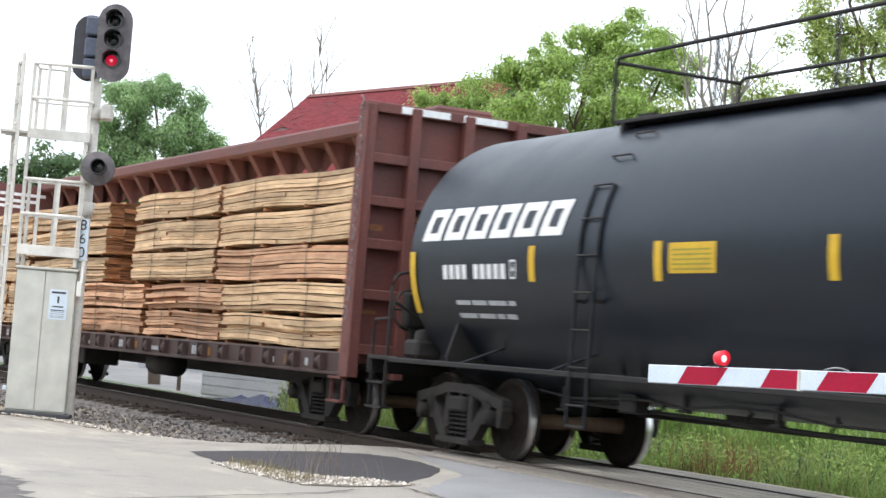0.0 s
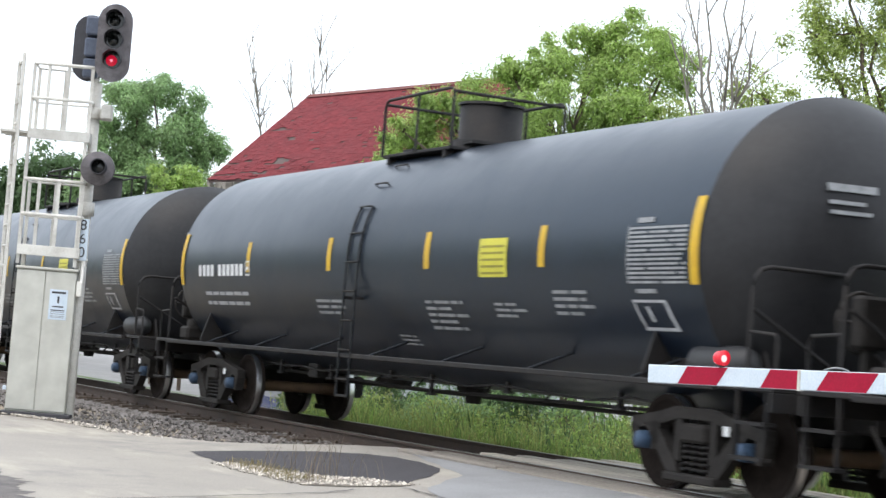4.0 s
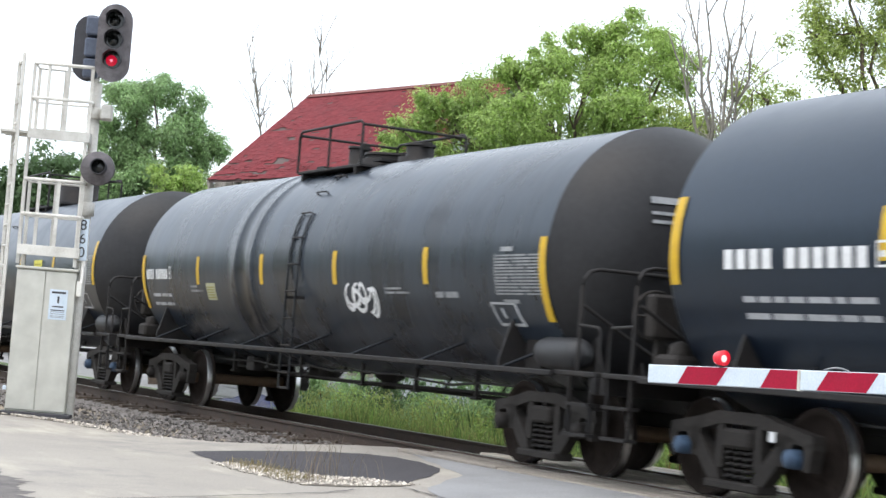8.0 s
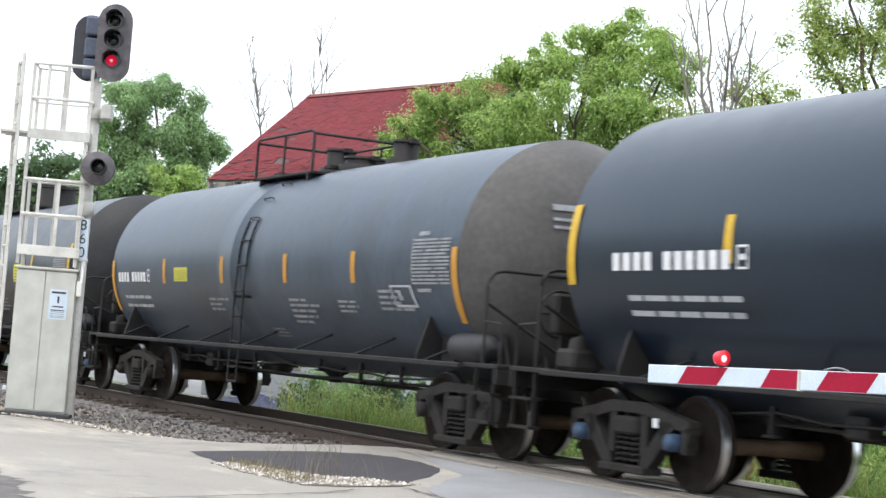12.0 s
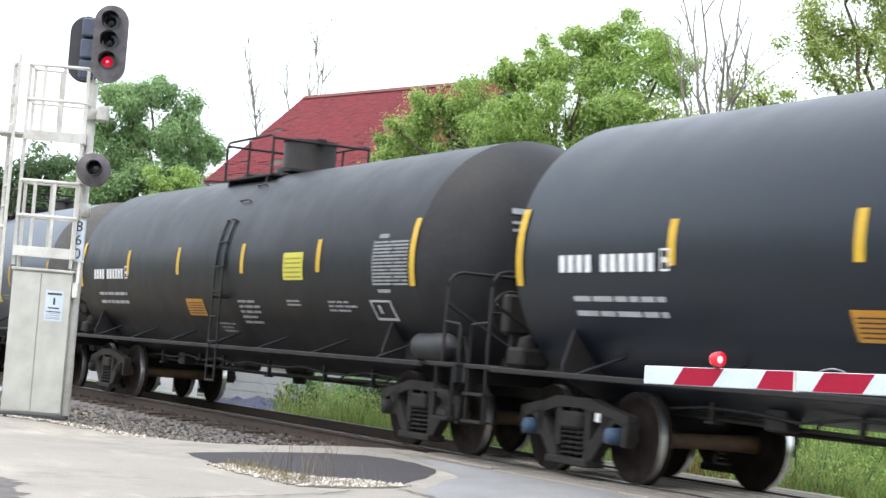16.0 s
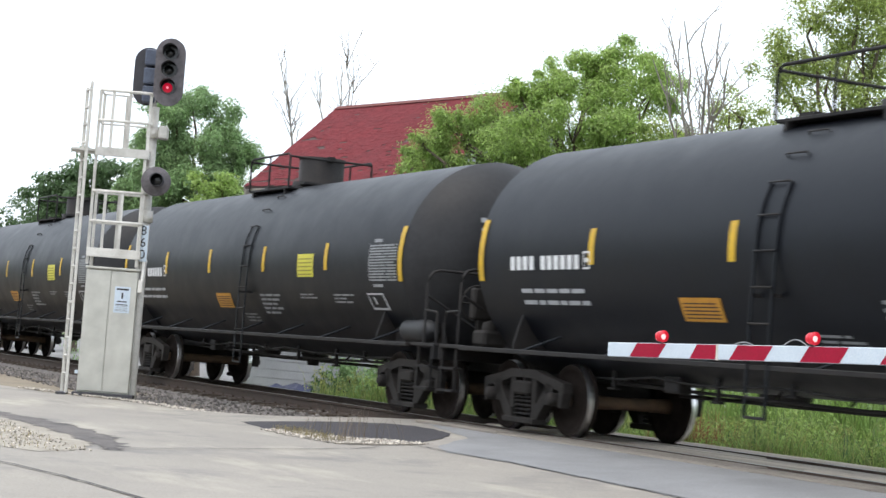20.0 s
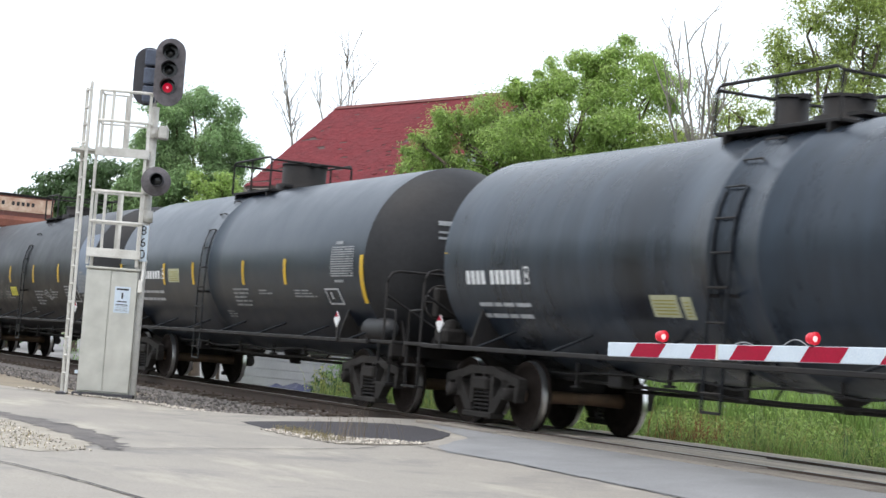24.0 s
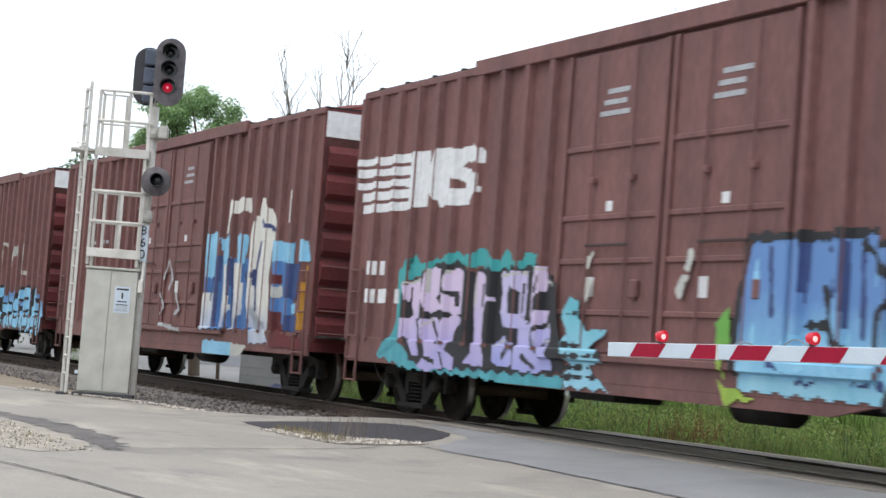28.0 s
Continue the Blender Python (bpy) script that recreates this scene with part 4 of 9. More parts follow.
GRIT = dict(panels=((-4.02, -3.58, 1.70, 1.95, PALE_SIGN),), badge=(6.0, 6.62, 1.49, 1.74), data=(6.25, 7.35, 1.82, 2.26))
TANKS = [
    # centre on the train, style
    (-13.97, style(STYLE_A, seed=1, label="slate-black railway tank car with a long roof walkway", mat=BLACK_SLATE, platform=(-4.4, 3.6), rail=0.58, posts=4, ladder=-3.38, stripes=(-4.65, -2.06, 0.72, 4.7), panels=((-1.86, -1.05, 2.02, 2.30, YELLOW),), marks=(-6.87, -5.22, 1.98, 2.14), groups=(4, 5), stripe_z=(1.95, 2.32), end_z=(1.6, 2.3), extra=brand_word, stencils=(), domes=((0.6, 0.35, 0.3),), caps=None)),
    (-57.35, style(STYLE_A, seed=2)), (-75.8, style(STYLE_A, seed=3)), (-94.86, style(STYLE_A, seed=4)), (-113.4, style(STYLE_A, seed=5, ladder=0.62, platform=(-1.15, 0.63), stencils=((-1.94, -0.95, 1.55, 1.77, 3), (1.63, 2.74, 1.42, 1.78, 5), (3.48, 4.24, 1.58, 1.76, 3), (4.91, 5.93, 1.62, 1.90, 4)))),
    (-131.25, style(STYLE_A, seed=6, ends=7.38, r=1.47, mat=GREY_WORN, label="worn dark grey railway tank car with graffiti and weld rings", ladder=-0.02, rings=(-2.6, -1.9), platform=(-2.04, 0.43), rail=0.50, domes=((-1.6, 0.16, 0.30), (-0.3, 0.40, 0.10), (0.64, 0.2, 0.20)), stripes=(-4.4, -1.42, 1.45, 4.36), stripe_z=(1.93, 2.36), end_z=(1.55, 2.42), marks=(-7.2, -6.0, 2.02, 2.18), extra=worn_scrawl, caps=None, stencils=((-4.8, -4.1, 1.82, 1.95, 2), (3.1, 4.0, 1.82, 1.92, 2), (4.6, 5.4, 1.78, 1.92, 1)), **GRIT)),
    (-149.48, style(STYLE_A, seed=7, stripes=(-4.8, -1.70, 1.78, 4.62), panels=((3.0, 3.69, 2.00, 2.42, YELLOW_SIGN),))), (-168.1, style(STYLE_A, seed=8, stripes=(-4.83, -1.94, 1.67, 4.5))),
    (-186.0, style(STYLE_A, seed=9, ends=7.24, r=1.47, mat=GREY_BLUE, label="weathered blue-grey railway tank car with orange reflectors", stripe_mat=ORANGE_SIGN, ladder=-0.16, rings=(-0.75,), platform=(-1.86, 0.61), rail=0.50, posts=2, domes=((-0.3, 0.22, 0.3), (0.7, 0.3, 0.12), (2.2, 0.18, 0.28)), stripes=(-4.17, -1.18, 1.61, 4.13), stripe_z=(1.95, 2.35), end_z=(1.50, 2.35), marks=(-6.9, -5.2, 1.98, 2.14), groups=(4, 5), caps=None, panels=((-3.6, -2.9, 1.98, 2.20, YELLOW_SIGN),), badge=(5.3, 5.95, 1.66, 1.92))),
    (-203.95, style(STYLE_X, seed=10)), (-221.97, style(STYLE_X, seed=11)), (-240.03, style(STYLE_T, seed=12)),
    (-258.0, style(STYLE_A, seed=13, ends=7.37, r=1.47, mat=GREY_BLUE, label="faded blue-grey railway tank car with orange reflectors", stripe_mat=ORANGE_SIGN, ladder=-0.05, platform=(-1.8, 0.8), rail=0.50, posts=2, domes=((-0.4, 0.3, 0.12), (2.33, 0.2, 0.20)), stripes=(-4.4, -1.47, 1.5, 4.0), stripe_z=(1.93, 2.36), end_z=(1.55, 2.42), marks=(-7.0, -5.3, 1.78, 1.98), groups=(4, 5), caps=None, panels=((2.15, 2.95, 1.60, 1.82, YELLOW_SIGN),), badge=(5.0, 5.6, 1.55, 1.82), data=(6.0, 7.05, 1.66, 2.06), stencils=((1.0, 1.6, 1.66, 1.76, 2), (3.2, 4.1, 1.66, 1.78, 2)))),
    (-275.8, style(STYLE_T, seed=14, ladder=-0.75, stripes=(-4.55, -1.42, 1.45, 4.52), panels=((2.75, 3.50, 2.00, 2.37, YELLOW_SIGN), (-2.60, -1.75, 1.48, 1.73, ORANGE_SIGN)))), (-293.85, style(STYLE_T, seed=15)), (-312.1, style(STYLE_T, seed=16)),
    (-329.9, style(STYLE_A, seed=17, ends=7.5, r=1.47, placards=((-7.3, 1.33), (6.6, 1.5)), mat=GREY_WORN, label="dull black railway tank car with weld rings and few markings", rings=(-0.6, 0.4), ladder=-0.28, stripes=(), end_z=(2.3, 2.31), platform=(-1.7, 0.77), rail=0.45, domes=((-1.3, 0.2, 0.35), (-0.2, 0.3, 0.25)), marks=(-6.85, -5.15, 1.88, 2.06), panels=((-1.95, -1.35, 1.52, 1.76, PALE_SIGN), (-1.27, -1.05, 1.50, 1.74, PALE_SIGN)), caps=None, stencils=((4.6, 5.9, 1.7, 2.0, 5),), badge=None, head_marks=False)),
    (-347.5, style(STYLE_A, seed=18, ends=7.05, placards=((6.35, 1.33),), label="blue-black railway tank car with a pale stencil panel", stripes=(-3.77, -1.77, 1.28, 3.52), stripe_z=(1.88, 2.30), end_z=(1.60, 2.32), ladder=-1.05, rings=(-0.75,), panels=((-3.45, -2.7, 1.93, 2.19, PALE_SIGN),), marks=(-6.1, -4.0, 2.00, 2.16), platform=(-1.95, 0.27), rail=0.50, domes=((-0.12, 0.42, 0.40),), data=(5.75, 6.7, 2.0, 2.48), badge=(5.35, 5.98, 1.57, 1.82), stencils=((0.63, 1.70, 1.52, 1.85, 5), (2.05, 2.85, 1.72, 1.82, 2), (3.9, 5.0, 1.68, 1.82, 3), (-0.15, 0.5, 1.32, 1.45, 3)), caps=None)),
    (-364.9, style(STYLE_A, seed=19, ends=7.62, placards=((6.75, 1.36),), mat=BLACK_MATT, label="black railway tank car with blue-grey repainted patches and graffiti", stripes=(-4.65, -1.15, 1.65, 4.4), stripe_z=(1.95, 2.38), end_z=(1.65, 2.35), ladder=0.6, panels=((-1.25, -0.5, 1.62, 1.84, YELLOW_SIGN),), marks=(-6.82, -4.9, 1.98, 2.16), groups=(4, 5), platform=(-0.8, 0.6), rail=0.50, domes=((-0.3, 0.35, 0.22),), extra=blue_patches, caps=None, data=(6.45, 7.5, 1.72, 2.12), badge=(5.6, 6.2, 1.5, 1.78))),
]
CARS = [(place, tank_car(place, st)) for place, st in TANKS]


# -- the lumber car --
RUST_YELLOW = material("rusty_yellow_reflector", (0.26, 0.12, 0.02), (0.12, 0.05, 0.02), scale=9, rough=0.7)
def lumber_car(place):
    car = thing("lumber_flat_car", "oxide-red centre-beam flat car loaded with stacked lumber", "flat car", "freight train", at=pose(place, YC, 0))
    half = 11.15
    s = Shape()
    s.box(-half, half, -1.45, 1.45, 0.93, 1.05, 0.02)
    part("deck", s, RED_CAR, car)
    for y in (-1, 1):
        s = Shape()
        s.box(-half, half, *sorted((y * 1.40, y * 1.47)), 0.80, 1.06, 0.015)
        s.box(-half, half, *sorted((y * 1.32, y * 1.50)), 0.76, 0.81, 0.01)
        sill = part("side_sill", s, SILL, car)
        for i in range(22):
            x = -10.6 + i * 1.0
            part("winch", Shape().lathe([(-0.10, 0.0), (-0.10, 0.085), (0.10, 0.085), (0.10, 0.0)], (x, y * 1.47, 0.92), axis=0, seg=10).box(x - 0.14, x - 0.10, y * 1.47 - 0.09, y * 1.47 + 0.09, 0.82, 1.03).box(x + 0.10, x + 0.14, y * 1.47 - 0.09, y * 1.47 + 0.09, 0.82, 1.03), SILL, sill)
    rnd = random.Random(77)
    for x, n, h in ((-10.0, 1, 0.10), (-8.3, 2, 0.13), (-6.9, 1, 0.15), (-5.0, 1, 0.13), (-4.0, 3, 0.14), (-1.9, 4, 0.06), (0.6, 2, 0.12), (2.6, 3, 0.07), (4.8, 2, 0.13), (6.4, 1, 0.13), (8.2, 3, 0.08), (9.8, 1, 0.10)):
        for j in range(n):
            part("sill_stencil", Shape().box(x + j * 0.14, x + j * 0.14 + 0.085, -1.484, -1.474, 0.85, 0.85 + h), DATA_PAINT, car)
    for x in (-7.6, -5.6, -3.2, 1.6, 5.6, 9.0):
        part("sill_reflector", Shape().box(x, x + 0.14, -1.484, -1.474, 0.85, 0.97), RUST_YELLOW, car)
    s = Shape()
    s.box(-10, 10, -0.35, 0.35, 0.55, 0.93, 0.03)
    s.box(-3.5, -2.8, -1.2, -0.5, 0.45, 0.9, 0.03)
    s.lathe([(1.0, 0), (1.0, 0.2), (2.2, 0.2), (2.2, 0)], (0, -0.9, 0.62), axis=0, seg=14)
    part("centre_sill", s, FRAME_BLACK, car)
    # bulkheads
    for k in (-1, 1):
        b = part("bulkhead", Shape().box(*sorted((k * half, k * (half - 0.10))), -1.45, 1.45, 1.0, 4.22, 0.01), RED_CAR, car)
        for y in (-1.42, -0.78, 0.0, 0.78, 1.42):
            part("bulkhead_post", Shape().box(*sorted((k * half, k * (half + 0.20))), y - 0.07, y + 0.07, 0.75, 4.25, 0.01), RED_CAR, b)
        for z in (1.05, 1.75, 2.4, 2.95, 3.5, 4.15):
            s = Shape()
            s.box(*sorted((k * half, k * (half + 0.16))), -1.5, 1.5, z, z + 0.13, 0.01)
            part("bulkhead_rail", s, RED_CAR, b)
        for i, (y, w) in enumerate(((-1.0, 0.7), (-0.1, 0.65))):
            part("bulkhead_stencil", Shape().box(*sorted((k * (half + 0.162), k * (half + 0.168))), y, y + w, 4.17, 4.26), WHITE_PAINT, b)
        s = Shape()
        s.box(*sorted((k * (half - 0.10), k * (half + 0.2))), -1.50, -1.43, 0.75, 4.25, 0.01)
        for z, w in ((4.08, 1.05), (3.93, 0.9), (3.80, 0.6)):
            part("bulkhead_line", Shape().box(*sorted((k * (half - 0.104), k * (half - 0.108))), -1.32, -1.32 + w, z - 0.07, z), WHITE_PAINT, b)
        part("corner_post", s, RED_CAR, b)
        s = Shape()
        for i in range(12):
            z = 1.5 + i * 0.24 + rnd.uniform(-0.04, 0.04)
            x = half + rnd.uniform(0.0, 0.08)
            s.tube([(k * x, -1.506, z), (k * (x + 0.06), -1.506, z + 0.12), (k * (x - 0.02), -1.506, z + 0.18)], 0.012, 4)
        part("chalk_mark", s, GREY_PAINT, b)
        part("coupler", coupler_shape(k * (half + 0.2), k * (half + 1.05)), TRUCK, car)
        s = Shape()
        for z in (0.42, 0.72):
            s.box(*sorted((k * (half - 0.45), k * half)), -1.5, -1.4, z, z + 0.03)
        s.box(k * (half - 0.43), k * (half - 0.40), -1.46, -1.42, 0.42, 0.95)
        s.box(k * (half - 0.03), k * half, -1.46, -1.42, 0.42, 0.95)
        part("corner_step", s, RED_CAR, car)
    # centre beam
    s = Shape()
    s.box(-half, half, -0.42, 0.42, 4.16, 4.38, 0.04)
    beam = part("top_beam", s, RED_CAR, car)
    for i in range(19):
        x = -10.35 + i * 1.15
        s = Shape()
        s.box(x - 0.10, x + 0.10, -0.06, 0.06, 1.05, 4.16)
        s.prism([(-0.07, 3.75), (0.07, 3.75), (0.34, 4.16), (-0.34, 4.16)], 0, x - 0.10, x + 0.10)
        part("beam_post", s, RED_CAR, car)
    running_gear(car, place, 9.53, shift=-0.25)
    # packs of boards, on both sides of the beam
    def pack(x0, x1, z0, z1, y0, y1, seed, mat):
        r = random.Random(seed)
        p = None
        rows = max(3, round((z1 - z0) / 0.050))
        sh, boards = Shape(), []
        ph, amp = r.uniform(0, 6.28), r.uniform(0.008, 0.024)
        tilt, shift = r.uniform(-0.006, 0.006), r.uniform(-0.02, 0.035)
        edges = [0.0]
        for i in range(rows):
            edges.append(edges[-1] + r.choice((0.5, 0.8, 1.0, 1.0, 1.4)) * r.uniform(0.85, 1.15))
        edges = [z0 + (z1 - z0) * e / edges[-1] for e in edges]
        for za, zb in zip(edges, edges[1:]):
            a, end = x0 + r.uniform(-0.05, 0.06), x1 + r.uniform(-0.07, 0.05)
            cuts = [a, end] if r.random() < 0.6 else [a, a + (end - a) * r.uniform(0.25, 0.75), end]
            for ca, cb in zip(cuts, cuts[1:]):
                yy, n = y0 + shift + abs(r.gauss(0, 0.022)) + (r.random() < 0.16) * r.uniform(0.04, 0.10), 9
                lift, verts = r.uniform(-0.004, 0.004), []
                for q in range(n + 1):
                    x = ca + 0.004 + (cb - ca - 0.008) * q / n
                    w = amp * math.sin(ph + 1.3 * x) + r.uniform(-0.005, 0.005) + lift + tilt * (x - (x0 + x1) / 2)
                    verts += [(x, yy, za + 0.004 + w), (x, yy, zb - 0.004 + w), (x, y0 + 0.34, zb - 0.004 + w), (x, y0 + 0.34, za + 0.004 + w)]
                fs = [(4 * q + k0, 4 * q + (k0 + 1) % 4, 4 * q + 4 + (k0 + 1) % 4, 4 * q + 4 + k0) for q in range(n) for k0 in range(4)]
                one = Shape() if y0 < 0 else sh
                one.add(verts, fs + [(0, 1, 2, 3), (4 * n + 3, 4 * n + 2, 4 * n + 1, 4 * n)])
                if y0 < 0:
                    boards.append(one)
            for j in range(1, 5):
                ya = y0 + 0.34 + (y1 - y0 - 0.34) * (j - 1) / 4
                yb = y0 + 0.34 + (y1 - y0 - 0.34) * j / 4
                sh.box(x0 + r.uniform(0, 0.05), x1 - 0.03 + r.uniform(-0.05, 0.05), ya + 0.004, yb - 0.004, za + 0.004, zb - 0.004)

        def wood(shape, name):
            me = shape.mesh(name, mat, LUMBER_END)
            for pl in me.polygons:
                if abs(pl.normal.x) > 0.9:
                    pl.material_index = 1
            return me
        p = part("lumber_pack", wood(sh, "lumber_pack"), None, car, "bundle of rough-sawn boards")
        p["kind"] = "stuff"
        for one in boards:
            part("board", wood(one, "board"), None, p)
        for f in ((0.28, 0.72) if x1 - x0 > 2.5 else (0.5,)):
            xs = x0 + (x1 - x0) * f + r.uniform(-0.15, 0.15)
            ys = y0 + shift
            part("strap", Shape().prism([(ys - 0.006, z0 - 0.01), (ys - 0.001, z0 - 0.01), (ys - 0.001, z1 + 0.004), (y1, z1 + 0.004), (y1, z1 + 0.008), (ys - 0.006, z1 + 0.008)], 0, xs - 0.010, xs + 0.010), STRAP, p)
        for xs in np.linspace(x0 + 0.3, x1 - 0.3, 4):
            part("dunnage", Shape().box(xs - 0.04, xs + 0.04, y0 + 0.02, y1, z0 - 0.045, z0 - 0.002), LUMBER_END, p)

    lower = [(-11.1, -8.95), (-8.9, -6.25), (-6.2, -2.72), (-2.66, 1.60), (1.72, 5.72), (5.9, 11.1)]
    mid = [(-11.1, -7.1), (-7.05, -1.15), (0.75, 5.35), (5.42, 11.1)]
    k = 0
    for side in (-1, 1):
        y0, y1 = (-1.42, -0.10) if side < 0 else (0.10, 1.42)
        for level, spans, z0, z1 in ((0, lower, 1.10, 1.50), (1, lower, 1.55, 1.95), (2, mid, 2.01, 2.46), (3, mid, 2.52, 2.98), (4, mid, 3.04, 3.48)):
            for a, b in spans:
                k += 1
                pack(a, b + (0.04 if level % 2 else -0.03), z0, z1, y0, y1, k, LUMBER_RED if (level < 3 and a > -3 and k % 3) else LUMBER)
    return car


CARS.append((-34.95, lumber_car(-34.95)))


# -- boxcars --
TEAL = material("spray_teal", (0.05, 0.36, 0.36), (0.03, 0.22, 0.26), scale=2.5, rough=0.6)
LILAC = material("spray_lilac", (0.48, 0.40, 0.62), (0.30, 0.28, 0.55), scale=1.8, rough=0.6)
SPRAY_BLUE = material("spray_blue", (0.08, 0.22, 0.50), (0.05, 0.12, 0.30), scale=1.6, rough=0.6)
SPRAY_SKY = material("spray_light_blue", (0.32, 0.62, 0.80), (0.16, 0.42, 0.64), scale=1.6, rough=0.6)
SPRAY_LIME = material("spray_lime", (0.56, 0.62, 0.08), (0.34, 0.46, 0.06), scale=2, rough=0.6)
SPRAY_BLACK = material("spray_black", (0.020, 0.020, 0.024), scale=3, rough=0.6)
SPRAY_CREAM = material("spray_cream", (0.58, 0.56, 0.48), (0.40, 0.42, 0.42), scale=2, rough=0.6)
PEACH = material("peeling_peach_paint", (0.74, 0.60, 0.46), (0.40, 0.19, 0.12), scale=3, rough=0.7, mix=0.4)


def fade(name, low, high, dark, z0, z1):
    """Sprayed paint that passes from one colour to another up the letter, with soft dark streaks."""
    m = material(name, low, dark, scale=2.2, rough=0.6, stretch=(2.2, 1, 0.7), mix=0.7)
    n, l = m.node_tree.nodes, m.node_tree.links
    b = n["Principled BSDF"]
    last = b.inputs["Base Color"].links[0].from_socket
    co, sep, mr, mx, tn, add = n.new("ShaderNodeTexCoord"), n.new("ShaderNodeSeparateXYZ"), n.new("ShaderNodeMapRange"), n.new("ShaderNodeMixRGB"), n.new("ShaderNodeTexNoise"), n.new("ShaderNodeMath")
    l.new(co.outputs["Object"], sep.inputs[0])
    tn.inputs["Scale"].default_value, tn.inputs["Detail"].default_value = 1.8, 5
    l.new(co.outputs["Object"], tn.inputs["Vector"])
    l.new(sep.outputs[2], add.inputs[0])
    l.new(tn.outputs[0], add.inputs[1])
    mr.inputs[1].default_value, mr.inputs[2].default_value, mr.inputs[4].default_value = z0 + 0.5, z1 + 0.5, 0.85
    l.new(add.outputs[0], mr.inputs[0])
    l.new(mr.outputs[0], mx.inputs[0])
    l.new(last, mx.inputs[1])
    mx.inputs[2].default_value = (*high, 1)
    l.new(mx.outputs[0], b.inputs["Base Color"])
    return m


BLUE_FADE = fade("spray_blue_fade", (0.34, 0.64, 0.80), (0.10, 0.20, 0.48), (0.16, 0.42, 0.64), 1.05, 1.75)
LILAC_FADE = fade("spray_lilac_fade", (0.46, 0.42, 0.70), (0.66, 0.54, 0.70), (0.36, 0.32, 0.60), 0.9, 1.7)
TEAL_FADE = fade("spray_teal_fade", (0.12, 0.46, 0.54), (0.04, 0.34, 0.34), (0.03, 0.20, 0.24), 0.9, 1.9)
CREAM_FADE = fade("spray_cream_fade", (0.54, 0.60, 0.70), (0.78, 0.76, 0.68), (0.24, 0.30, 0.46), 0.9, 1.7)
SPRAY_GREEN = fade("spray_green_fade", (0.42, 0.52, 0.08), (0.10, 0.34, 0.06), (0.20, 0.36, 0.05), 0.9, 1.4)
CYAN_FADE = fade("spray_cyan_fade", (0.38, 0.66, 0.78), (0.10, 0.42, 0.50), (0.16, 0.44, 0.60), 0.9, 1.6)
LIME_FADE = fade("spray_lime_fade", (0.50, 0.60, 0.08), (0.56, 0.64, 0.14), (0.34, 0.46, 0.06), 1.2, 1.8)
PERIWINKLE = fade("spray_blue_violet_fade", (0.34, 0.38, 0.74), (0.58, 0.52, 0.72), (0.30, 0.30, 0.60), 0.8, 1.6)
NAVY_SPRAY = material("spray_navy", (0.045, 0.085, 0.24), (0.025, 0.04, 0.12), scale=2.5, rough=0.6)
END_RED = material("boxcar_dark_red", (0.165, 0.036, 0.038), (0.09, 0.026, 0.027), scale=1.2, rough=0.66, bump=0.04, bump_scale=20, spec=0.25)
SPRAY_ORANGE = material("spray_orange", (0.60, 0.30, 0.04), (0.42, 0.22, 0.03), scale=4, rough=0.6)
GLYPHS = [                                  # loose bubble letters as strokes in a unit cell
    [[(0.15, 0.45), (0.5, 0.95), (0.55, 0.08)], [(0.1, 0.5), (0.65, 0.52)]],
    [[(0.3, 0.5), (0.3, 0.9), (0.65, 0.95), (0.7, 0.65), (0.3, 0.48), (0.35, 0.1), (0.8, 0.12)]],
    [[(0.2, 0.05), (0.22, 0.85), (0.6, 0.95), (0.75, 0.68), (0.35, 0.48), (0.85, 0.05)]],
    [[(0.35, 0.95), (0.32, 0.1), (0.85, 0.12)], [(0.4, 0.7), (0.8, 0.55)]],
    [[(0.85, 0.92), (0.3, 0.9), (0.25, 0.58), (0.75, 0.5), (0.7, 0.1), (0.15, 0.1)]],
    [[(0.85, 0.8), (0.6, 0.97), (0.3, 0.8), (0.28, 0.25), (0.55, 0.06), (0.9, 0.2)], [(0.6, 0.5), (0.9, 0.45)]]]


def near_strokes(X, Z, strokes):
    """Distance from each place to the nearest stroke."""
    best = np.full(X.shape, 9.0)
    for line in strokes:
        for (xa, za), (xb, zb) in zip(line, line[1:]):
            dx, dz = xb - xa, zb - za
            f = np.clip(((X - xa) * dx + (Z - za) * dz) / (dx * dx + dz * dz + 1e-9), 0, 1)
            best = np.minimum(best, np.hypot(X - xa - f * dx, Z - za - f * dz))
    return best


def within(X, Z, poly):
    ins = np.zeros(X.shape, bool)
    for (xa, za), (xb, zb) in zip(poly, poly[1:] + poly[:1]):
        if za != zb:
            ins ^= ((Z > za) != (Z > zb)) & (X < (xb - xa) * (Z - za) / (zb - za) + xa)
    return ins


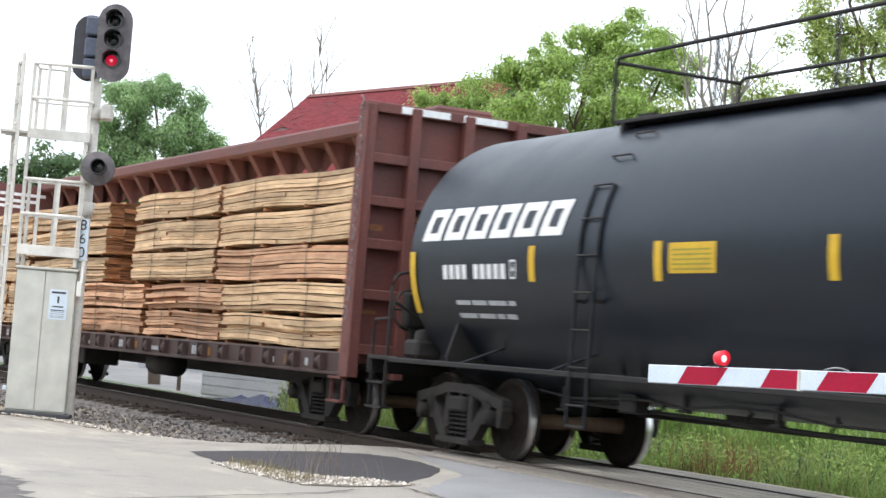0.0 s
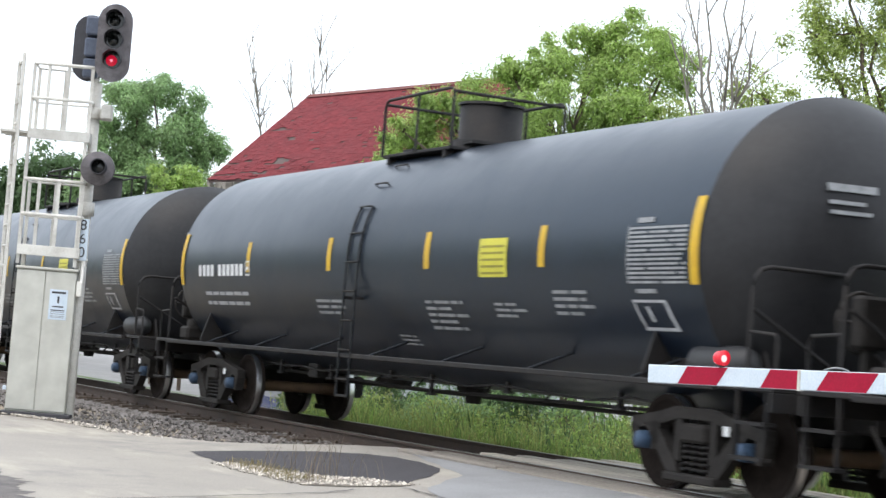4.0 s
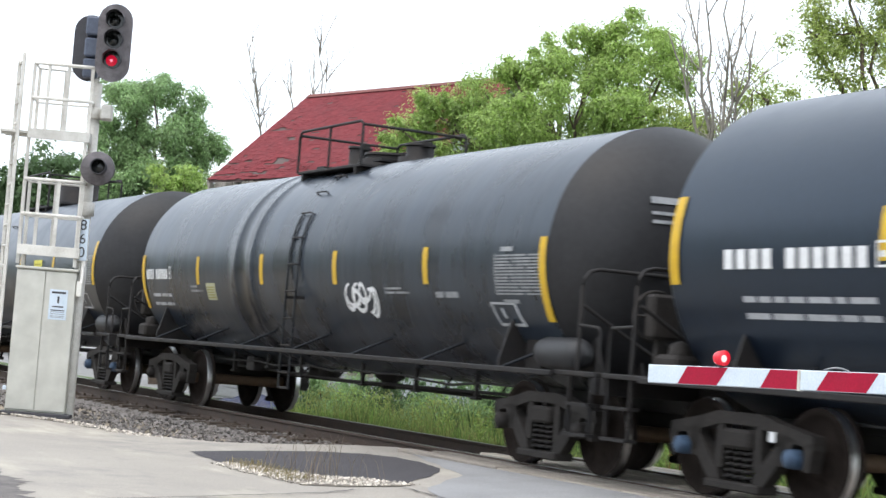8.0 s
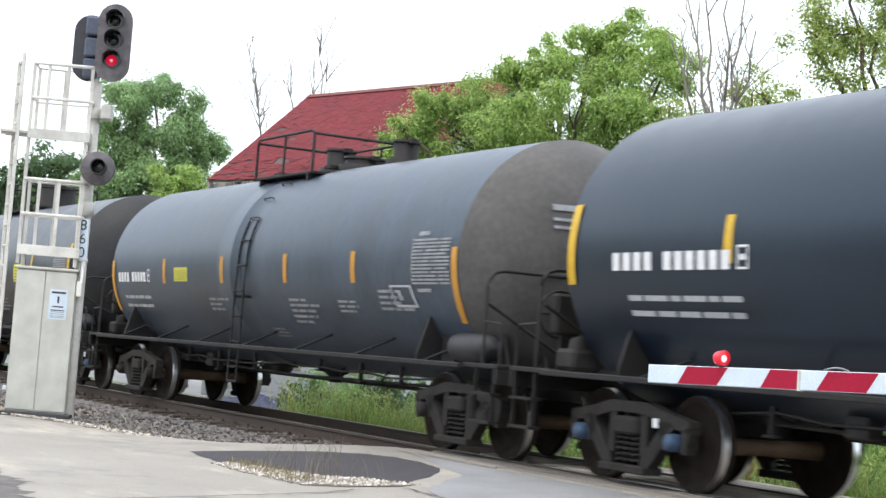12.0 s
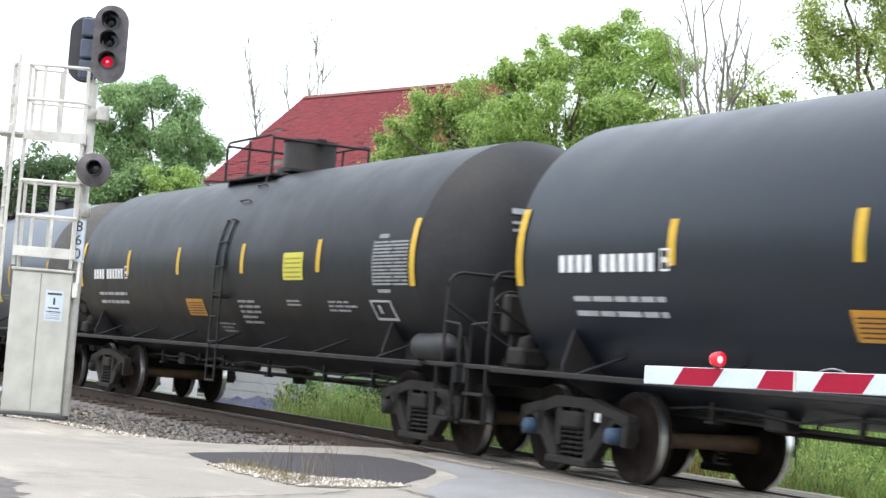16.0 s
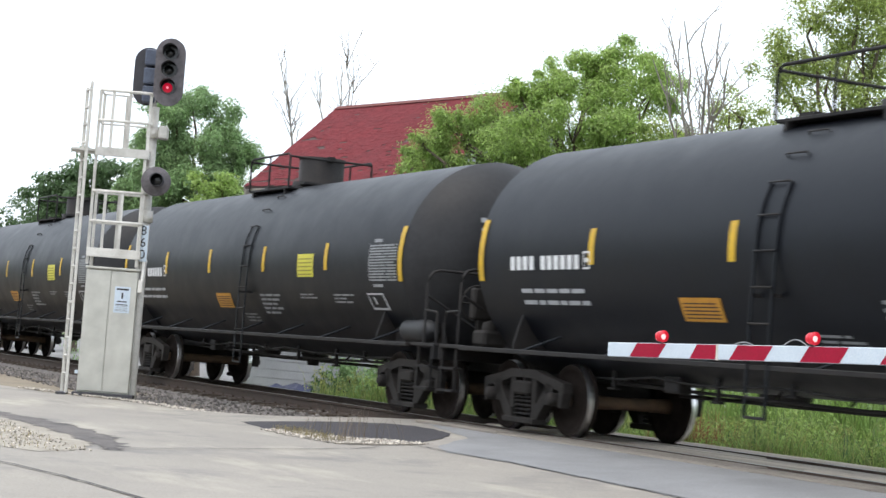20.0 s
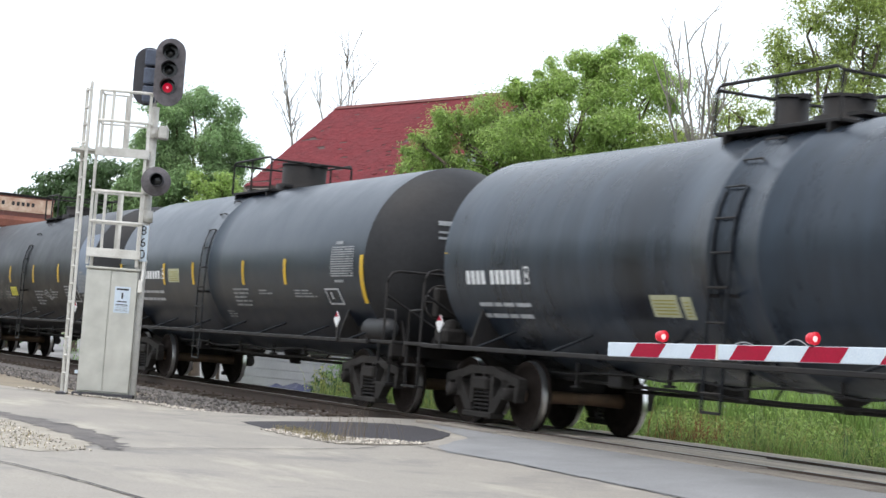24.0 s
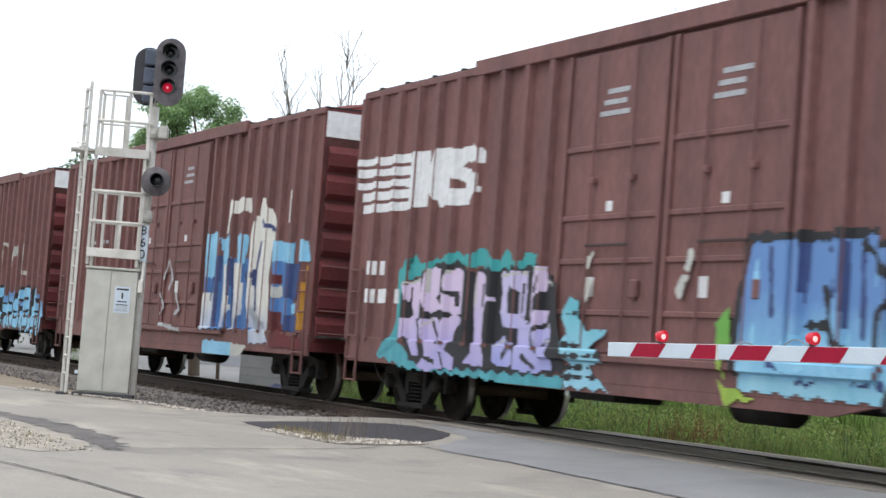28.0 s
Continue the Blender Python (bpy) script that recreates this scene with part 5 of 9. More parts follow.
def draped(name, car, mat, depth, lift, label="", strokes=(), width=0.1, polys=(), ragged=0.0, low=0.64, step=0.026):
    """Sprayed paint that follows the ribs of the side: depth(x, z) is how far the side stands out there."""
    pts = [p for q in list(strokes) + list(polys) for p in q]
    pad = width + ragged * 2 + 0.05
    xs = np.arange(math.floor((min(p[0] for p in pts) - pad) / step) * step, max(p[0] for p in pts) + pad, step)
    zs = np.arange(math.floor(max(low, min(p[1] for p in pts) - pad) / step) * step, max(p[1] for p in pts) + pad, step)
    X, Z = np.meshgrid(xs, zs, indexing="ij")
    wob = ragged * (np.sin(X * 9.1 + 2.0 * np.sin(Z * 5.0)) + np.sin(Z * 3.0 + 21.0 * X) + 0.6 * np.sin(X * 43.0 + Z * 3.0))
    mask = np.zeros(X.shape, bool)
    if strokes:
        mask |= near_strokes(X, Z, strokes) < width + wob
    for p in polys:
        mask |= within(X + wob * 0.8, Z + ragged * np.sin(X * 17.0 + Z * 4.0), p)
    ids, verts, faces = {}, [], []

    def vid(i, j):
        if (i, j) not in ids:
            ids[(i, j)] = len(verts)
            x, z = xs[0] + (i - 0.5) * step, zs[0] + (j - 0.5) * step
            verts.append((x, -depth(x, z) - lift, z))
        return ids[(i, j)]
    for i, j in zip(*np.nonzero(mask)):
        faces.append((vid(i, j), vid(i + 1, j), vid(i + 1, j + 1), vid(i, j + 1)))
    if faces:
        part(name, Shape().add(verts, faces, False), mat, car, label)


def boxcar(place, half, seed, roof=4.86, kind="a", label=""):
    rnd = random.Random(seed)
    car = thing("boxcar", label, "boxcar", "freight train", at=pose(place, YC, 0))
    yb, z0, z1 = 1.50, 0.95, roof - 0.12
    body = part("body", Shape().box(-half, half, -yb + 0.03, yb - 0.03, z0, z1, 0.01), BOX_BROWN, car)
    door = (-2.3, 2.75)
    posts, pitch, POST_W = [], (half - 0.1 - 2.75) / 9 - 0.004, 0.062
    for y in (-1, 1):
        s = Shape()
        s.box(-half, half, *sorted((y * (yb - 0.06), y * (yb + 0.01))), z1 - 0.02, z1 + 0.08, 0.01)
        part("roof_rail", s, BOX_BROWN, car)
        s = Shape()
        s.box(-half, half, *sorted((y * (yb - 0.05), y * (yb + 0.02))), 0.72, z0 + 0.14, 0.01)
        s.prism([(-4.4, 0.74), (-3.6, 0.60), (3.6, 0.60), (4.4, 0.74)], 1, *sorted((y * (yb - 0.04), y * (yb + 0.015))))
        part("side_sill", s, BOX_BROWN, car)
        x = -half + 0.10
        while x < half - 0.05:
            if not (door[0] - 0.15 < x < door[1] + 0.1):
                w = POST_W
                if y < 0:
                    posts.append(x)
                s = Shape()
                s.prism([(x - w - 0.03, y * (yb - 0.035)), (x - w, y * (yb + 0.060)), (x + w, y * (yb + 0.060)), (x + w + 0.03, y * (yb - 0.035))], 2, z0 + 0.1, z1 - 0.02)
                part("side_post", s, BOX_BROWN, body)
            x += pitch
        # plug doors
        mid = (door[0] + door[1]) / 2
        for a, b in ((door[0], mid - 0.05), (mid + 0.05, door[1])):
            d = part("door", Shape().box(a, b, *sorted((y * (yb - 0.03), y * (yb + 0.03))), z0 + 0.12, z1 - 0.10, 0.012), BOX_BROWN, car)
            for z in (1.50, 2.10, 2.62, 3.45):
                part("door_brace", Shape().box(a + 0.09, b - 0.09, *sorted((y * (yb + 0.03), y * (yb + 0.06))), z, z + 0.07, 0.012), BOX_BROWN, d)
            for xx in (a, b - 0.09):
                part("door_stile", Shape().box(xx, xx + 0.09, *sorted((y * (yb + 0.03), y * (yb + 0.075))), z0 + 0.12, z1 - 0.10, 0.01), BOX_BROWN, d)
            for f in (0.34, 0.72):
                xx = a + (b - a) * f
                part("lock_rod", Shape().tube([(xx, y * (yb + 0.085), z0 + 0.15), (xx, y * (yb + 0.085), z1 - 0.15)], 0.014, 6), BOX_BROWN, d)
                part("rod_guide", Shape().box(xx - 0.05, xx + 0.05, *sorted((y * (yb + 0.03), y * (yb + 0.10))), 3.05, 3.13, 0.01), BOX_BROWN, d)
            part("lock_handle", Shape().box(a + (b - a) * 0.34 - 0.03, a + (b - a) * 0.72 + 0.05, *sorted((y * (yb + 0.09), y * (yb + 0.11))), 2.30, 2.335, 0.006), SILL, d)
            part("lock_box", Shape().box(b - 0.55, b - 0.40, *sorted((y * (yb + 0.03), y * (yb + 0.10))), 1.70, 1.92, 0.02), BOX_BROWN, d)
            if y < 0:
                s = Shape()
                s.box(a + 0.75, a + 0.97, -yb - 0.036, -yb - 0.032, 1.72, 1.95)
                part("door_placard", s, WHITE_PAINT, d)
                for i in range(3):
                    part("door_stencil", Shape().box(a + 0.85 + i * 0.08, b - 0.85 - rnd.uniform(0, 0.25), -yb - 0.036, -yb - 0.032, 3.85 + i * 0.13, 3.91 + i * 0.13), DATA_PAINT, d)
                part("door_notice", Shape().box(a + 1.15, a + 1.30, -yb - 0.036, -yb - 0.032, 2.72, 2.84), WHITE_PAINT, d)
        s = Shape()
        s.box(door[0] - 0.3, door[1] + 1.6, *sorted((y * (yb + 0.02), y * (yb + 0.09))), z0 + 0.02, z0 + 0.10, 0.01)
        part("door_track", s, BOX_BROWN, car)
    # roof with cross ribs
    s = Shape()
    s.prism([(-yb, z1 + 0.06), (yb, z1 + 0.06), (yb, z1 + 0.09), (0, roof), (-yb, z1 + 0.09)], 0, -half, half)
    x = -half + 0.6
    while x < half:
        s.prism([(-yb, z1 + 0.09), (0, roof), (yb, z1 + 0.09), (yb, z1 + 0.12), (0, roof + 0.035), (-yb, z1 + 0.12)], 0, x - 0.04, x + 0.04)
        x += 1.0
    part("roof", s, TRUCK, car, "dark weathered steel roof")
    for y in (-1, 1):
        s = Shape().box(-5.1, 4.85, *sorted((y * (yb - 0.02), y * (yb + 0.07))), z1 - 0.06, z1 + 0.15, 0.01)
        part("door_header", s, BOX_BROWN, car)
    # corrugated ends
    # BOX_END: brown of the sides with warm light on the end mixed in
    end = BOX_END if kind == "a" else END_RED
    for k in (-1, 1):
        e = part("end_wall", Shape().box(*sorted((k * half, k * (half - 0.03))), -yb + 0.02, yb - 0.02, 0.80, z1 + 0.06), end, car, "corrugated end, redder than the side")
        n = 7
        for i in range(n):
            z = 0.95 + i * (z1 - 1.45) / n
            s = Shape()
            s.prism([(k * half, z), (k * (half + 0.09), z + 0.10), (k * (half + 0.09), z + 0.30), (k * half, z + 0.42)], 1, -yb + 0.10, yb - 0.10)
            part("corrugation", s, end, e)
        part("painted_band", Shape().box(*sorted((k * half, k * (half + 0.012))), -yb + 0.04, yb - 0.04, z1 - 0.40, z1 + 0.02), PEACH if kind == "a" else WHITE_PAINT, e, "peeling pale painted band")
        for i in range(8):
            if i != 2:
                part("end_mark", Shape().box(*sorted((k * (half + 0.013), k * (half + 0.018))), -0.30 + i * 0.155, -0.30 + i * 0.155 + 0.09, z1 - 0.22, z1 - 0.10), SPRAY_BLACK, e)
        for i, (y, z) in enumerate(((-0.3, 3.75), (-0.3, 3.60), (-0.45, 2.95), (0.2, 2.95), (-0.3, 2.2), (0.3, 1.2), (-0.7, 1.2))):
            part("end_stencil", Shape().box(*sorted((k * (half + 0.093), k * (half + 0.098))), y, y + 0.45, z, z + 0.06), DATA_PAINT, e)
        part("coupler", coupler_shape(k * (half - 0.4), k * (half + 0.85)), TRUCK, car)
        part("air_hose", hose_shape(k * (half + 0.2)), FRAME_BLACK, car)
        s = Shape()
        s.box(*sorted((k * half, k * (half + 0.55))), -1.40, 1.40, 1.02, 1.06, 0.006)
        part("crossover_step", s, TRUCK, car)
        s = Shape()
        for y in (-yb - 0.06,):
            for xx in (half - 0.12, half - 0.55):
                s.box(k * xx - 0.015, k * xx + 0.015, y, y + 0.03, 0.42, 2.1)
            for i in range(6):
                z = 0.44 + i * 0.33
                s.tube([(k * (half - 0.55), y, z), (k * (half - 0.12), y, z)], 0.013, 5)
        for i in range(4):
            z = 1.1 + i * 0.36
            s.tube([(k * (half + 0.16), -1.40, z), (k * (half + 0.16), -0.95, z)], 0.013, 5)
        part("corner_ladder", s, BOX_BROWN, car)
    s = Shape()
    s.box(-half + 0.5, half - 0.5, -0.35, 0.35, 0.62, 0.95, 0.02)
    s.box(-2.6, -1.4, -1.1, -0.4, 0.50, 0.92, 0.03)
    s.lathe([(1.0, 0), (1.0, 0.2), (2.0, 0.2), (2.0, 0)], (0, -0.8, 0.62), axis=0, seg=14)
    part("underframe", s, FRAME_BLACK, car)
    running_gear(car, place, half - 1.75)

    def depth(x, z):
        """How far the side stands out from the middle line."""
        if z < 1.08:
            return yb + (0.094 if door[0] - 0.3 < x < door[1] + 1.6 and z > 0.95 else 0.026)
        if door[0] - 0.05 < x < door[1] + 0.05:
            return yb + 0.078
        d = min(abs(x - p) for p in posts)
        return yb - 0.03 + 0.09 * max(0.0, min(1.0, (POST_W + 0.03 - d) / 0.03))

    def sprayed(name, mat, lift, label, poly, ragged):
        draped(name, car, mat, depth, lift, label, polys=[poly], ragged=ragged)

    def letters(x0, x1, z0, z1, mats, order, w, seed):
        """A row of loose letters: dark edging below, fill on top."""
        q = random.Random(seed)
        cell = (x1 - x0) / len(order)
        for i, g in enumerate(order):
            lean, jz = q.uniform(-0.05, 0.18), q.uniform(-0.08, 0.08)
            st = [[(x0 + cell * (i + 0.04 + 0.92 * u) + lean * v, z0 + jz + (z1 - z0) * v) for u, v in line] for line in GLYPHS[g]]
            draped("graffiti_edging", car, SPRAY_BLACK, depth, 0.012, "", st, w + 0.065, ragged=0.012, low=0.74)
            draped("graffiti_letter", car, mats, depth, 0.016, "sprayed graffiti letter", st, w, ragged=0.008, low=0.78)
    if kind == "a":
        for z, n in ((2.02, 2), (1.60, 4)):
            for i in range(n):
                x = -8.55 + i * 0.32
                draped("number_bar", car, WHITE_PAINT, depth, 0.006, "", polys=[[(x, z), (x + 0.2, z), (x + 0.2, z + 0.2), (x, z + 0.2)]])
        sprayed("graffiti_ground", TEAL_FADE, 0.006, "teal sprayed graffiti ground", [(-7.49, 2.09), (-6.98, 2.25), (-6.99, 1.99), (-7.30, 1.43), (-7.28, 1.01), (-7.62, 0.86), (-7.99, 0.84), (-7.46, 1.29)], 0.018)
        sprayed("graffiti_ground", TEAL_FADE, 0.006, "teal sprayed graffiti ground", [(-7.04, 2.22), (-6.88, 2.29), (-6.55, 2.13), (-6.23, 2.21), (-5.59, 2.30), (-5.28, 2.31), (-5.10, 2.20), (-4.87, 2.31), (-4.58, 2.37), (-4.32, 2.30), (-4.06, 2.19), (-3.85, 2.34), (-3.60, 2.25), (-3.49, 2.14), (-3.34, 2.28), (-2.84, 2.24), (-2.87, 2.10), (-3.48, 2.06), (-4.11, 1.90), (-4.53, 2.11), (-5.14, 2.12), (-5.90, 2.21), (-6.54, 2.04), (-6.98, 1.94)], 0.018)
        sprayed("graffiti_ground", TEAL_FADE, 0.006, "teal sprayed graffiti ground", [(-7.99, 0.84), (-7.30, 1.10), (-6.52, 0.76), (-5.31, 0.74), (-4.00, 0.74), (-3.09, 0.74), (-1.99, 0.75), (-1.96, 0.59), (-3.06, 0.58), (-4.57, 0.65), (-6.85, 0.68)], 0.018)
        sprayed("graffiti_edging", SPRAY_BLACK, 0.009, "", [(-7.31, 1.48), (-7.20, 1.85), (-6.42, 2.03), (-6.00, 2.19), (-5.15, 2.18), (-4.82, 2.03), (-4.43, 2.11), (-4.04, 2.06), (-3.31, 2.10), (-2.78, 2.10), (-2.24, 1.90), (-2.11, 1.55), (-1.99, 0.79), (-3.09, 0.74), (-4.01, 0.76), (-5.30, 0.72), (-6.28, 0.70), (-6.77, 0.84), (-7.06, 1.11)], 0.030)
        sprayed("graffiti_letter", LILAC_FADE, 0.013, "lilac sprayed graffiti letter", [(-7.14, 1.85), (-6.52, 1.97), (-6.40, 1.90), (-6.64, 1.67), (-6.48, 1.44), (-6.70, 1.37), (-6.53, 1.12), (-6.38, 0.90), (-6.60, 0.85), (-6.88, 1.11), (-7.24, 1.10), (-7.28, 1.34), (-6.77, 1.44), (-6.99, 1.67)], 0.012)
        sprayed("graffiti_letter", LILAC_FADE, 0.013, "lilac sprayed graffiti letter", [(-6.27, 2.10), (-5.93, 2.10), (-5.93, 1.76), (-6.07, 1.67), (-5.78, 1.56), (-6.04, 1.49), (-6.26, 1.49), (-6.41, 1.67), (-6.36, 1.99)], 0.012)
        sprayed("graffiti_letter", LILAC_FADE, 0.013, "lilac sprayed graffiti letter", [(-5.72, 1.94), (-5.55, 2.07), (-5.19, 2.09), (-5.09, 1.85), (-5.08, 1.51), (-5.28, 1.44), (-5.72, 1.52), (-5.80, 1.68), (-5.68, 1.74), (-5.43, 1.71), (-5.41, 1.57), (-5.23, 1.57), (-5.26, 1.77), (-5.66, 1.79)], 0.012)
        sprayed("graffiti_letter", LILAC_FADE, 0.013, "lilac sprayed graffiti letter", [(-6.41, 1.35), (-6.08, 1.43), (-5.73, 1.32), (-5.44, 1.46), (-5.06, 1.40), (-5.35, 1.24), (-5.38, 1.11), (-5.56, 0.97), (-5.18, 0.90), (-5.20, 0.72), (-5.63, 0.73), (-6.16, 0.66), (-6.46, 0.74), (-6.20, 0.86), (-6.30, 1.08)], 0.012)
        sprayed("graffiti_letter", LILAC_FADE, 0.013, "lilac sprayed graffiti letter", [(-4.77, 1.77), (-4.72, 2.03), (-4.47, 2.02), (-4.27, 1.73), (-4.07, 1.67), (-4.25, 1.60), (-4.48, 1.52), (-4.47, 1.18), (-4.23, 0.93), (-4.25, 0.79), (-4.91, 0.82), (-4.68, 0.96), (-4.70, 1.34), (-4.75, 1.51)], 0.012)
        sprayed("graffiti_letter", LILAC_FADE, 0.013, "lilac sprayed graffiti letter", [(-3.03, 2.06), (-2.69, 2.09), (-2.58, 1.90), (-2.64, 1.78), (-2.85, 1.70), (-2.86, 1.54), (-2.52, 1.54), (-2.58, 1.39), (-2.92, 1.34), (-3.07, 1.46), (-3.08, 1.78)], 0.012)
        sprayed("graffiti_letter", PERIWINKLE, 0.013, "pale blue-violet sprayed graffiti letter", [(-3.98, 2.02), (-3.16, 2.04), (-3.16, 1.78), (-3.20, 1.47), (-3.38, 1.45), (-3.39, 1.78), (-3.58, 1.86), (-3.76, 1.77), (-3.71, 1.53), (-3.11, 1.42), (-3.13, 1.30), (-3.82, 1.32), (-3.95, 1.52), (-3.90, 1.77)], 0.012)
        sprayed("graffiti_letter", PERIWINKLE, 0.013, "pale blue-violet sprayed graffiti letter", [(-3.97, 1.11), (-3.80, 1.20), (-3.56, 1.18), (-3.42, 1.13), (-3.38, 0.88), (-3.55, 0.80), (-3.98, 0.86)], 0.012)
        sprayed("graffiti_letter", PERIWINKLE, 0.013, "pale blue-violet sprayed graffiti letter", [(-3.35, 1.29), (-3.06, 1.38), (-2.82, 1.28), (-2.65, 1.31), (-2.29, 1.37), (-2.24, 1.24), (-2.36, 1.04), (-2.24, 0.83), (-2.74, 0.77), (-3.09, 0.78), (-3.37, 0.80)], 0.012)
        draped("graffiti_stroke", car, SPRAY_BLACK, depth, 0.016, "", [[(-2.83, 1.22), (-2.73, 1.03), (-2.55, 1.17)]], 0.030, ragged=0.006)
        draped("graffiti_stroke", car, SPRAY_BLACK, depth, 0.016, "", [[(-3.47, 1.14), (-3.67, 0.95)]], 0.030, ragged=0.006)
        draped("graffiti_stroke", car, SPRAY_BLACK, depth, 0.016, "", [[(-4.85, 1.34), (-4.74, 0.92)]], 0.030, ragged=0.006)
        draped("graffiti_stroke", car, SPRAY_BLACK, depth, 0.016, "", [[(-6.07, 1.36), (-5.82, 1.08)]], 0.030, ragged=0.006)
        draped("graffiti_stroke", car, SPRAY_BLACK, depth, 0.016, "", [[(-5.66, 0.93), (-5.52, 0.73)]], 0.030, ragged=0.006)
        draped("graffiti_stroke", car, SPRAY_BLACK, depth, 0.016, "", [[(-6.26, 0.86), (-5.86, 0.81)]], 0.030, ragged=0.006)
        draped("graffiti_stroke", car, SPRAY_BLACK, depth, 0.016, "", [[(-3.27, 1.86), (-3.30, 1.53)]], 0.030, ragged=0.006)
        draped("graffiti_stroke", car, SPRAY_BLACK, depth, 0.016, "", [[(-2.76, 1.98), (-2.81, 1.78)]], 0.030, ragged=0.006)
        draped("graffiti_stroke", car, SPRAY_BLACK, depth, 0.016, "", [[(-4.49, 1.86), (-4.49, 1.58)]], 0.030, ragged=0.006)
        draped("graffiti_stroke", car, SPRAY_BLACK, depth, 0.016, "", [[(-6.90, 1.81), (-6.91, 1.57)]], 0.030, ragged=0.006)
        draped("graffiti_stroke", car, SPRAY_BLACK, depth, 0.016, "", [[(-3.12, 0.97), (-2.75, 0.83)]], 0.030, ragged=0.006)
        draped("graffiti_gleam", car, SPRAY_CREAM, depth, 0.017, "", [[(-7.09, 1.88), (-6.52, 1.95)]], 0.016, ragged=0.004)
        draped("graffiti_gleam", car, SPRAY_CREAM, depth, 0.017, "", [[(-6.26, 2.07), (-6.28, 1.76)]], 0.016, ragged=0.004)
        draped("graffiti_gleam", car, SPRAY_CREAM, depth, 0.017, "", [[(-5.55, 2.05), (-5.68, 1.90)]], 0.016, ragged=0.004)
        draped("graffiti_gleam", car, SPRAY_CREAM, depth, 0.017, "", [[(-4.73, 1.98), (-4.72, 1.60)]], 0.016, ragged=0.004)
        draped("graffiti_gleam", car, SPRAY_CREAM, depth, 0.017, "", [[(-3.93, 1.99), (-3.20, 2.02)]], 0.016, ragged=0.004)
        draped("graffiti_gleam", car, SPRAY_CREAM, depth, 0.017, "", [[(-2.98, 2.03), (-2.70, 2.06)]], 0.016, ragged=0.004)
        draped("graffiti_gleam", car, SPRAY_CREAM, depth, 0.017, "", [[(-6.29, 1.31), (-6.08, 1.40)]], 0.016, ragged=0.004)
        draped("graffiti_gleam", car, SPRAY_CREAM, depth, 0.017, "", [[(-2.49, 1.35), (-2.29, 1.36)]], 0.016, ragged=0.004)
        draped("graffiti_gleam", car, SPRAY_CREAM, depth, 0.017, "", [[(-3.92, 1.09), (-3.70, 1.18)]], 0.016, ragged=0.004)
        draped("graffiti_gleam", car, SPRAY_CREAM, depth, 0.017, "", [[(-2.58, 1.90), (-2.28, 1.86)]], 0.016, ragged=0.004)
        draped("graffiti_gleam", car, SPRAY_CREAM, depth, 0.017, "", [[(-2.55, 1.15), (-2.26, 1.18)]], 0.016, ragged=0.004)
        sprayed("graffiti_flare", CYAN_FADE, 0.006, "cyan sprayed flare on the door", [(-1.98, 1.48), (-1.82, 1.74), (-1.56, 1.63), (-1.57, 1.45), (-1.32, 1.32), (-0.84, 1.35), (-1.04, 1.20), (-1.26, 1.12), (-0.95, 1.06), (-0.93, 0.95), (-1.31, 0.93), (-1.13, 0.79), (-0.82, 0.64), (-1.89, 0.64), (-1.99, 0.79), (-1.76, 0.87), (-1.95, 1.02), (-2.05, 1.17), (-1.82, 1.25)], 0.018)
        draped("graffiti_stroke", car, SPRAY_BLACK, depth, 0.010, "", [[(-2.05, 1.14), (-1.41, 1.14)]], 0.022, ragged=0.012)
        draped("graffiti_stroke", car, SPRAY_BLACK, depth, 0.010, "", [[(-2.01, 1.00), (-0.95, 1.03)]], 0.022, ragged=0.012)
        draped("graffiti_stroke", car, SPRAY_BLACK, depth, 0.010, "", [[(-1.99, 0.87), (-1.30, 0.89)]], 0.022, ragged=0.012)
        draped("graffiti_stroke", car, SPRAY_BLACK, depth, 0.010, "", [[(-1.97, 0.76), (-1.13, 0.78)]], 0.022, ragged=0.012)
        draped("graffiti_stroke", car, SPRAY_BLACK, depth, 0.010, "", [[(-1.84, 1.50), (-1.61, 1.52)]], 0.022, ragged=0.012)
        sprayed("emblem_bar", WHITE_PAINT, 0.006, "", [(-9.24, 3.79), (-7.16, 3.78), (-7.14, 3.66), (-9.24, 3.67)], 0.000)
        sprayed("emblem_bar", WHITE_PAINT, 0.006, "", [(-9.20, 3.62), (-7.13, 3.60), (-7.11, 3.48), (-9.20, 3.49)], 0.000)
        sprayed("emblem_bar", WHITE_PAINT, 0.006, "", [(-9.16, 3.43), (-7.09, 3.42), (-7.07, 3.30), (-9.16, 3.31)], 0.000)
        sprayed("emblem_bar", WHITE_PAINT, 0.006, "", [(-9.12, 3.26), (-7.06, 3.25), (-7.04, 3.13), (-9.12, 3.13)], 0.000)
        sprayed("emblem_bar", WHITE_PAINT, 0.006, "", [(-9.08, 3.08), (-7.03, 3.08), (-7.00, 2.96), (-9.09, 2.95)], 0.000)
        sprayed("emblem_block", WHITE_PAINT, 0.007, "", [(-7.31, 2.98), (-7.08, 3.77), (-6.66, 3.78), (-6.42, 3.51), (-6.28, 3.78), (-5.70, 3.80), (-5.80, 2.97), (-6.17, 2.96), (-6.41, 3.18), (-6.58, 2.99)], 0.000)
        sprayed("emblem_block", WHITE_PAINT, 0.007, "", [(-5.74, 3.73), (-5.02, 3.77), (-4.75, 3.66), (-4.75, 3.50), (-5.29, 3.54), (-5.47, 3.49), (-4.85, 3.36), (-4.83, 3.12), (-5.03, 2.96), (-5.80, 2.96), (-5.88, 3.17), (-5.33, 3.18), (-5.32, 3.26), (-5.87, 3.38)], 0.000)
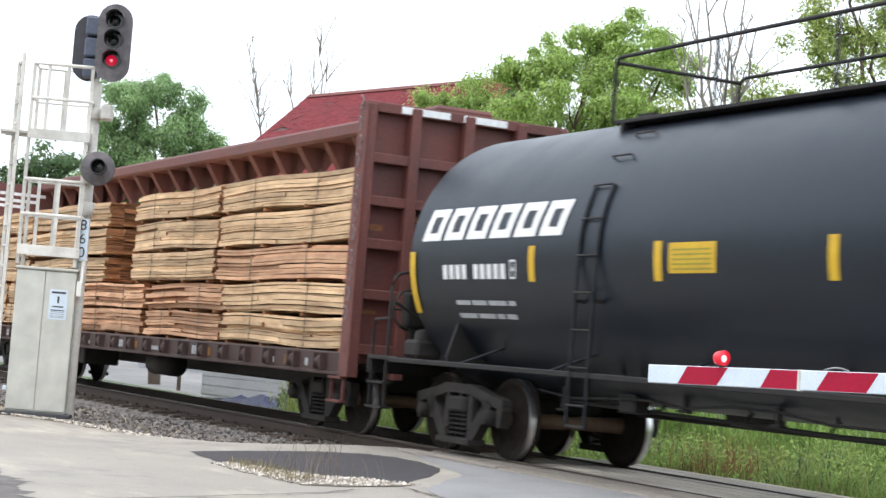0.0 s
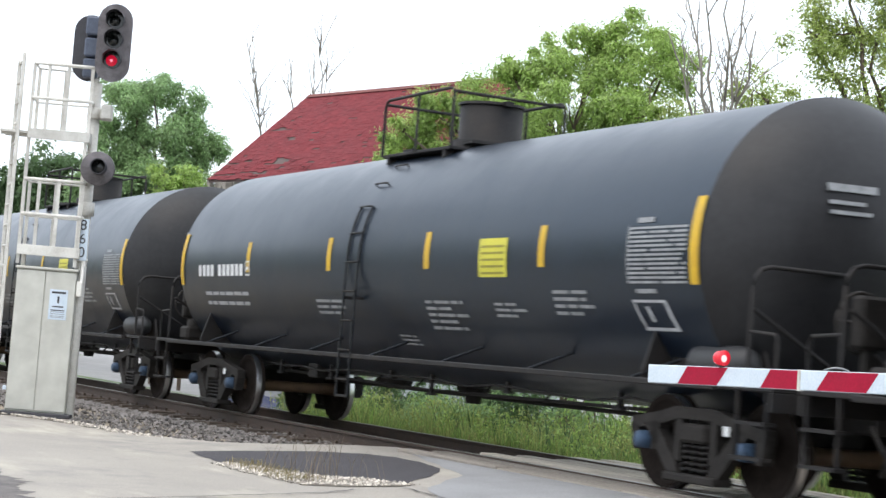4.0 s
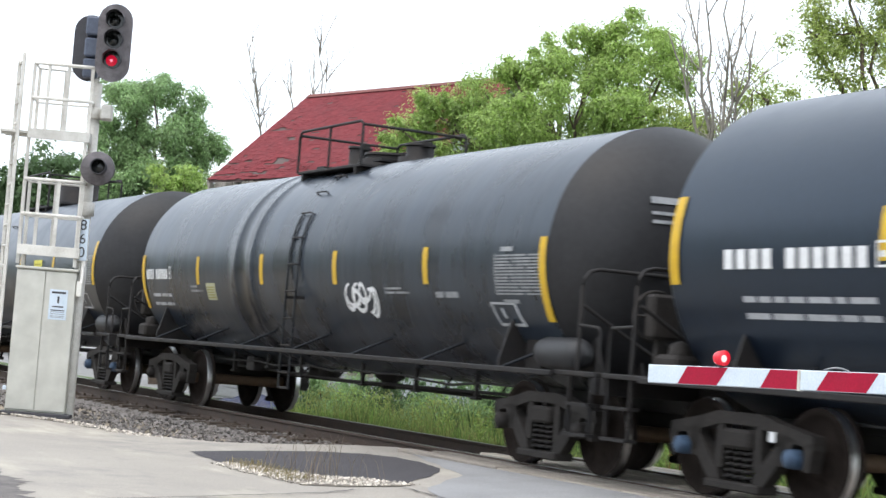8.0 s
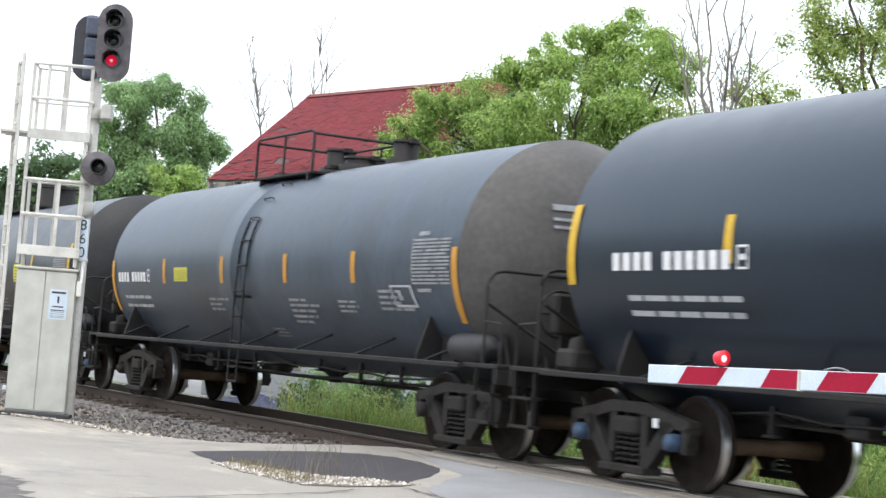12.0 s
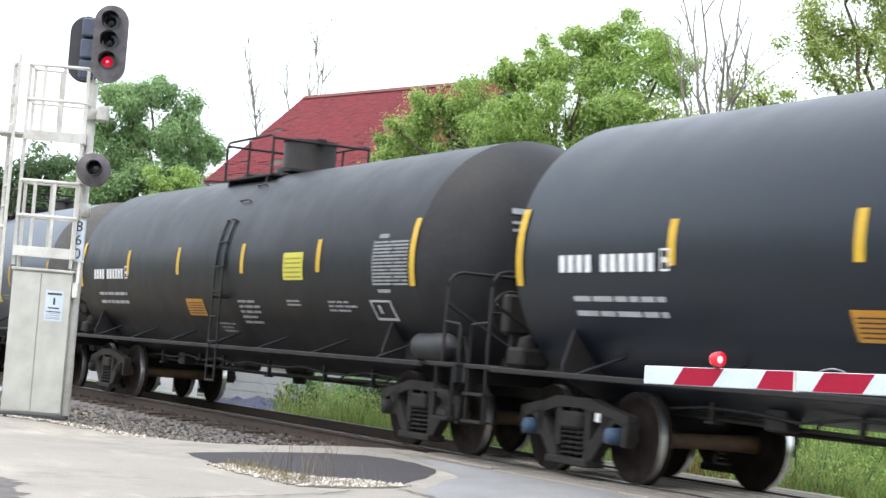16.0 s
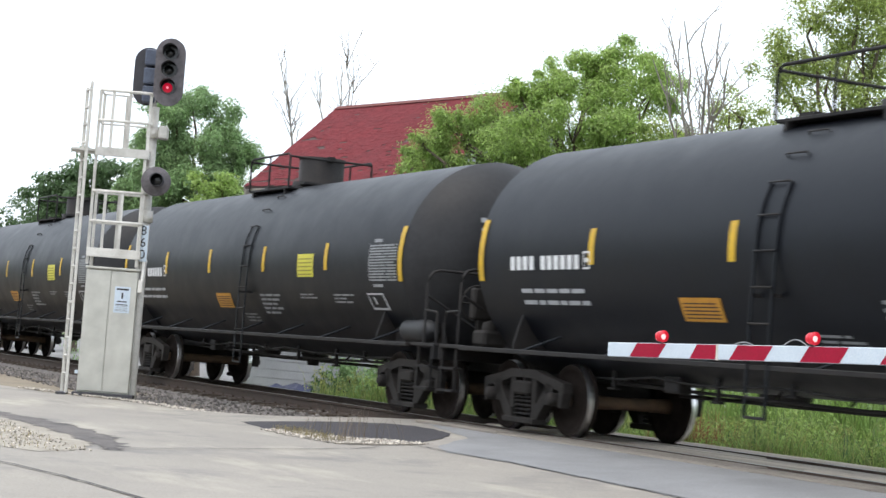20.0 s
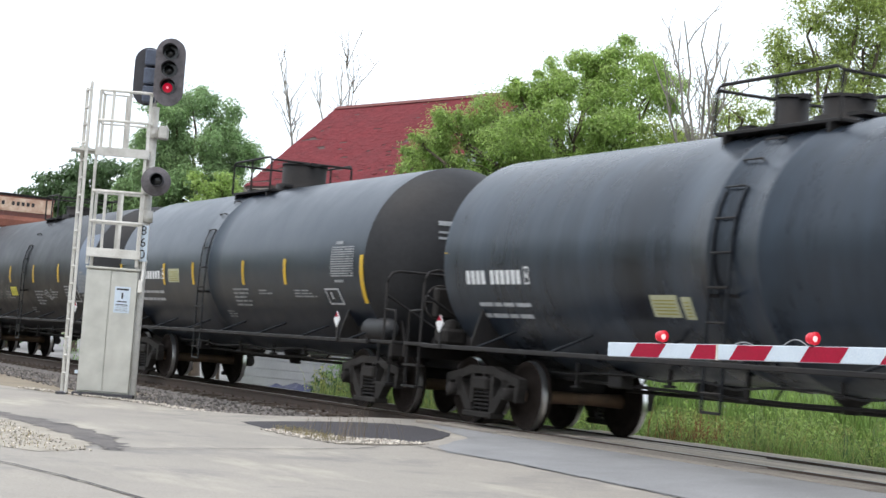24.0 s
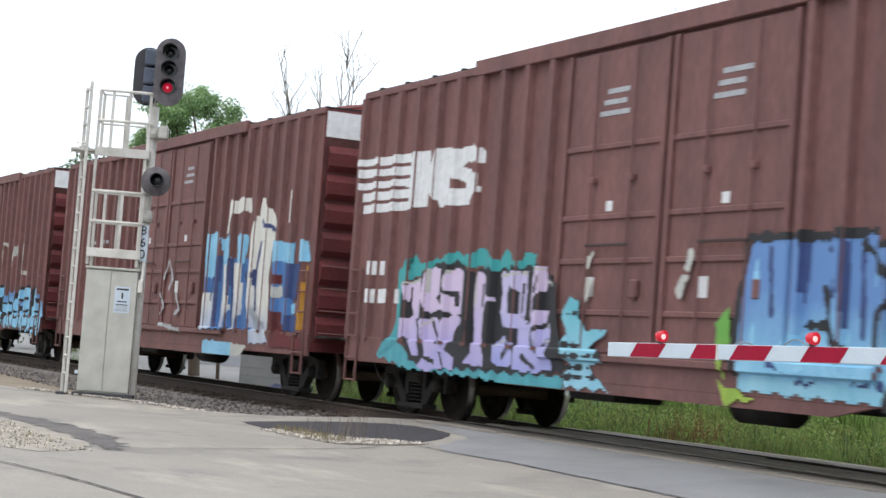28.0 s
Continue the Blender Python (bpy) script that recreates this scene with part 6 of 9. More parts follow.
        sprayed("graffiti_letter", BLUE_FADE, 0.008, "blue and cyan sprayed graffiti letter", [(2.17, 2.32), (4.11, 2.36), (4.22, 2.21), (4.52, 2.24), (4.63, 2.05), (4.71, 1.83), (4.43, 1.75), (4.64, 1.49), (4.60, 1.23), (4.96, 1.05), (4.50, 0.77), (1.99, 0.83), (1.97, 1.45), (2.08, 1.99)], 0.012)
        sprayed("graffiti_letter", BLUE_FADE, 0.008, "blue and cyan sprayed graffiti letter", [(4.86, 2.44), (5.52, 2.25), (6.39, 2.37), (6.69, 0.68), (6.18, 0.65), (5.29, 0.99), (4.93, 1.24), (4.91, 1.60), (4.86, 2.16)], 0.012)
        sprayed("graffiti_letter", BLUE_FADE, 0.008, "blue and cyan sprayed graffiti letter", [(6.83, 2.28), (6.99, 2.34), (7.17, 2.27), (7.27, 1.80), (7.51, 1.24), (7.64, 0.78), (6.80, 0.79), (6.88, 1.22), (6.96, 1.63), (6.78, 1.90)], 0.012)
        sprayed("graffiti_flare", CYAN_FADE, 0.009, "cyan sprayed foot of the letters", [(1.95, 0.91), (3.24, 0.91), (4.49, 0.88), (5.46, 0.89), (6.23, 0.78), (6.79, 0.87), (7.71, 0.96), (7.74, 0.79), (6.74, 0.70), (6.25, 0.65), (4.51, 0.75), (1.94, 0.78)], 0.018)
        draped("graffiti_edging", car, SPRAY_BLACK, depth, 0.013, "", [[(2.04, 2.28), (2.04, 1.99), (1.93, 1.45), (1.91, 0.95)]], 0.045, ragged=0.012)
        draped("graffiti_edging", car, SPRAY_BLACK, depth, 0.013, "", [[(2.09, 2.33), (3.45, 2.34), (4.16, 2.37)]], 0.045, ragged=0.012)
        draped("graffiti_edging", car, SPRAY_BLACK, depth, 0.013, "", [[(4.20, 2.21), (4.51, 2.25)]], 0.045, ragged=0.012)
        draped("graffiti_edging", car, SPRAY_BLACK, depth, 0.013, "", [[(4.88, 2.45), (5.52, 2.25), (6.39, 2.38)]], 0.045, ragged=0.012)
        draped("graffiti_edging", car, SPRAY_BLACK, depth, 0.013, "", [[(6.93, 2.33), (6.79, 1.94), (6.95, 1.68), (6.88, 1.18)]], 0.045, ragged=0.012)
        draped("graffiti_edging", car, SPRAY_BLACK, depth, 0.013, "", [[(7.20, 2.27), (7.23, 1.90), (7.38, 1.60)]], 0.045, ragged=0.012)
        draped("graffiti_edging", car, SPRAY_BLACK, depth, 0.013, "", [[(6.42, 2.35), (6.53, 1.80), (6.58, 1.28)]], 0.045, ragged=0.012)
        draped("graffiti_edging", car, SPRAY_BLACK, depth, 0.013, "", [[(4.88, 2.16), (4.92, 1.61)]], 0.045, ragged=0.012)
        draped("graffiti_edging", car, SPRAY_BLACK, depth, 0.013, "", [[(5.00, 1.27), (5.51, 1.07), (6.02, 0.84), (6.10, 0.67)]], 0.045, ragged=0.012)
        draped("graffiti_stroke", car, SPRAY_BLACK, depth, 0.014, "", [[(3.34, 1.82), (3.47, 1.62)]], 0.045, ragged=0.014)
        draped("graffiti_stroke", car, SPRAY_BLACK, depth, 0.014, "", [[(3.98, 2.25), (4.56, 1.87), (4.31, 1.52), (4.27, 1.18)]], 0.045, ragged=0.014)
        draped("graffiti_stroke", car, SPRAY_BLACK, depth, 0.014, "", [[(4.69, 1.94), (5.02, 1.94)]], 0.045, ragged=0.014)
        draped("graffiti_stroke", car, SPRAY_BLACK, depth, 0.014, "", [[(4.55, 1.43), (4.82, 1.37)]], 0.045, ragged=0.014)
        draped("graffiti_stroke", car, SPRAY_BLACK, depth, 0.014, "", [[(3.05, 1.46), (3.56, 1.47), (3.70, 1.20)]], 0.045, ragged=0.014)
        draped("graffiti_stroke", car, SPRAY_BLACK, depth, 0.014, "", [[(7.15, 2.20), (7.14, 1.90)]], 0.045, ragged=0.014)
        draped("graffiti_stroke", car, NAVY_SPRAY, depth, 0.011, "", [[(2.54, 2.19), (2.60, 1.58)]], 0.035, ragged=0.020)
        draped("graffiti_stroke", car, NAVY_SPRAY, depth, 0.011, "", [[(3.00, 2.26), (3.03, 1.58)]], 0.035, ragged=0.020)
        draped("graffiti_stroke", car, NAVY_SPRAY, depth, 0.011, "", [[(3.69, 2.25), (3.73, 1.48)]], 0.035, ragged=0.020)
        draped("graffiti_stroke", car, NAVY_SPRAY, depth, 0.011, "", [[(3.43, 2.22), (3.60, 1.75)]], 0.035, ragged=0.020)
        draped("graffiti_stroke", car, NAVY_SPRAY, depth, 0.011, "", [[(3.95, 2.13), (3.98, 1.36)]], 0.035, ragged=0.020)
        draped("graffiti_stroke", car, NAVY_SPRAY, depth, 0.011, "", [[(3.05, 0.91), (3.42, 0.96)]], 0.035, ragged=0.020)
        draped("graffiti_stroke", car, NAVY_SPRAY, depth, 0.011, "", [[(2.59, 1.09), (2.85, 0.98)]], 0.035, ragged=0.020)
        draped("graffiti_stroke", car, NAVY_SPRAY, depth, 0.011, "", [[(6.03, 2.11), (6.22, 1.34)]], 0.035, ragged=0.020)
        draped("graffiti_stroke", car, NAVY_SPRAY, depth, 0.011, "", [[(6.27, 2.25), (6.46, 1.21)]], 0.035, ragged=0.020)
        draped("graffiti_stroke", car, NAVY_SPRAY, depth, 0.011, "", [[(6.95, 2.14), (6.99, 1.63)]], 0.035, ragged=0.020)
        draped("graffiti_stroke", car, NAVY_SPRAY, depth, 0.011, "", [[(3.96, 0.94), (4.40, 0.92)]], 0.035, ragged=0.020)
        draped("graffiti_stroke", car, NAVY_SPRAY, depth, 0.011, "", [[(5.30, 0.88), (5.62, 0.82)]], 0.035, ragged=0.020)
        draped("graffiti_stroke", car, NAVY_SPRAY, depth, 0.011, "", [[(6.92, 0.95), (7.20, 0.89)]], 0.035, ragged=0.020)
        draped("graffiti_gleam", car, SPRAY_SKY, depth, 0.012, "", [[(2.28, 1.41), (2.17, 0.92)]], 0.030, ragged=0.020)
        draped("graffiti_gleam", car, SPRAY_SKY, depth, 0.012, "", [[(2.71, 1.24), (3.06, 1.38), (3.38, 1.19), (3.51, 0.92)]], 0.030, ragged=0.020)
        draped("graffiti_gleam", car, SPRAY_SKY, depth, 0.012, "", [[(3.81, 1.40), (3.69, 0.93)]], 0.030, ragged=0.020)
        draped("graffiti_gleam", car, SPRAY_SKY, depth, 0.012, "", [[(4.09, 1.09), (4.53, 1.22)]], 0.030, ragged=0.020)
        draped("graffiti_gleam", car, SPRAY_SKY, depth, 0.012, "", [[(2.56, 0.97), (4.13, 0.95)]], 0.030, ragged=0.020)
        draped("graffiti_gleam", car, SPRAY_SKY, depth, 0.012, "", [[(2.27, 2.27), (2.32, 1.74)]], 0.030, ragged=0.020)
        draped("graffiti_gleam", car, SPRAY_SKY, depth, 0.012, "", [[(4.23, 2.17), (4.23, 1.90)]], 0.030, ragged=0.020)
        draped("graffiti_gleam", car, SPRAY_SKY, depth, 0.012, "", [[(6.29, 1.62), (6.37, 0.86)]], 0.030, ragged=0.020)
        draped("graffiti_gleam", car, SPRAY_SKY, depth, 0.012, "", [[(7.07, 1.56), (7.10, 1.12)]], 0.030, ragged=0.020)
        draped("graffiti_gleam", car, SPRAY_SKY, depth, 0.012, "", [[(7.34, 1.30), (7.46, 0.90)]], 0.030, ragged=0.020)
        draped("graffiti_gleam", car, SPRAY_SKY, depth, 0.012, "", [[(5.44, 1.00), (5.86, 0.76)]], 0.030, ragged=0.020)
        draped("graffiti_gleam", car, SPRAY_SKY, depth, 0.012, "", [[(6.49, 1.00), (6.66, 0.80)]], 0.030, ragged=0.020)
        sprayed("graffiti_edging", SPRAY_BLACK, 0.012, "", [(5.09, 2.16), (5.52, 2.23), (6.01, 2.17), (6.06, 1.92), (5.66, 2.10), (5.20, 2.01)], 0.012)
        sprayed("graffiti_edging", SPRAY_BLACK, 0.012, "", [(5.13, 0.80), (5.11, 0.72), (5.03, 0.66), (4.90, 0.62), (4.75, 0.61), (4.60, 0.64), (4.49, 0.69), (4.45, 0.77), (4.47, 0.85), (4.55, 0.92), (4.69, 0.96), (4.84, 0.96), (4.98, 0.93), (5.09, 0.88)], 0.012)
        sprayed("graffiti_edging", SPRAY_BLACK, 0.012, "", [(4.88, 1.42), (4.87, 1.35), (4.81, 1.30), (4.73, 1.27), (4.62, 1.27), (4.52, 1.29), (4.45, 1.35), (4.42, 1.41), (4.43, 1.48), (4.49, 1.53), (4.57, 1.56), (4.68, 1.56), (4.78, 1.53), (4.85, 1.48)], 0.012)
        sprayed("graffiti_oval", LIME_FADE, 0.015, "lime green sprayed oval", [(6.05, 1.53), (6.05, 1.34), (6.01, 1.16), (5.93, 1.02), (5.81, 0.92), (5.66, 0.89), (5.50, 0.91), (5.35, 1.00), (5.22, 1.13), (5.12, 1.31), (5.06, 1.51), (5.05, 1.72), (5.10, 1.90), (5.19, 2.04), (5.31, 2.14), (5.46, 2.17), (5.62, 2.13), (5.77, 2.04), (5.90, 1.90), (5.99, 1.72)], 0.006)
        sprayed("graffiti_edging", SPRAY_BLACK, 0.018, "", [(5.99, 1.64), (5.98, 1.52), (5.93, 1.42), (5.85, 1.35), (5.75, 1.32), (5.63, 1.35), (5.53, 1.41), (5.45, 1.51), (5.41, 1.63), (5.41, 1.75), (5.46, 1.85), (5.54, 1.92), (5.65, 1.94), (5.77, 1.92), (5.87, 1.85), (5.95, 1.75)], 0.006)
        sprayed("graffiti_edging", SPRAY_BLACK, 0.018, "", [(4.72, 1.77), (5.48, 1.76), (5.50, 1.61), (4.74, 1.61)], 0.006)
        draped("graffiti_gleam", car, SPRAY_LIME, depth, 0.020, "", [[(5.69, 1.87), (5.74, 1.44)]], 0.020, ragged=0.004)
        draped("graffiti_gleam", car, SPRAY_CREAM, depth, 0.020, "", [[(5.10, 1.67), (5.43, 1.67)]], 0.014, ragged=0.004)
        draped("graffiti_gleam", car, SPRAY_CREAM, depth, 0.020, "", [[(4.77, 1.72), (4.97, 1.73)]], 0.014, ragged=0.004)
        sprayed("graffiti_flare", SPRAY_GREEN, 0.013, "green sprayed arrow", [(7.39, 1.68), (7.71, 1.70), (7.82, 1.54), (8.42, 1.45), (8.44, 1.33), (8.05, 1.25), (7.81, 1.18), (7.65, 1.21)], 0.020)
        sprayed("graffiti_flare", SPRAY_GREEN, 0.013, "green sprayed arrow", [(7.91, 0.89), (8.39, 0.98), (8.82, 0.87), (8.83, 0.79), (7.99, 0.77)], 0.020)
        sprayed("graffiti_flare", SPRAY_GREEN, 0.013, "green sprayed arrow", [(1.55, 1.48), (1.79, 1.61), (1.83, 1.24), (1.68, 0.81)], 0.020)
        sprayed("graffiti_flare", SPRAY_GREEN, 0.013, "green sprayed arrow", [(1.57, 0.85), (2.31, 0.70), (1.71, 0.63)], 0.020)
        sprayed("graffiti_flare", SPRAY_ORANGE, 0.016, "orange sprayed spot", [(8.47, 1.29), (8.46, 1.26), (8.41, 1.22), (8.33, 1.21), (8.25, 1.20), (8.17, 1.22), (8.11, 1.24), (8.08, 1.28), (8.10, 1.32), (8.15, 1.35), (8.23, 1.37), (8.31, 1.37), (8.39, 1.35), (8.45, 1.33)], 0.010)
        sprayed("stencil_frame", WHITE_PAINT, 0.007, "white framed stencil", [(7.98, 1.79), (8.48, 1.78), (8.47, 1.73), (7.99, 1.74)], 0.000)
        sprayed("stencil_frame", WHITE_PAINT, 0.007, "white framed stencil", [(8.01, 1.57), (8.50, 1.57), (8.50, 1.55), (8.01, 1.54)], 0.000)
        sprayed("stencil_frame", WHITE_PAINT, 0.007, "white framed stencil", [(7.99, 1.74), (8.06, 1.74), (8.07, 1.46), (8.00, 1.48)], 0.000)
        sprayed("stencil_frame", WHITE_PAINT, 0.007, "white framed stencil", [(8.40, 1.74), (8.49, 1.74), (8.50, 1.46), (8.42, 1.47)], 0.000)
        sprayed("stencil_frame", WHITE_PAINT, 0.007, "white framed stencil", [(8.00, 1.51), (8.49, 1.49), (8.50, 1.46), (8.00, 1.47)], 0.000)
        sprayed("small_stencil", DATA_PAINT, 0.006, "", [(7.24, 2.24), (7.43, 2.24), (7.43, 2.19), (7.25, 2.20)], 0.000)
        sprayed("small_stencil", DATA_PAINT, 0.006, "", [(7.25, 2.16), (7.44, 2.15), (7.45, 2.11), (7.26, 2.11)], 0.000)
        sprayed("small_stencil", DATA_PAINT, 0.006, "", [(7.27, 2.07), (7.45, 2.07), (7.46, 2.02), (7.27, 2.02)], 0.000)
        sprayed("small_stencil", DATA_PAINT, 0.006, "", [(7.28, 1.99), (7.46, 1.99), (7.47, 1.94), (7.28, 1.94)], 0.000)
        sprayed("small_stencil", DATA_PAINT, 0.006, "", [(7.29, 1.91), (7.47, 1.91), (7.48, 1.86), (7.29, 1.86)], 0.000)
        sprayed("small_stencil", DATA_PAINT, 0.006, "", [(7.55, 2.24), (7.68, 2.24), (7.69, 2.19), (7.56, 2.19)], 0.000)
        sprayed("small_stencil", DATA_PAINT, 0.006, "", [(7.56, 2.15), (7.69, 2.15), (7.70, 2.10), (7.57, 2.11)], 0.000)
        sprayed("small_stencil", DATA_PAINT, 0.006, "", [(7.57, 2.07), (7.70, 2.07), (7.71, 2.02), (7.58, 2.02)], 0.000)
        sprayed("small_stencil", DATA_PAINT, 0.006, "", [(7.59, 1.99), (7.71, 1.99), (7.72, 1.94), (7.59, 1.94)], 0.000)
        sprayed("small_stencil", DATA_PAINT, 0.006, "", [(7.60, 1.91), (7.72, 1.91), (7.73, 1.86), (7.60, 1.86)], 0.000)
        sprayed("small_stencil", DATA_PAINT, 0.006, "", [(7.92, 2.23), (8.18, 2.23), (8.19, 2.18), (7.93, 2.19)], 0.000)
        sprayed("small_stencil", DATA_PAINT, 0.006, "", [(7.93, 2.15), (8.19, 2.14), (8.20, 2.10), (7.94, 2.10)], 0.000)
        sprayed("small_stencil", DATA_PAINT, 0.006, "", [(7.94, 2.06), (8.20, 2.06), (8.21, 2.02), (7.95, 2.02)], 0.000)
        sprayed("small_stencil", DATA_PAINT, 0.006, "", [(7.95, 1.98), (8.21, 1.98), (8.22, 1.94), (7.96, 1.94)], 0.000)
        sprayed("small_stencil", DATA_PAINT, 0.006, "", [(7.96, 1.91), (8.22, 1.91), (8.23, 1.86), (7.97, 1.86)], 0.000)
        sprayed("small_stencil", DATA_PAINT, 0.006, "", [(8.34, 2.23), (8.54, 2.22), (8.55, 2.18), (8.35, 2.18)], 0.000)
        sprayed("small_stencil", DATA_PAINT, 0.006, "", [(8.35, 2.14), (8.55, 2.14), (8.56, 2.10), (8.36, 2.10)], 0.000)
        sprayed("small_stencil", DATA_PAINT, 0.006, "", [(8.36, 2.06), (8.56, 2.06), (8.57, 2.01), (8.37, 2.02)], 0.000)
        sprayed("small_stencil", DATA_PAINT, 0.006, "", [(8.37, 1.98), (8.57, 1.98), (8.58, 1.94), (8.38, 1.94)], 0.000)
        sprayed("small_stencil", DATA_PAINT, 0.006, "", [(8.38, 1.91), (8.58, 1.91), (8.59, 1.86), (8.39, 1.86)], 0.000)
        for x, z in ((-1.45, 1.75), (-1.4, 2.1), (0.75, 1.8), (0.85, 2.05)):
            draped("scraped_paint", car, SPRAY_CREAM, depth, 0.004, "", [[(x, z), (x + 0.08, z + 0.12)]], 0.06, ragged=0.02)
    elif kind == "b":
        sprayed("graffiti_letter", SPRAY_SKY, 0.008, "light blue sprayed graffiti bar", [(2.93, 2.84), (3.59, 2.85), (3.69, 2.36), (3.48, 1.99), (3.14, 1.99)], 0.020)
        sprayed("graffiti_letter", SPRAY_SKY, 0.008, "light blue sprayed graffiti bar", [(3.75, 2.73), (4.37, 2.78), (4.49, 2.23), (3.91, 2.24)], 0.020)
        sprayed("graffiti_letter", SPRAY_SKY, 0.008, "light blue sprayed graffiti bar", [(4.57, 2.75), (4.91, 2.86), (5.26, 2.69), (5.15, 2.25), (4.69, 2.25)], 0.020)
        sprayed("graffiti_ground", SPRAY_BLUE, 0.007, "blue sprayed graffiti ground", [(3.11, 2.08), (3.69, 2.36), (5.47, 2.33), (5.92, 1.11), (3.11, 1.05)], 0.020)
        sprayed("graffiti_ground", SPRAY_BLUE, 0.007, "blue sprayed graffiti ground", [(6.57, 2.58), (7.72, 2.56), (7.87, 1.15), (6.85, 1.43)], 0.020)
        sprayed("graffiti_letter", CREAM_FADE, 0.011, "cream sprayed graffiti letter", [(3.95, 2.81), (4.02, 3.41), (5.26, 3.43), (5.33, 3.16), (4.46, 3.17), (4.26, 2.81)], 0.015)
        sprayed("graffiti_letter", CREAM_FADE, 0.011, "cream sprayed graffiti letter", [(5.64, 2.77), (5.89, 3.40), (6.16, 3.41), (6.57, 3.09), (6.85, 2.74), (6.63, 2.58), (6.50, 2.06), (6.60, 1.12), (6.07, 1.07), (5.72, 1.37), (5.42, 1.98), (5.58, 2.47)], 0.015)
        sprayed("graffiti_letter", CREAM_FADE, 0.011, "cream sprayed graffiti letter", [(7.32, 3.44), (7.63, 3.44), (7.64, 2.91), (7.39, 2.92)], 0.015)
        sprayed("graffiti_letter", CREAM_FADE, 0.011, "cream sprayed graffiti letter", [(2.93, 1.70), (3.47, 1.75), (3.72, 1.43), (3.58, 1.06), (3.03, 1.05)], 0.015)
        sprayed("graffiti_letter", CREAM_FADE, 0.011, "cream sprayed graffiti letter", [(3.95, 2.26), (4.34, 2.23), (4.47, 1.44), (4.35, 1.08), (3.88, 1.11), (4.02, 1.71)], 0.015)
        sprayed("graffiti_letter", CREAM_FADE, 0.011, "cream sprayed graffiti letter", [(4.55, 2.26), (5.13, 2.27), (5.13, 1.45), (5.02, 1.05), (4.64, 1.08), (4.65, 1.62)], 0.015)
        sprayed("graffiti_letter", CREAM_FADE, 0.011, "cream sprayed graffiti letter", [(5.70, 1.46), (6.09, 1.55), (6.86, 0.88), (5.85, 0.85)], 0.015)
        sprayed("graffiti_block", SPRAY_SKY, 0.013, "sprayed graffiti block", [(6.62, 2.62), (7.78, 2.57), (7.73, 2.24), (6.64, 2.28)], 0.010)
        sprayed("graffiti_block", SPRAY_SKY, 0.013, "sprayed graffiti block", [(8.02, 2.59), (8.37, 2.62), (8.57, 2.26), (8.10, 2.24)], 0.010)
        sprayed("graffiti_block", SPRAY_SKY, 0.013, "sprayed graffiti block", [(7.77, 1.56), (8.19, 1.59), (8.18, 1.40), (7.81, 1.40)], 0.010)
        sprayed("graffiti_block", SPRAY_SKY, 0.013, "sprayed graffiti block", [(3.16, 0.86), (4.86, 0.84), (4.86, 0.57), (3.17, 0.56)], 0.010)
        sprayed("graffiti_block", NAVY_SPRAY, 0.014, "", [(7.61, 2.22), (8.29, 2.22), (8.24, 1.63), (7.63, 1.64)], 0.008)
        sprayed("graffiti_block", NAVY_SPRAY, 0.014, "", [(7.70, 1.36), (8.31, 1.37), (8.31, 1.08), (7.70, 1.11)], 0.008)
        sprayed("graffiti_block", SPRAY_CREAM, 0.015, "", [(6.75, 1.85), (7.26, 1.85), (7.31, 1.66), (6.79, 1.66)], 0.010)
        sprayed("graffiti_block", SPRAY_CREAM, 0.015, "", [(4.86, 0.84), (5.80, 0.80), (5.22, 0.56), (4.86, 0.57)], 0.010)
        sprayed("graffiti_block", END_RED, 0.015, "", [(6.90, 2.04), (7.22, 2.04), (7.25, 1.89), (6.91, 1.89)], 0.010)
        sprayed("graffiti_block", END_RED, 0.015, "", [(6.85, 1.43), (7.31, 1.41), (7.78, 1.03), (8.51, 1.01), (8.55, 0.83), (6.94, 0.82)], 0.010)
        draped("graffiti_stroke", car, NAVY_SPRAY, depth, 0.014, "", [[(3.77, 2.36), (3.79, 1.43), (3.71, 1.15)]], 0.050, ragged=0.015)
        draped("graffiti_stroke", car, NAVY_SPRAY, depth, 0.014, "", [[(4.44, 2.30), (4.62, 1.17)]], 0.050, ragged=0.015)
        draped("graffiti_stroke", car, NAVY_SPRAY, depth, 0.014, "", [[(5.26, 2.07), (5.56, 1.45)]], 0.050, ragged=0.015)
        draped("graffiti_stroke", car, NAVY_SPRAY, depth, 0.014, "", [[(5.96, 2.59), (5.82, 2.07), (5.90, 1.46)]], 0.050, ragged=0.015)
        draped("graffiti_stroke", car, NAVY_SPRAY, depth, 0.014, "", [[(6.00, 2.98), (6.71, 2.81)]], 0.050, ragged=0.015)
        draped("graffiti_stroke", car, NAVY_SPRAY, depth, 0.014, "", [[(3.33, 1.99), (3.27, 1.61)]], 0.050, ragged=0.015)
        draped("graffiti_stroke", car, SPRAY_ORANGE, depth, 0.013, "", [[(8.44, 2.14), (8.38, 1.16)]], 0.050, ragged=0.008)
        draped("graffiti_tag", car, DATA_PAINT, depth, 0.006, "pale scrawled tag on the door", [[(0.4, 2.0), (0.7, 2.35), (1.0, 2.0), (0.8, 1.8)], [(0.2, 1.7), (0.5, 1.45), (0.3, 1.3)], [(1.3, 1.7), (1.6, 1.4), (1.3, 1.3)], [(0.3, 1.1), (1.7, 1.0)]], 0.035, ragged=0.01)
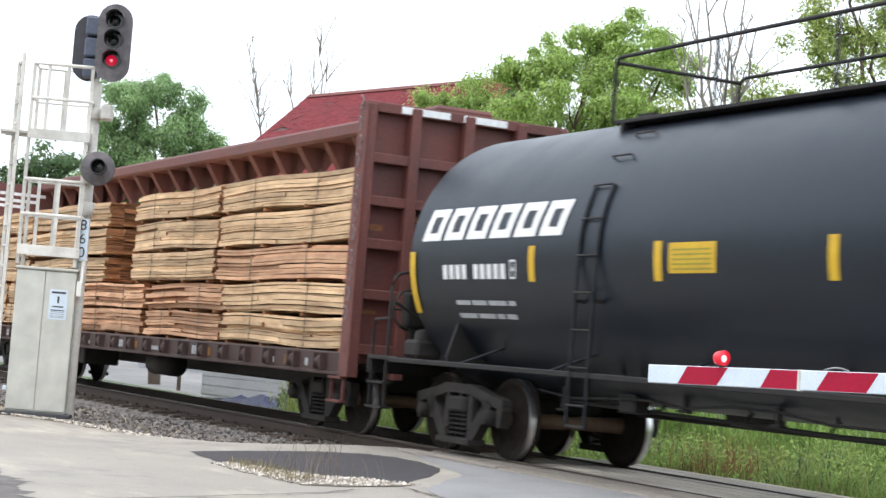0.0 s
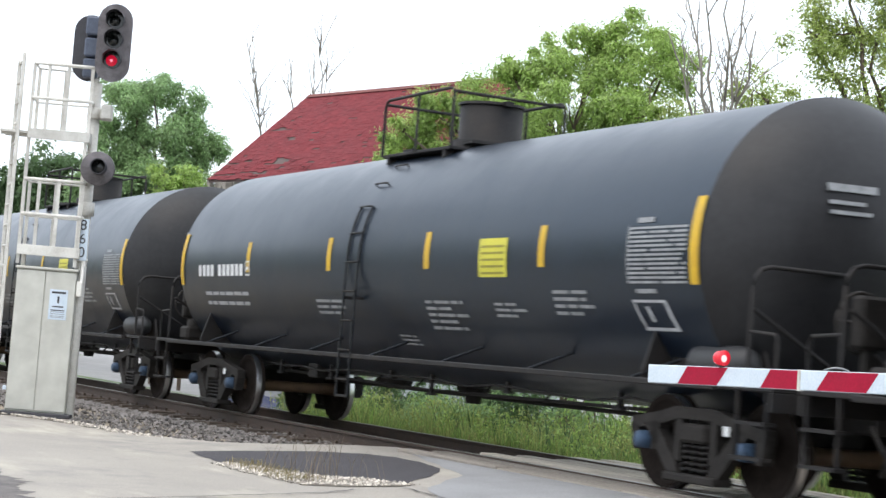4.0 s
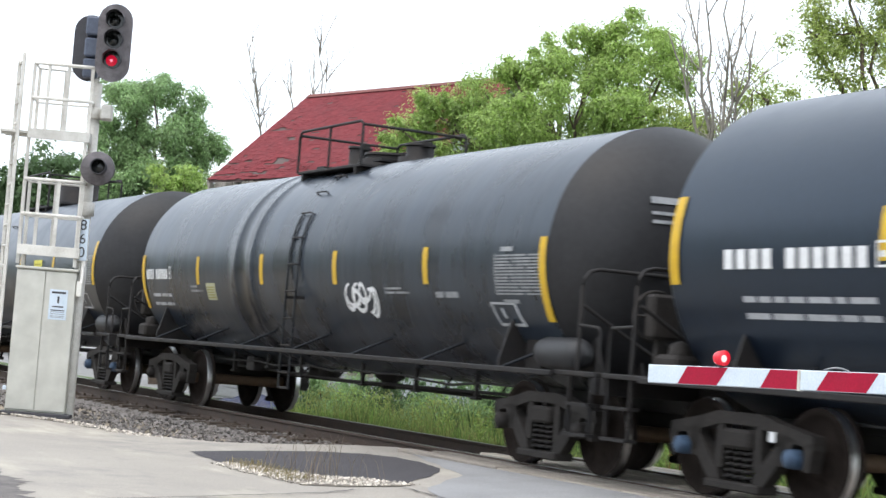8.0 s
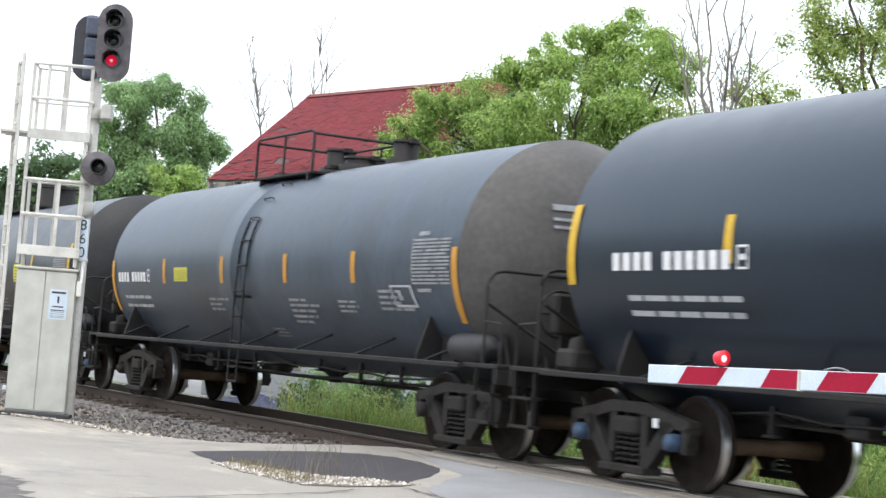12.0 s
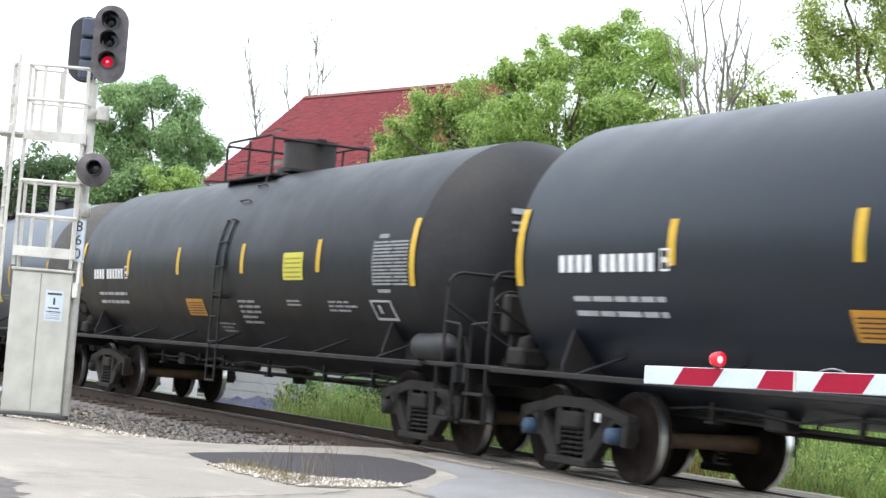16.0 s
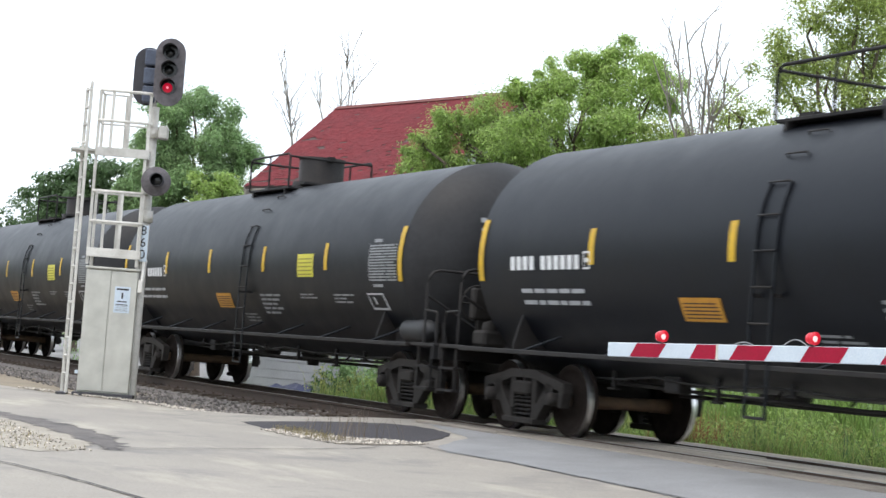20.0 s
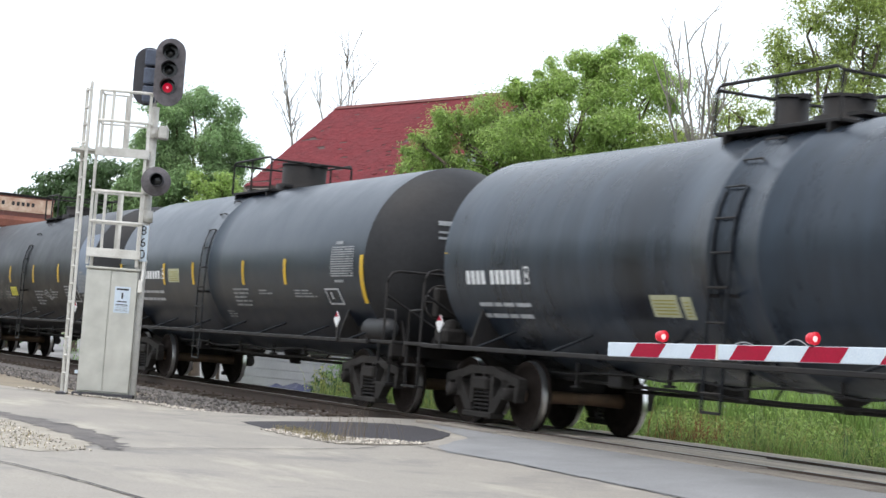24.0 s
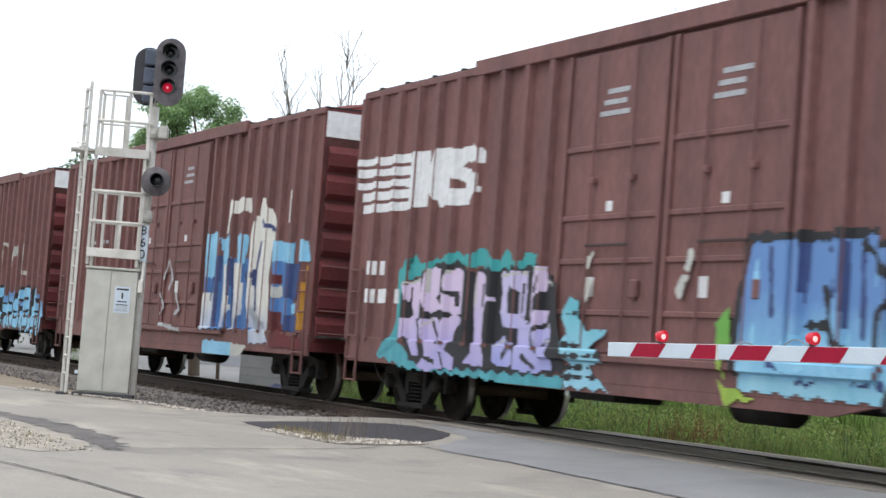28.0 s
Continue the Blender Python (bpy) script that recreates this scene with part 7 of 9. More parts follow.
        for x in (-6.0, -5.1):
            for z in (1.6, 1.8, 2.0, 2.6, 2.8):
                draped("side_stencil", car, DATA_PAINT, depth, 0.006, "", polys=[[(x, z), (x + 0.45, z), (x + 0.45, z + 0.07), (x, z + 0.07)]])
    else:
        draped("graffiti_ground", car, BLUE_FADE, depth, 0.008, "blue sprayed graffiti ground", [[(2.4, 1.1), (5.0, 1.3), (8.3, 1.1)]], 0.42, ragged=0.06)
        letters(2.3, 8.4, 0.85, 1.75, SPRAY_SKY, (2, 5, 0, 4, 1, 3), 0.11, seed)
        for st in ([(3.3, 2.3), (3.2, 2.8), (3.7, 3.0), (4.0, 2.9)], [(4.8, 2.2), (5.1, 2.9), (5.4, 2.2)], [(6.2, 2.9), (6.2, 2.2), (6.7, 2.2)]):
            draped("graffiti_tag", car, SPRAY_CREAM, depth, 0.012, "cream sprayed tag", [st], 0.05, ragged=0.008)
        for x in (-6.0, -5.1):
            for z in (1.6, 1.8, 2.0, 2.6, 2.8):
                draped("side_stencil", car, DATA_PAINT, depth, 0.006, "", polys=[[(x, z), (x + 0.45, z), (x + 0.45, z + 0.07), (x, z + 0.07)]])
    return car


for c, h, sd, rf, kd, lb in ((-384.3, 9.3, 3, 4.86, "a", "oxide-brown boxcar with white emblem bars and bright graffiti"), (-404.1, 8.75, 5, 4.80, "b", "brown ribbed boxcar with tall cream and blue graffiti"), (-423.4, 8.7, 8, 4.85, "c", "brown ribbed boxcar with low blue graffiti"), (-442.7, 8.7, 9, 4.80, "b", "brown ribbed boxcar with pale graffiti"), (-462.0, 8.7, 11, 4.85, "c", "brown ribbed boxcar with blue graffiti along its foot")):
    CARS.append((c, boxcar(c, h, sd, rf, kd, lb)))


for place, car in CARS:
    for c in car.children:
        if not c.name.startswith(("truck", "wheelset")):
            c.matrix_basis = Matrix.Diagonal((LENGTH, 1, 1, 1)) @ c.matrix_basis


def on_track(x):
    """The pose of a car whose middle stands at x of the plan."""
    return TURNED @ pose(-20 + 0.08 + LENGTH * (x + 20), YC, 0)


def motions():
    """All cars roll along the rails at one speed; their wheelsets turn as they pass."""
    for place, car in CARS:
        walk(car, [(t, on_track(place + SPEED * t)) for t in (0.0, 7.0, 14.0, 21.0, 28.0)])
    step = 1 / FPS                                  # some 50 degrees of turn
    for w, place, x in WHEELSETS:
        t0 = max(0.0, (-80.0 - place - x) / SPEED)
        t1 = min(28.0, (3.0 - place - x) / SPEED)
        if t1 <= t0:
            walk(w, [(0.0, pose(x, 0, WHEEL_R)), (28.0, pose(x, 0, WHEEL_R))])
            continue
        rows, n = [], max(1, int((t1 - t0) / step))
        if t0 > 0.1:
            rows.append((0.0, pose(x, 0, WHEEL_R)))
        for i in range(n + 1):
            t = t0 + (t1 - t0) * i / n
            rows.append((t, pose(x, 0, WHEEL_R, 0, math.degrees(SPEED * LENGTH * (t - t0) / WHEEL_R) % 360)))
        if t1 < 27.9:
            rows.append((28.0, rows[-1][1]))
        walk(w, rows)


# ---- ground, road and track ----
def fall(y):
    """Height of the road and verge on the near side."""
    return -0.04 if y > 9.8 else (-0.22 if y < 7 else -0.22 + (y - 7) / 2.8 * 0.18)


def sheet(name, ys, left, right, height, mat, lift=0.0, thick=0.0):
    s, rows = Shape(), []
    for y in ys:
        a, b = left(y), right(y)
        n = 24
        rows.append([(a + (b - a) * (i / n) ** 1.0, y, height(y) + lift) for i in range(n + 1)])
    verts = [p for r in rows for p in r]
    k = len(rows[0])
    s.add(verts, [(j * k + i, j * k + i + 1, (j + 1) * k + i + 1, (j + 1) * k + i) for j in range(len(rows) - 1) for i in range(k - 1)], True)
    return tagged(part(name, s, mat), kind="structure")


GY = [-600, -60, -10, 0, 4, 7, 9.8, 10.0, 12.8, 13.4, 15, 20, 40, 120, 900]
GZ = [-0.28, -0.28, -0.28, -0.28, -0.28, -0.27, -0.30, -0.34, -0.34, -0.40, -0.45, -0.35, -0.3, -0.3, -0.3]
ground = sheet("ground", GY, lambda y: -900, lambda y: 500, lambda y: float(np.interp(y, GY, GZ)), SOIL)
tagged(ground, "dry soil and thin grass reaching the horizon")
MY = [12.9, 14, 16, 20, 30, 60, 200]
meadow = sheet("meadow", MY, lambda y: -300, lambda y: 200, lambda y: float(np.interp(y, GY, GZ)), MEADOW, 0.012)
tagged(meadow, "green meadow ground beyond the track")

YARD = material("gravel_yard", (0.27, 0.265, 0.26), (0.17, 0.165, 0.16), scale=0.8, rough=0.95, bump=0.2, bump_scale=30)
yard = sheet("gravel_yard", [13.0, 13.6, 15, 20, 30, 60], lambda y: -200, lambda y: -38.5 - max(0, y - 15) * 0.3, lambda y: float(np.interp(y, GY, GZ)), YARD, 0.024)
tagged(yard, "grey gravel yard before the barn")
EDGE_Y = [-40, 2.0, 5.0, 6.0, 6.9, 7.3, 8.0, 8.6, 9.4, 9.85, 10.4]
EDGE_X = [-60, -50, -34, -29, -27.1, -24.6, -23.3, -22.9, -22.6, -22.2, -16.0]
RY = [-40, -10, -2, 0, 1, 2, 3, 4, 4.5, 5, 5.5, 6, 6.5, 6.9, 7.1, 7.3, 7.6, 8.0, 8.3, 8.6, 9.0, 9.4, 9.85, 10.1, 10.4]
road = sheet("road", RY, lambda y: float(np.interp(y, EDGE_Y, EDGE_X)), lambda y: 40, fall, CONCRETE)
tagged(road, "pale worn road surface with cracks leading over the crossing")


def flat_patch(name, outline, mat, lift, label, rough=0.02):
    s = Shape()
    jr, fine = random.Random(len(outline)), []
    for (xa, ya), (xb, yb) in zip(outline, outline[1:] + outline[:1]):
        m = max(1, int(math.hypot(xb - xa, yb - ya) / 0.10))
        fine += [(xa + (xb - xa) * q / m + 0.6 * rough * math.sin(q * 0.9 + xa) + jr.gauss(0, rough * 0.25), ya + (yb - ya) * q / m + 0.8 * rough * math.sin(q * 0.7 + 2 * xa) + jr.gauss(0, rough * 0.25)) for q in range(m)]
    outline = fine
    c = (sum(p[0] for p in outline) / len(outline), sum(p[1] for p in outline) / len(outline))
    n = len(outline)
    rings = []
    for f in (1.0, 0.66, 0.33):
        rings.append([(c[0] + (x - c[0]) * f, c[1] + (y - c[1]) * f, fall(c[1] + (y - c[1]) * f) + lift) for x, y in outline])
    verts = [p for r in rings for p in r] + [(*c, fall(c[1]) + lift)]
    faces = [(r * n + i, r * n + (i + 1) % n, (r + 1) * n + (i + 1) % n, (r + 1) * n + i) for r in range(2) for i in range(n)] + [(2 * n + i, 2 * n + (i + 1) % n, 3 * n) for i in range(n)]
    s.add(verts, faces)
    return tagged(part(name, s, mat), label, kind="structure")


WORN_PATCH = material("worn_asphalt", (0.19, 0.17, 0.155), (0.055, 0.05, 0.05), scale=3.2, rough=0.9, bump=0.3, bump_scale=60)
PATCH_LINE = [(-21.97, 7.17), (-21.98, 7.54), (-21.88, 8.05), (-21.69, 8.61), (-21.28, 9.01), (-20.77, 9.21), (-20.02, 9.22), (-19.23, 9.06), (-18.67, 8.70), (-17.93, 8.09), (-18.0, 7.85), (-18.35, 7.62), (-18.8, 7.36), (-19.5, 7.12), (-20.3, 7.02)]
flat_patch("asphalt_patch", PATCH_LINE, PATCH, 0.006, "dark fresh asphalt patch in the pale road")
flat_patch("verge_patch", [(-20.5, 7.08), (-19.52, 7.28), (-18.77, 7.53), (-18.4, 7.88), (-17.88, 8.12), (-17.70, 7.9), (-17.78, 7.4), (-18.05, 7.08), (-18.7, 7.0), (-19.5, 6.93), (-20.4, 6.97)], material("gritty_soil", (0.30, 0.265, 0.21), (0.08, 0.072, 0.065), scale=3.5, rough=0.95, bump=0.4, bump_scale=40, mix=0.6), 0.008, "strip of dry soil and gravel in the asphalt")


def ribbon(name, top, foot, mat, lift, label, rough):
    """A flat strip between two lines given by a few places, with uneven edges."""
    xs = np.arange(top[0][0], top[-1][0], 0.06)
    jr, verts = random.Random(name), []
    for x in xs:
        hi = float(np.interp(x, [p[0] for p in top], [p[1] for p in top])) + jr.gauss(0, rough) + rough * math.sin(x * 6.1)
        lo = float(np.interp(x, [p[0] for p in foot], [p[1] for p in foot])) + jr.gauss(0, rough) + rough * math.sin(x * 4.3 + 1)
        verts += [(x, max(lo, hi - 9), fall(lo) + lift), (x, max(hi, lo + 0.005), fall(hi) + lift)]
    n = len(xs)
    return tagged(part(name, Shape().add(verts, [(2 * q, 2 * q + 2, 2 * q + 3, 2 * q + 1) for q in range(n - 1)]), mat), label, kind="structure")


ribbon("kerb_patch", [(-21.5, 3.75), (-20.2, 4.08), (-19.0, 4.22), (-17.3, 4.22), (-15.9, 4.0), (-15.2, 3.72)], [(-21.5, 3.45), (-18.9, 3.66), (-17.4, 3.72), (-15.8, 3.66), (-15.2, 3.70)], WORN_PATCH, 0.003, "worn dark asphalt edge strip beside the road", 0.045)
ribbon("sandy_verge", [(-21.5, 3.45), (-18.9, 3.66), (-17.4, 3.72), (-15.8, 3.66), (-14.9, 3.25), (-14.6, 2.9)], [(-21.5, 2.3), (-18.0, 2.3), (-15.5, 2.5), (-14.6, 2.85)], material("sandy_soil", (0.41, 0.375, 0.315), (0.25, 0.222, 0.18), scale=2.4, rough=0.95, bump=0.3, bump_scale=30), 0.0045, "sandy verge with dry grass beside the road", 0.03)
flat_patch("road_patch", [(-22.0, 9.75), (-20.5, 9.42), (-18.6, 9.0), (-17.5, 8.1), (-16.7, 7.84), (-15.3, 7.92), (-14.0, 7.9), (-11.0, 7.8), (-2, 7.6), (4, 7.5), (4, 10.36), (-8, 10.0), (-16, 9.8)], material("grey_asphalt", (0.275, 0.275, 0.280), (0.19, 0.19, 0.192), scale=1.0, rough=0.9, bump=0.15, bump_scale=60), 0.005, "smoother grey asphalt before the rails")


def crack(pts, w):
    s = Shape()
    rnd = random.Random(len(pts) * 7)
    fine = []
    for (xa, ya), (xb, yb) in zip(pts, pts[1:]):
        for i in range(8):
            f = i / 8
            fine.append((xa + (xb - xa) * f + rnd.uniform(-0.03, 0.03), ya + (yb - ya) * f + rnd.uniform(-0.012, 0.012)))
    for (xa, ya), (xb, yb) in zip(fine, fine[1:]):
        d = Vector((xb - xa, yb - ya)).normalized()
        n = Vector((-d.y, d.x)) * w * rnd.uniform(0.5, 1.0)
        s.add([(xa + n.x, ya + n.y, fall(ya) + 0.011), (xb + n.x, yb + n.y, fall(yb) + 0.011), (xb - n.x, yb - n.y, fall(yb) + 0.011), (xa - n.x, ya - n.y, fall(ya) + 0.011)], [(0, 1, 2, 3)])
    part("crack", s, PATCH, road)


crack([(-17.6, 7.9), (-16.73, 7.86), (-15.33, 7.94), (-14.02, 7.91), (-12.0, 7.84), (-6, 7.7)], 0.014)
crack([(-15.3, 3.6), (-16.18, 5.12), (-17.0, 6.5), (-17.6, 7.5)], 0.018)
crack([(-13.6, 2.0), (-13.19, 2.27), (-12.14, 2.5), (-11.0, 2.65), (-9, 2.9)], 0.02)

# track: rails, ties, ballast bed, crossing planks
track = tagged(thing("railway_track", "single railway track on grey ballast with rusty rails", "railway track", at=TURNED), kind="structure")
for y in (RAIL_NEAR, RAIL_FAR):
    prof = [(-0.07, -0.18), (0.07, -0.18), (0.07, -0.165), (0.012, -0.145), (0.010, -0.045), (0.036, -0.035), (0.036, -0.008), (0.028, -0.003), (-0.028, -0.003), (-0.036, -0.008), (-0.036, -0.035), (-0.010, -0.045), (-0.012, -0.145), (-0.07, -0.165)]
    r = part("rail", Shape().prism([(y + a, b) for a, b in prof], 0, -520, 420), RAIL, track)
    part("running_surface", Shape().box(-520, 420, y - 0.026, y + 0.026, -0.0035, 0.0), RAIL_HEAD, r, "polished rail head")
s = Shape()
s.prism([(8.9, -0.34), (9.9, -0.20), (12.4, -0.20), (13.6, -0.42)], 0, -520, -22.0)
s.prism([(9.9, -0.34), (9.9, -0.21), (12.4, -0.21), (13.6, -0.42)], 0, -22.0, 420)
part("ballast_bed", s, BALLAST, track)
tie_mesh = Shape().box(-0.115, 0.115, -1.30, 1.30, -0.10, 0.10, 0.012).mesh("tie", TIE)
for i in range(150):
    x = -104 + i * 0.55
    part("tie", tie_mesh, None, track, at=pose(x, YC, -0.27 + 0.012 * math.sin(i * 2.3), 0, 0, math.sin(i * 5.1) * 0.8))
plate = Shape().box(-0.09, 0.09, -0.17, 0.17, -0.01, 0.01, 0.004).box(-0.06, -0.03, 0.09, 0.12, 0.01, 0.05).box(0.03, 0.06, -0.12, -0.09, 0.01, 0.05).mesh("tie_plate", RAIL)
for i in range(60, 150):
    for y in (RAIL_NEAR, RAIL_FAR):
        part("tie_plate", plate, None, track, at=pose(-104 + i * 0.55, y, -0.185))
PLANK = material("crossing_plank", (0.60, 0.54, 0.46), (0.42, 0.37, 0.31), scale=2.2, rough=0.9, bump=0.2, bump_scale=40, vary=0.22, stretch=(0.3, 4, 4))
crossing = tagged(thing("level_crossing_deck", "weathered timber planks laid between and beside the rails", "crossing deck", at=TURNED), kind="structure")
EDGE_PLANK = material("tarred_edge_plank", (0.275, 0.245, 0.210), (0.165, 0.145, 0.125), scale=2.2, rough=0.9, bump=0.2, bump_scale=40, vary=0.15, stretch=(0.3, 4, 4))
plank_mesh = Shape().box(-1.2, 1.2, -0.115, 0.115, -0.09, 0.0, 0.012).mesh("plank", PLANK)
edge_mesh = Shape().box(-1.2, 1.2, -0.115, 0.115, -0.09, 0.0, 0.012).mesh("plank", EDGE_PLANK)
for k, y in enumerate((9.74, 9.97, 10.19, 10.60, 10.85, 11.10, 11.35, 11.60, 12.06, 12.31, 12.56)):
    for i in range(12):
        part("plank", edge_mesh if k < 3 else plank_mesh, None, crossing, at=pose(-20.4 + i * 2.42 + (k % 2) * 0.5, y, -0.012 - 0.005 * ((i * 7 + k * 3) % 4)))

# loose ballast stones and gravel
rnd = random.Random(11)


def stones(name, n, place, size, mat, label):
    s = Shape()
    for _ in range(n):
        x, y, z = place()
        r = size * rnd.uniform(0.5, 1.4)
        a, b = rnd.uniform(0, 6.28), rnd.uniform(0.5, 0.9)
        v = []
        for k in range(5):
            t = a + k * 1.2566
            q = r * rnd.uniform(0.7, 1.15)
            v.append((x + q * math.cos(t), y + q * math.sin(t), z + rnd.uniform(-0.2, 0.25) * r))
        v += [(x + rnd.uniform(-0.2, 0.2) * r, y + rnd.uniform(-0.2, 0.2) * r, z + r * b), (x, y, z - r * 0.6)]
        s.add(v, [(i, (i + 1) % 5, 5) for i in range(5)] + [((i + 1) % 5, i, 6) for i in range(5)])
    me = bpy.data.meshes.new(name)
    me.from_pydata(s.v, [], s.f)
    me.materials.append(mat)
    return tagged(new(name, me), label, kind="stuff")


def bed_place():
    while True:
        x, y = -22.0 - 40 * rnd.random() ** 1.5, rnd.uniform(7.0, 10.2)
        if x < float(np.interp(y, EDGE_Y, EDGE_X)) - 0.05 + rnd.uniform(-0.5, 0.25) and y > 6.9 - (x + 27) * 0.02:
            return x, y, float(np.interp(y, [7, 8.9, 9.9, 10.2], [-0.25, -0.27, -0.19, -0.19])) + 0.005


def inner_place():
    return -20 - 60 * rnd.random() ** 1.4, rnd.uniform(10.2, 13.0), -0.19


stones("ballast_stones", 7000, bed_place, 0.034, BALLAST, "grey crushed stone beside the track")
stones("ballast_stones", 2500, inner_place, 0.034, BALLAST, "grey crushed stone between the rails").matrix_basis = TURNED
PALE_GRAVEL = material("pale_gravel", (0.60, 0.555, 0.49), (0.25, 0.215, 0.175), scale=10, rough=0.95, island=0.6)


def verge_place():
    x = rnd.uniform(-20.4, -17.75)
    lo, hi = float(np.interp(x, [-20.4, -19.5, -18.7, -18.05, -17.75], [6.96, 6.92, 6.98, 7.06, 7.6])), float(np.interp(x, [-20.5, -19.52, -18.77, -18.4, -17.75], [7.1, 7.3, 7.55, 7.9, 8.12]))
    y = lo + (hi - lo) * rnd.random() ** 0.8 + rnd.gauss(0, 0.03)
    return x, y, fall(y) + 0.012


stones("verge_gravel", 1700, verge_place, 0.018, PALE_GRAVEL, "pale gravel in the soil strip")


def kerb_place():
    x = rnd.uniform(-19.5, -14.8)
    return x, 3.15 + rnd.uniform(-0.5, 0.33), fall(3) + 0.012


stones("kerb_gravel", 380, kerb_place, 0.014, PALE_GRAVEL, "fine pale gravel on the sandy verge")


def edge_place():
    t = rnd.random()
    x = -30 + t * 6.0
    return x, float(np.interp(x, EDGE_X[2:], EDGE_Y[2:])) + rnd.uniform(-0.12, 0.25), -0.20


stones("edge_gravel", 700, edge_place, 0.02, PALE_GRAVEL, "pale fine gravel along the road edge")


# ---- the signal ----
def signal():
    sg = thing("railway_signal", "tall galvanised railway signal mast with red light, ladder and cage platforms", "railway signal", at=pose(-28.22, 6.77, -0.22, 0, 0, 70))
    G = 0.22
    # mast and fittings
    m = part("mast", Shape().lathe([(0.0, 0.075), (4.95, 0.070), (4.95, 0.0)], (0.46, 0.25, 0), axis=2, seg=18), ALU, sg)
    for z, h, r in ((4.42, 0.16, 0.12), (2.98, 0.20, 0.11), (3.9, 0.03, 0.085), (2.3, 0.04, 0.085)):
        part("mast_collar", Shape().lathe([(z, 0.07), (z, r), (z + h, r), (z + h, 0.07)], (0.46, 0.25, 0), axis=2, seg=18), ALU, m)
    part("junction_box", Shape().box(0.56, 0.72, 0.0, 0.26, 4.40, 4.62, 0.02), ALU, m)
    # three-lens head, its plate and hoods
    zc = 5.29 + G

    def plate_outline(w, h, n=12):
        pts = []
        for k in range(n + 1):
            a = math.pi * k / n
            pts.append((w * math.cos(a), h - w + w * math.sin(a)))
        for k in range(n + 1):
            a = math.pi + math.pi * k / n
            pts.append((w * math.cos(a), -h + w + w * math.sin(a)))
        return pts
    xh = 0.68
    head = part("signal_head", Shape().prism([(xh + a, zc + b) for a, b in plate_outline(0.25, 0.575)], 1, -0.16, -0.13), SIGNAL_RUSTY, sg, "weathered dark three-lens head")
    part("lamp_case", Shape().box(xh - 0.12, xh + 0.12, -0.13, 0.14, zc - 0.40, zc + 0.42, 0.03), SIGNAL_BLACK, head)
    for i, dz in enumerate((0.34, 0.05, -0.25)):
        s = Shape()
        pts = []
        for k in range(19):
            a = math.radians(-35 + 250 * k / 18)
            pts.append((math.cos(a), math.sin(a)))
        for (c0, s0), (c1, s1) in zip(pts, pts[1:]):
            s.add([(xh + 0.132 * c0, -0.16, zc + dz + 0.132 * s0), (xh + 0.132 * c1, -0.16, zc + dz + 0.132 * s1), (xh + 0.132 * c1, -0.42 + 0.10 * (s1 < 0.2), zc + dz - 0.02 + 0.132 * s1), (xh + 0.132 * c0, -0.42 + 0.10 * (s0 < 0.2), zc + dz - 0.02 + 0.132 * s0)], [(0, 1, 2, 3)])
        part("hood", s, SIGNAL_BLACK, head)
        part("lens_well", Shape().lathe([(-0.163, 0.0), (-0.163, 0.131)], (xh, 0, zc + dz), axis=1, seg=20), LENS_DARK, head)
        lens = part("lens", Shape().lathe([(-0.195, 0.0), (-0.190, 0.042), (-0.166, 0.082)], (xh - 0.012, 0, zc + dz - 0.016), axis=1, seg=20), LENS_RED if i == 2 else LENS_DARK, head, "lit red lens" if i == 2 else "dark unlit lens")
        if i == 2:
            part("lens_core", Shape().lathe([(-0.200, 0.0), (-0.196, 0.022)], (xh - 0.012, 0, zc + dz - 0.016), axis=1, seg=12), LENS_CORE, lens)
    # head for the other direction, seen from behind
    xb = 0.28
    back = part("rear_signal_head", Shape().prism([(xb + a, zc - 0.02 + b) for a, b in plate_outline(0.25, 0.50)], 1, 0.42, 0.45), SIGNAL_BLACK, sg, "back of a black signal head")
    for dz in (0.27, -0.05, -0.36):
        part("lamp_case", Shape().box(xb - 0.06, xb + 0.16, 0.16, 0.42, zc + dz - 0.13, zc + dz + 0.15, 0.025), material("signal_blue_grey", (0.09, 0.11, 0.16), (0.05, 0.06, 0.09), scale=4, rough=0.5) if "signal_blue_grey" not in bpy.data.materials else bpy.data.materials["signal_blue_grey"], back)
    # single lower lamp
    zl = 3.44 + G
    low = part("lower_lamp", Shape().lathe([(-0.12, 0.0), (-0.12, 0.235), (-0.09, 0.25), (-0.07, 0.25), (-0.07, 0.0)], (0.60, 0, zl), axis=1, seg=28), SIGNAL_RUSTY, sg, "round rusty signal plate")
    part("hood", Shape().lathe([(-0.12, 0.12), (-0.30, 0.115), (-0.30, 0.105), (-0.12, 0.11)], (0.62, 0, zl + 0.02), axis=1, seg=20), SIGNAL_BLACK, low)
    part("lens", Shape().lathe([(-0.14, 0.0), (-0.13, 0.07), (-0.121, 0.11)], (0.62, 0, zl + 0.02), axis=1, seg=20), LENS_DARK, low)
    part("lamp_case", Shape().box(0.48, 0.72, -0.07, 0.15, zl - 0.15, zl + 0.15, 0.03), SIGNAL_BLACK, low)
    # number board
    nb = part("number_board", Shape().box(0.375, 0.535, 0.08, 0.10, 2.09 + G, 2.70 + G, 0.008), GATE_WHITE, sg, "white board with the digits 860")
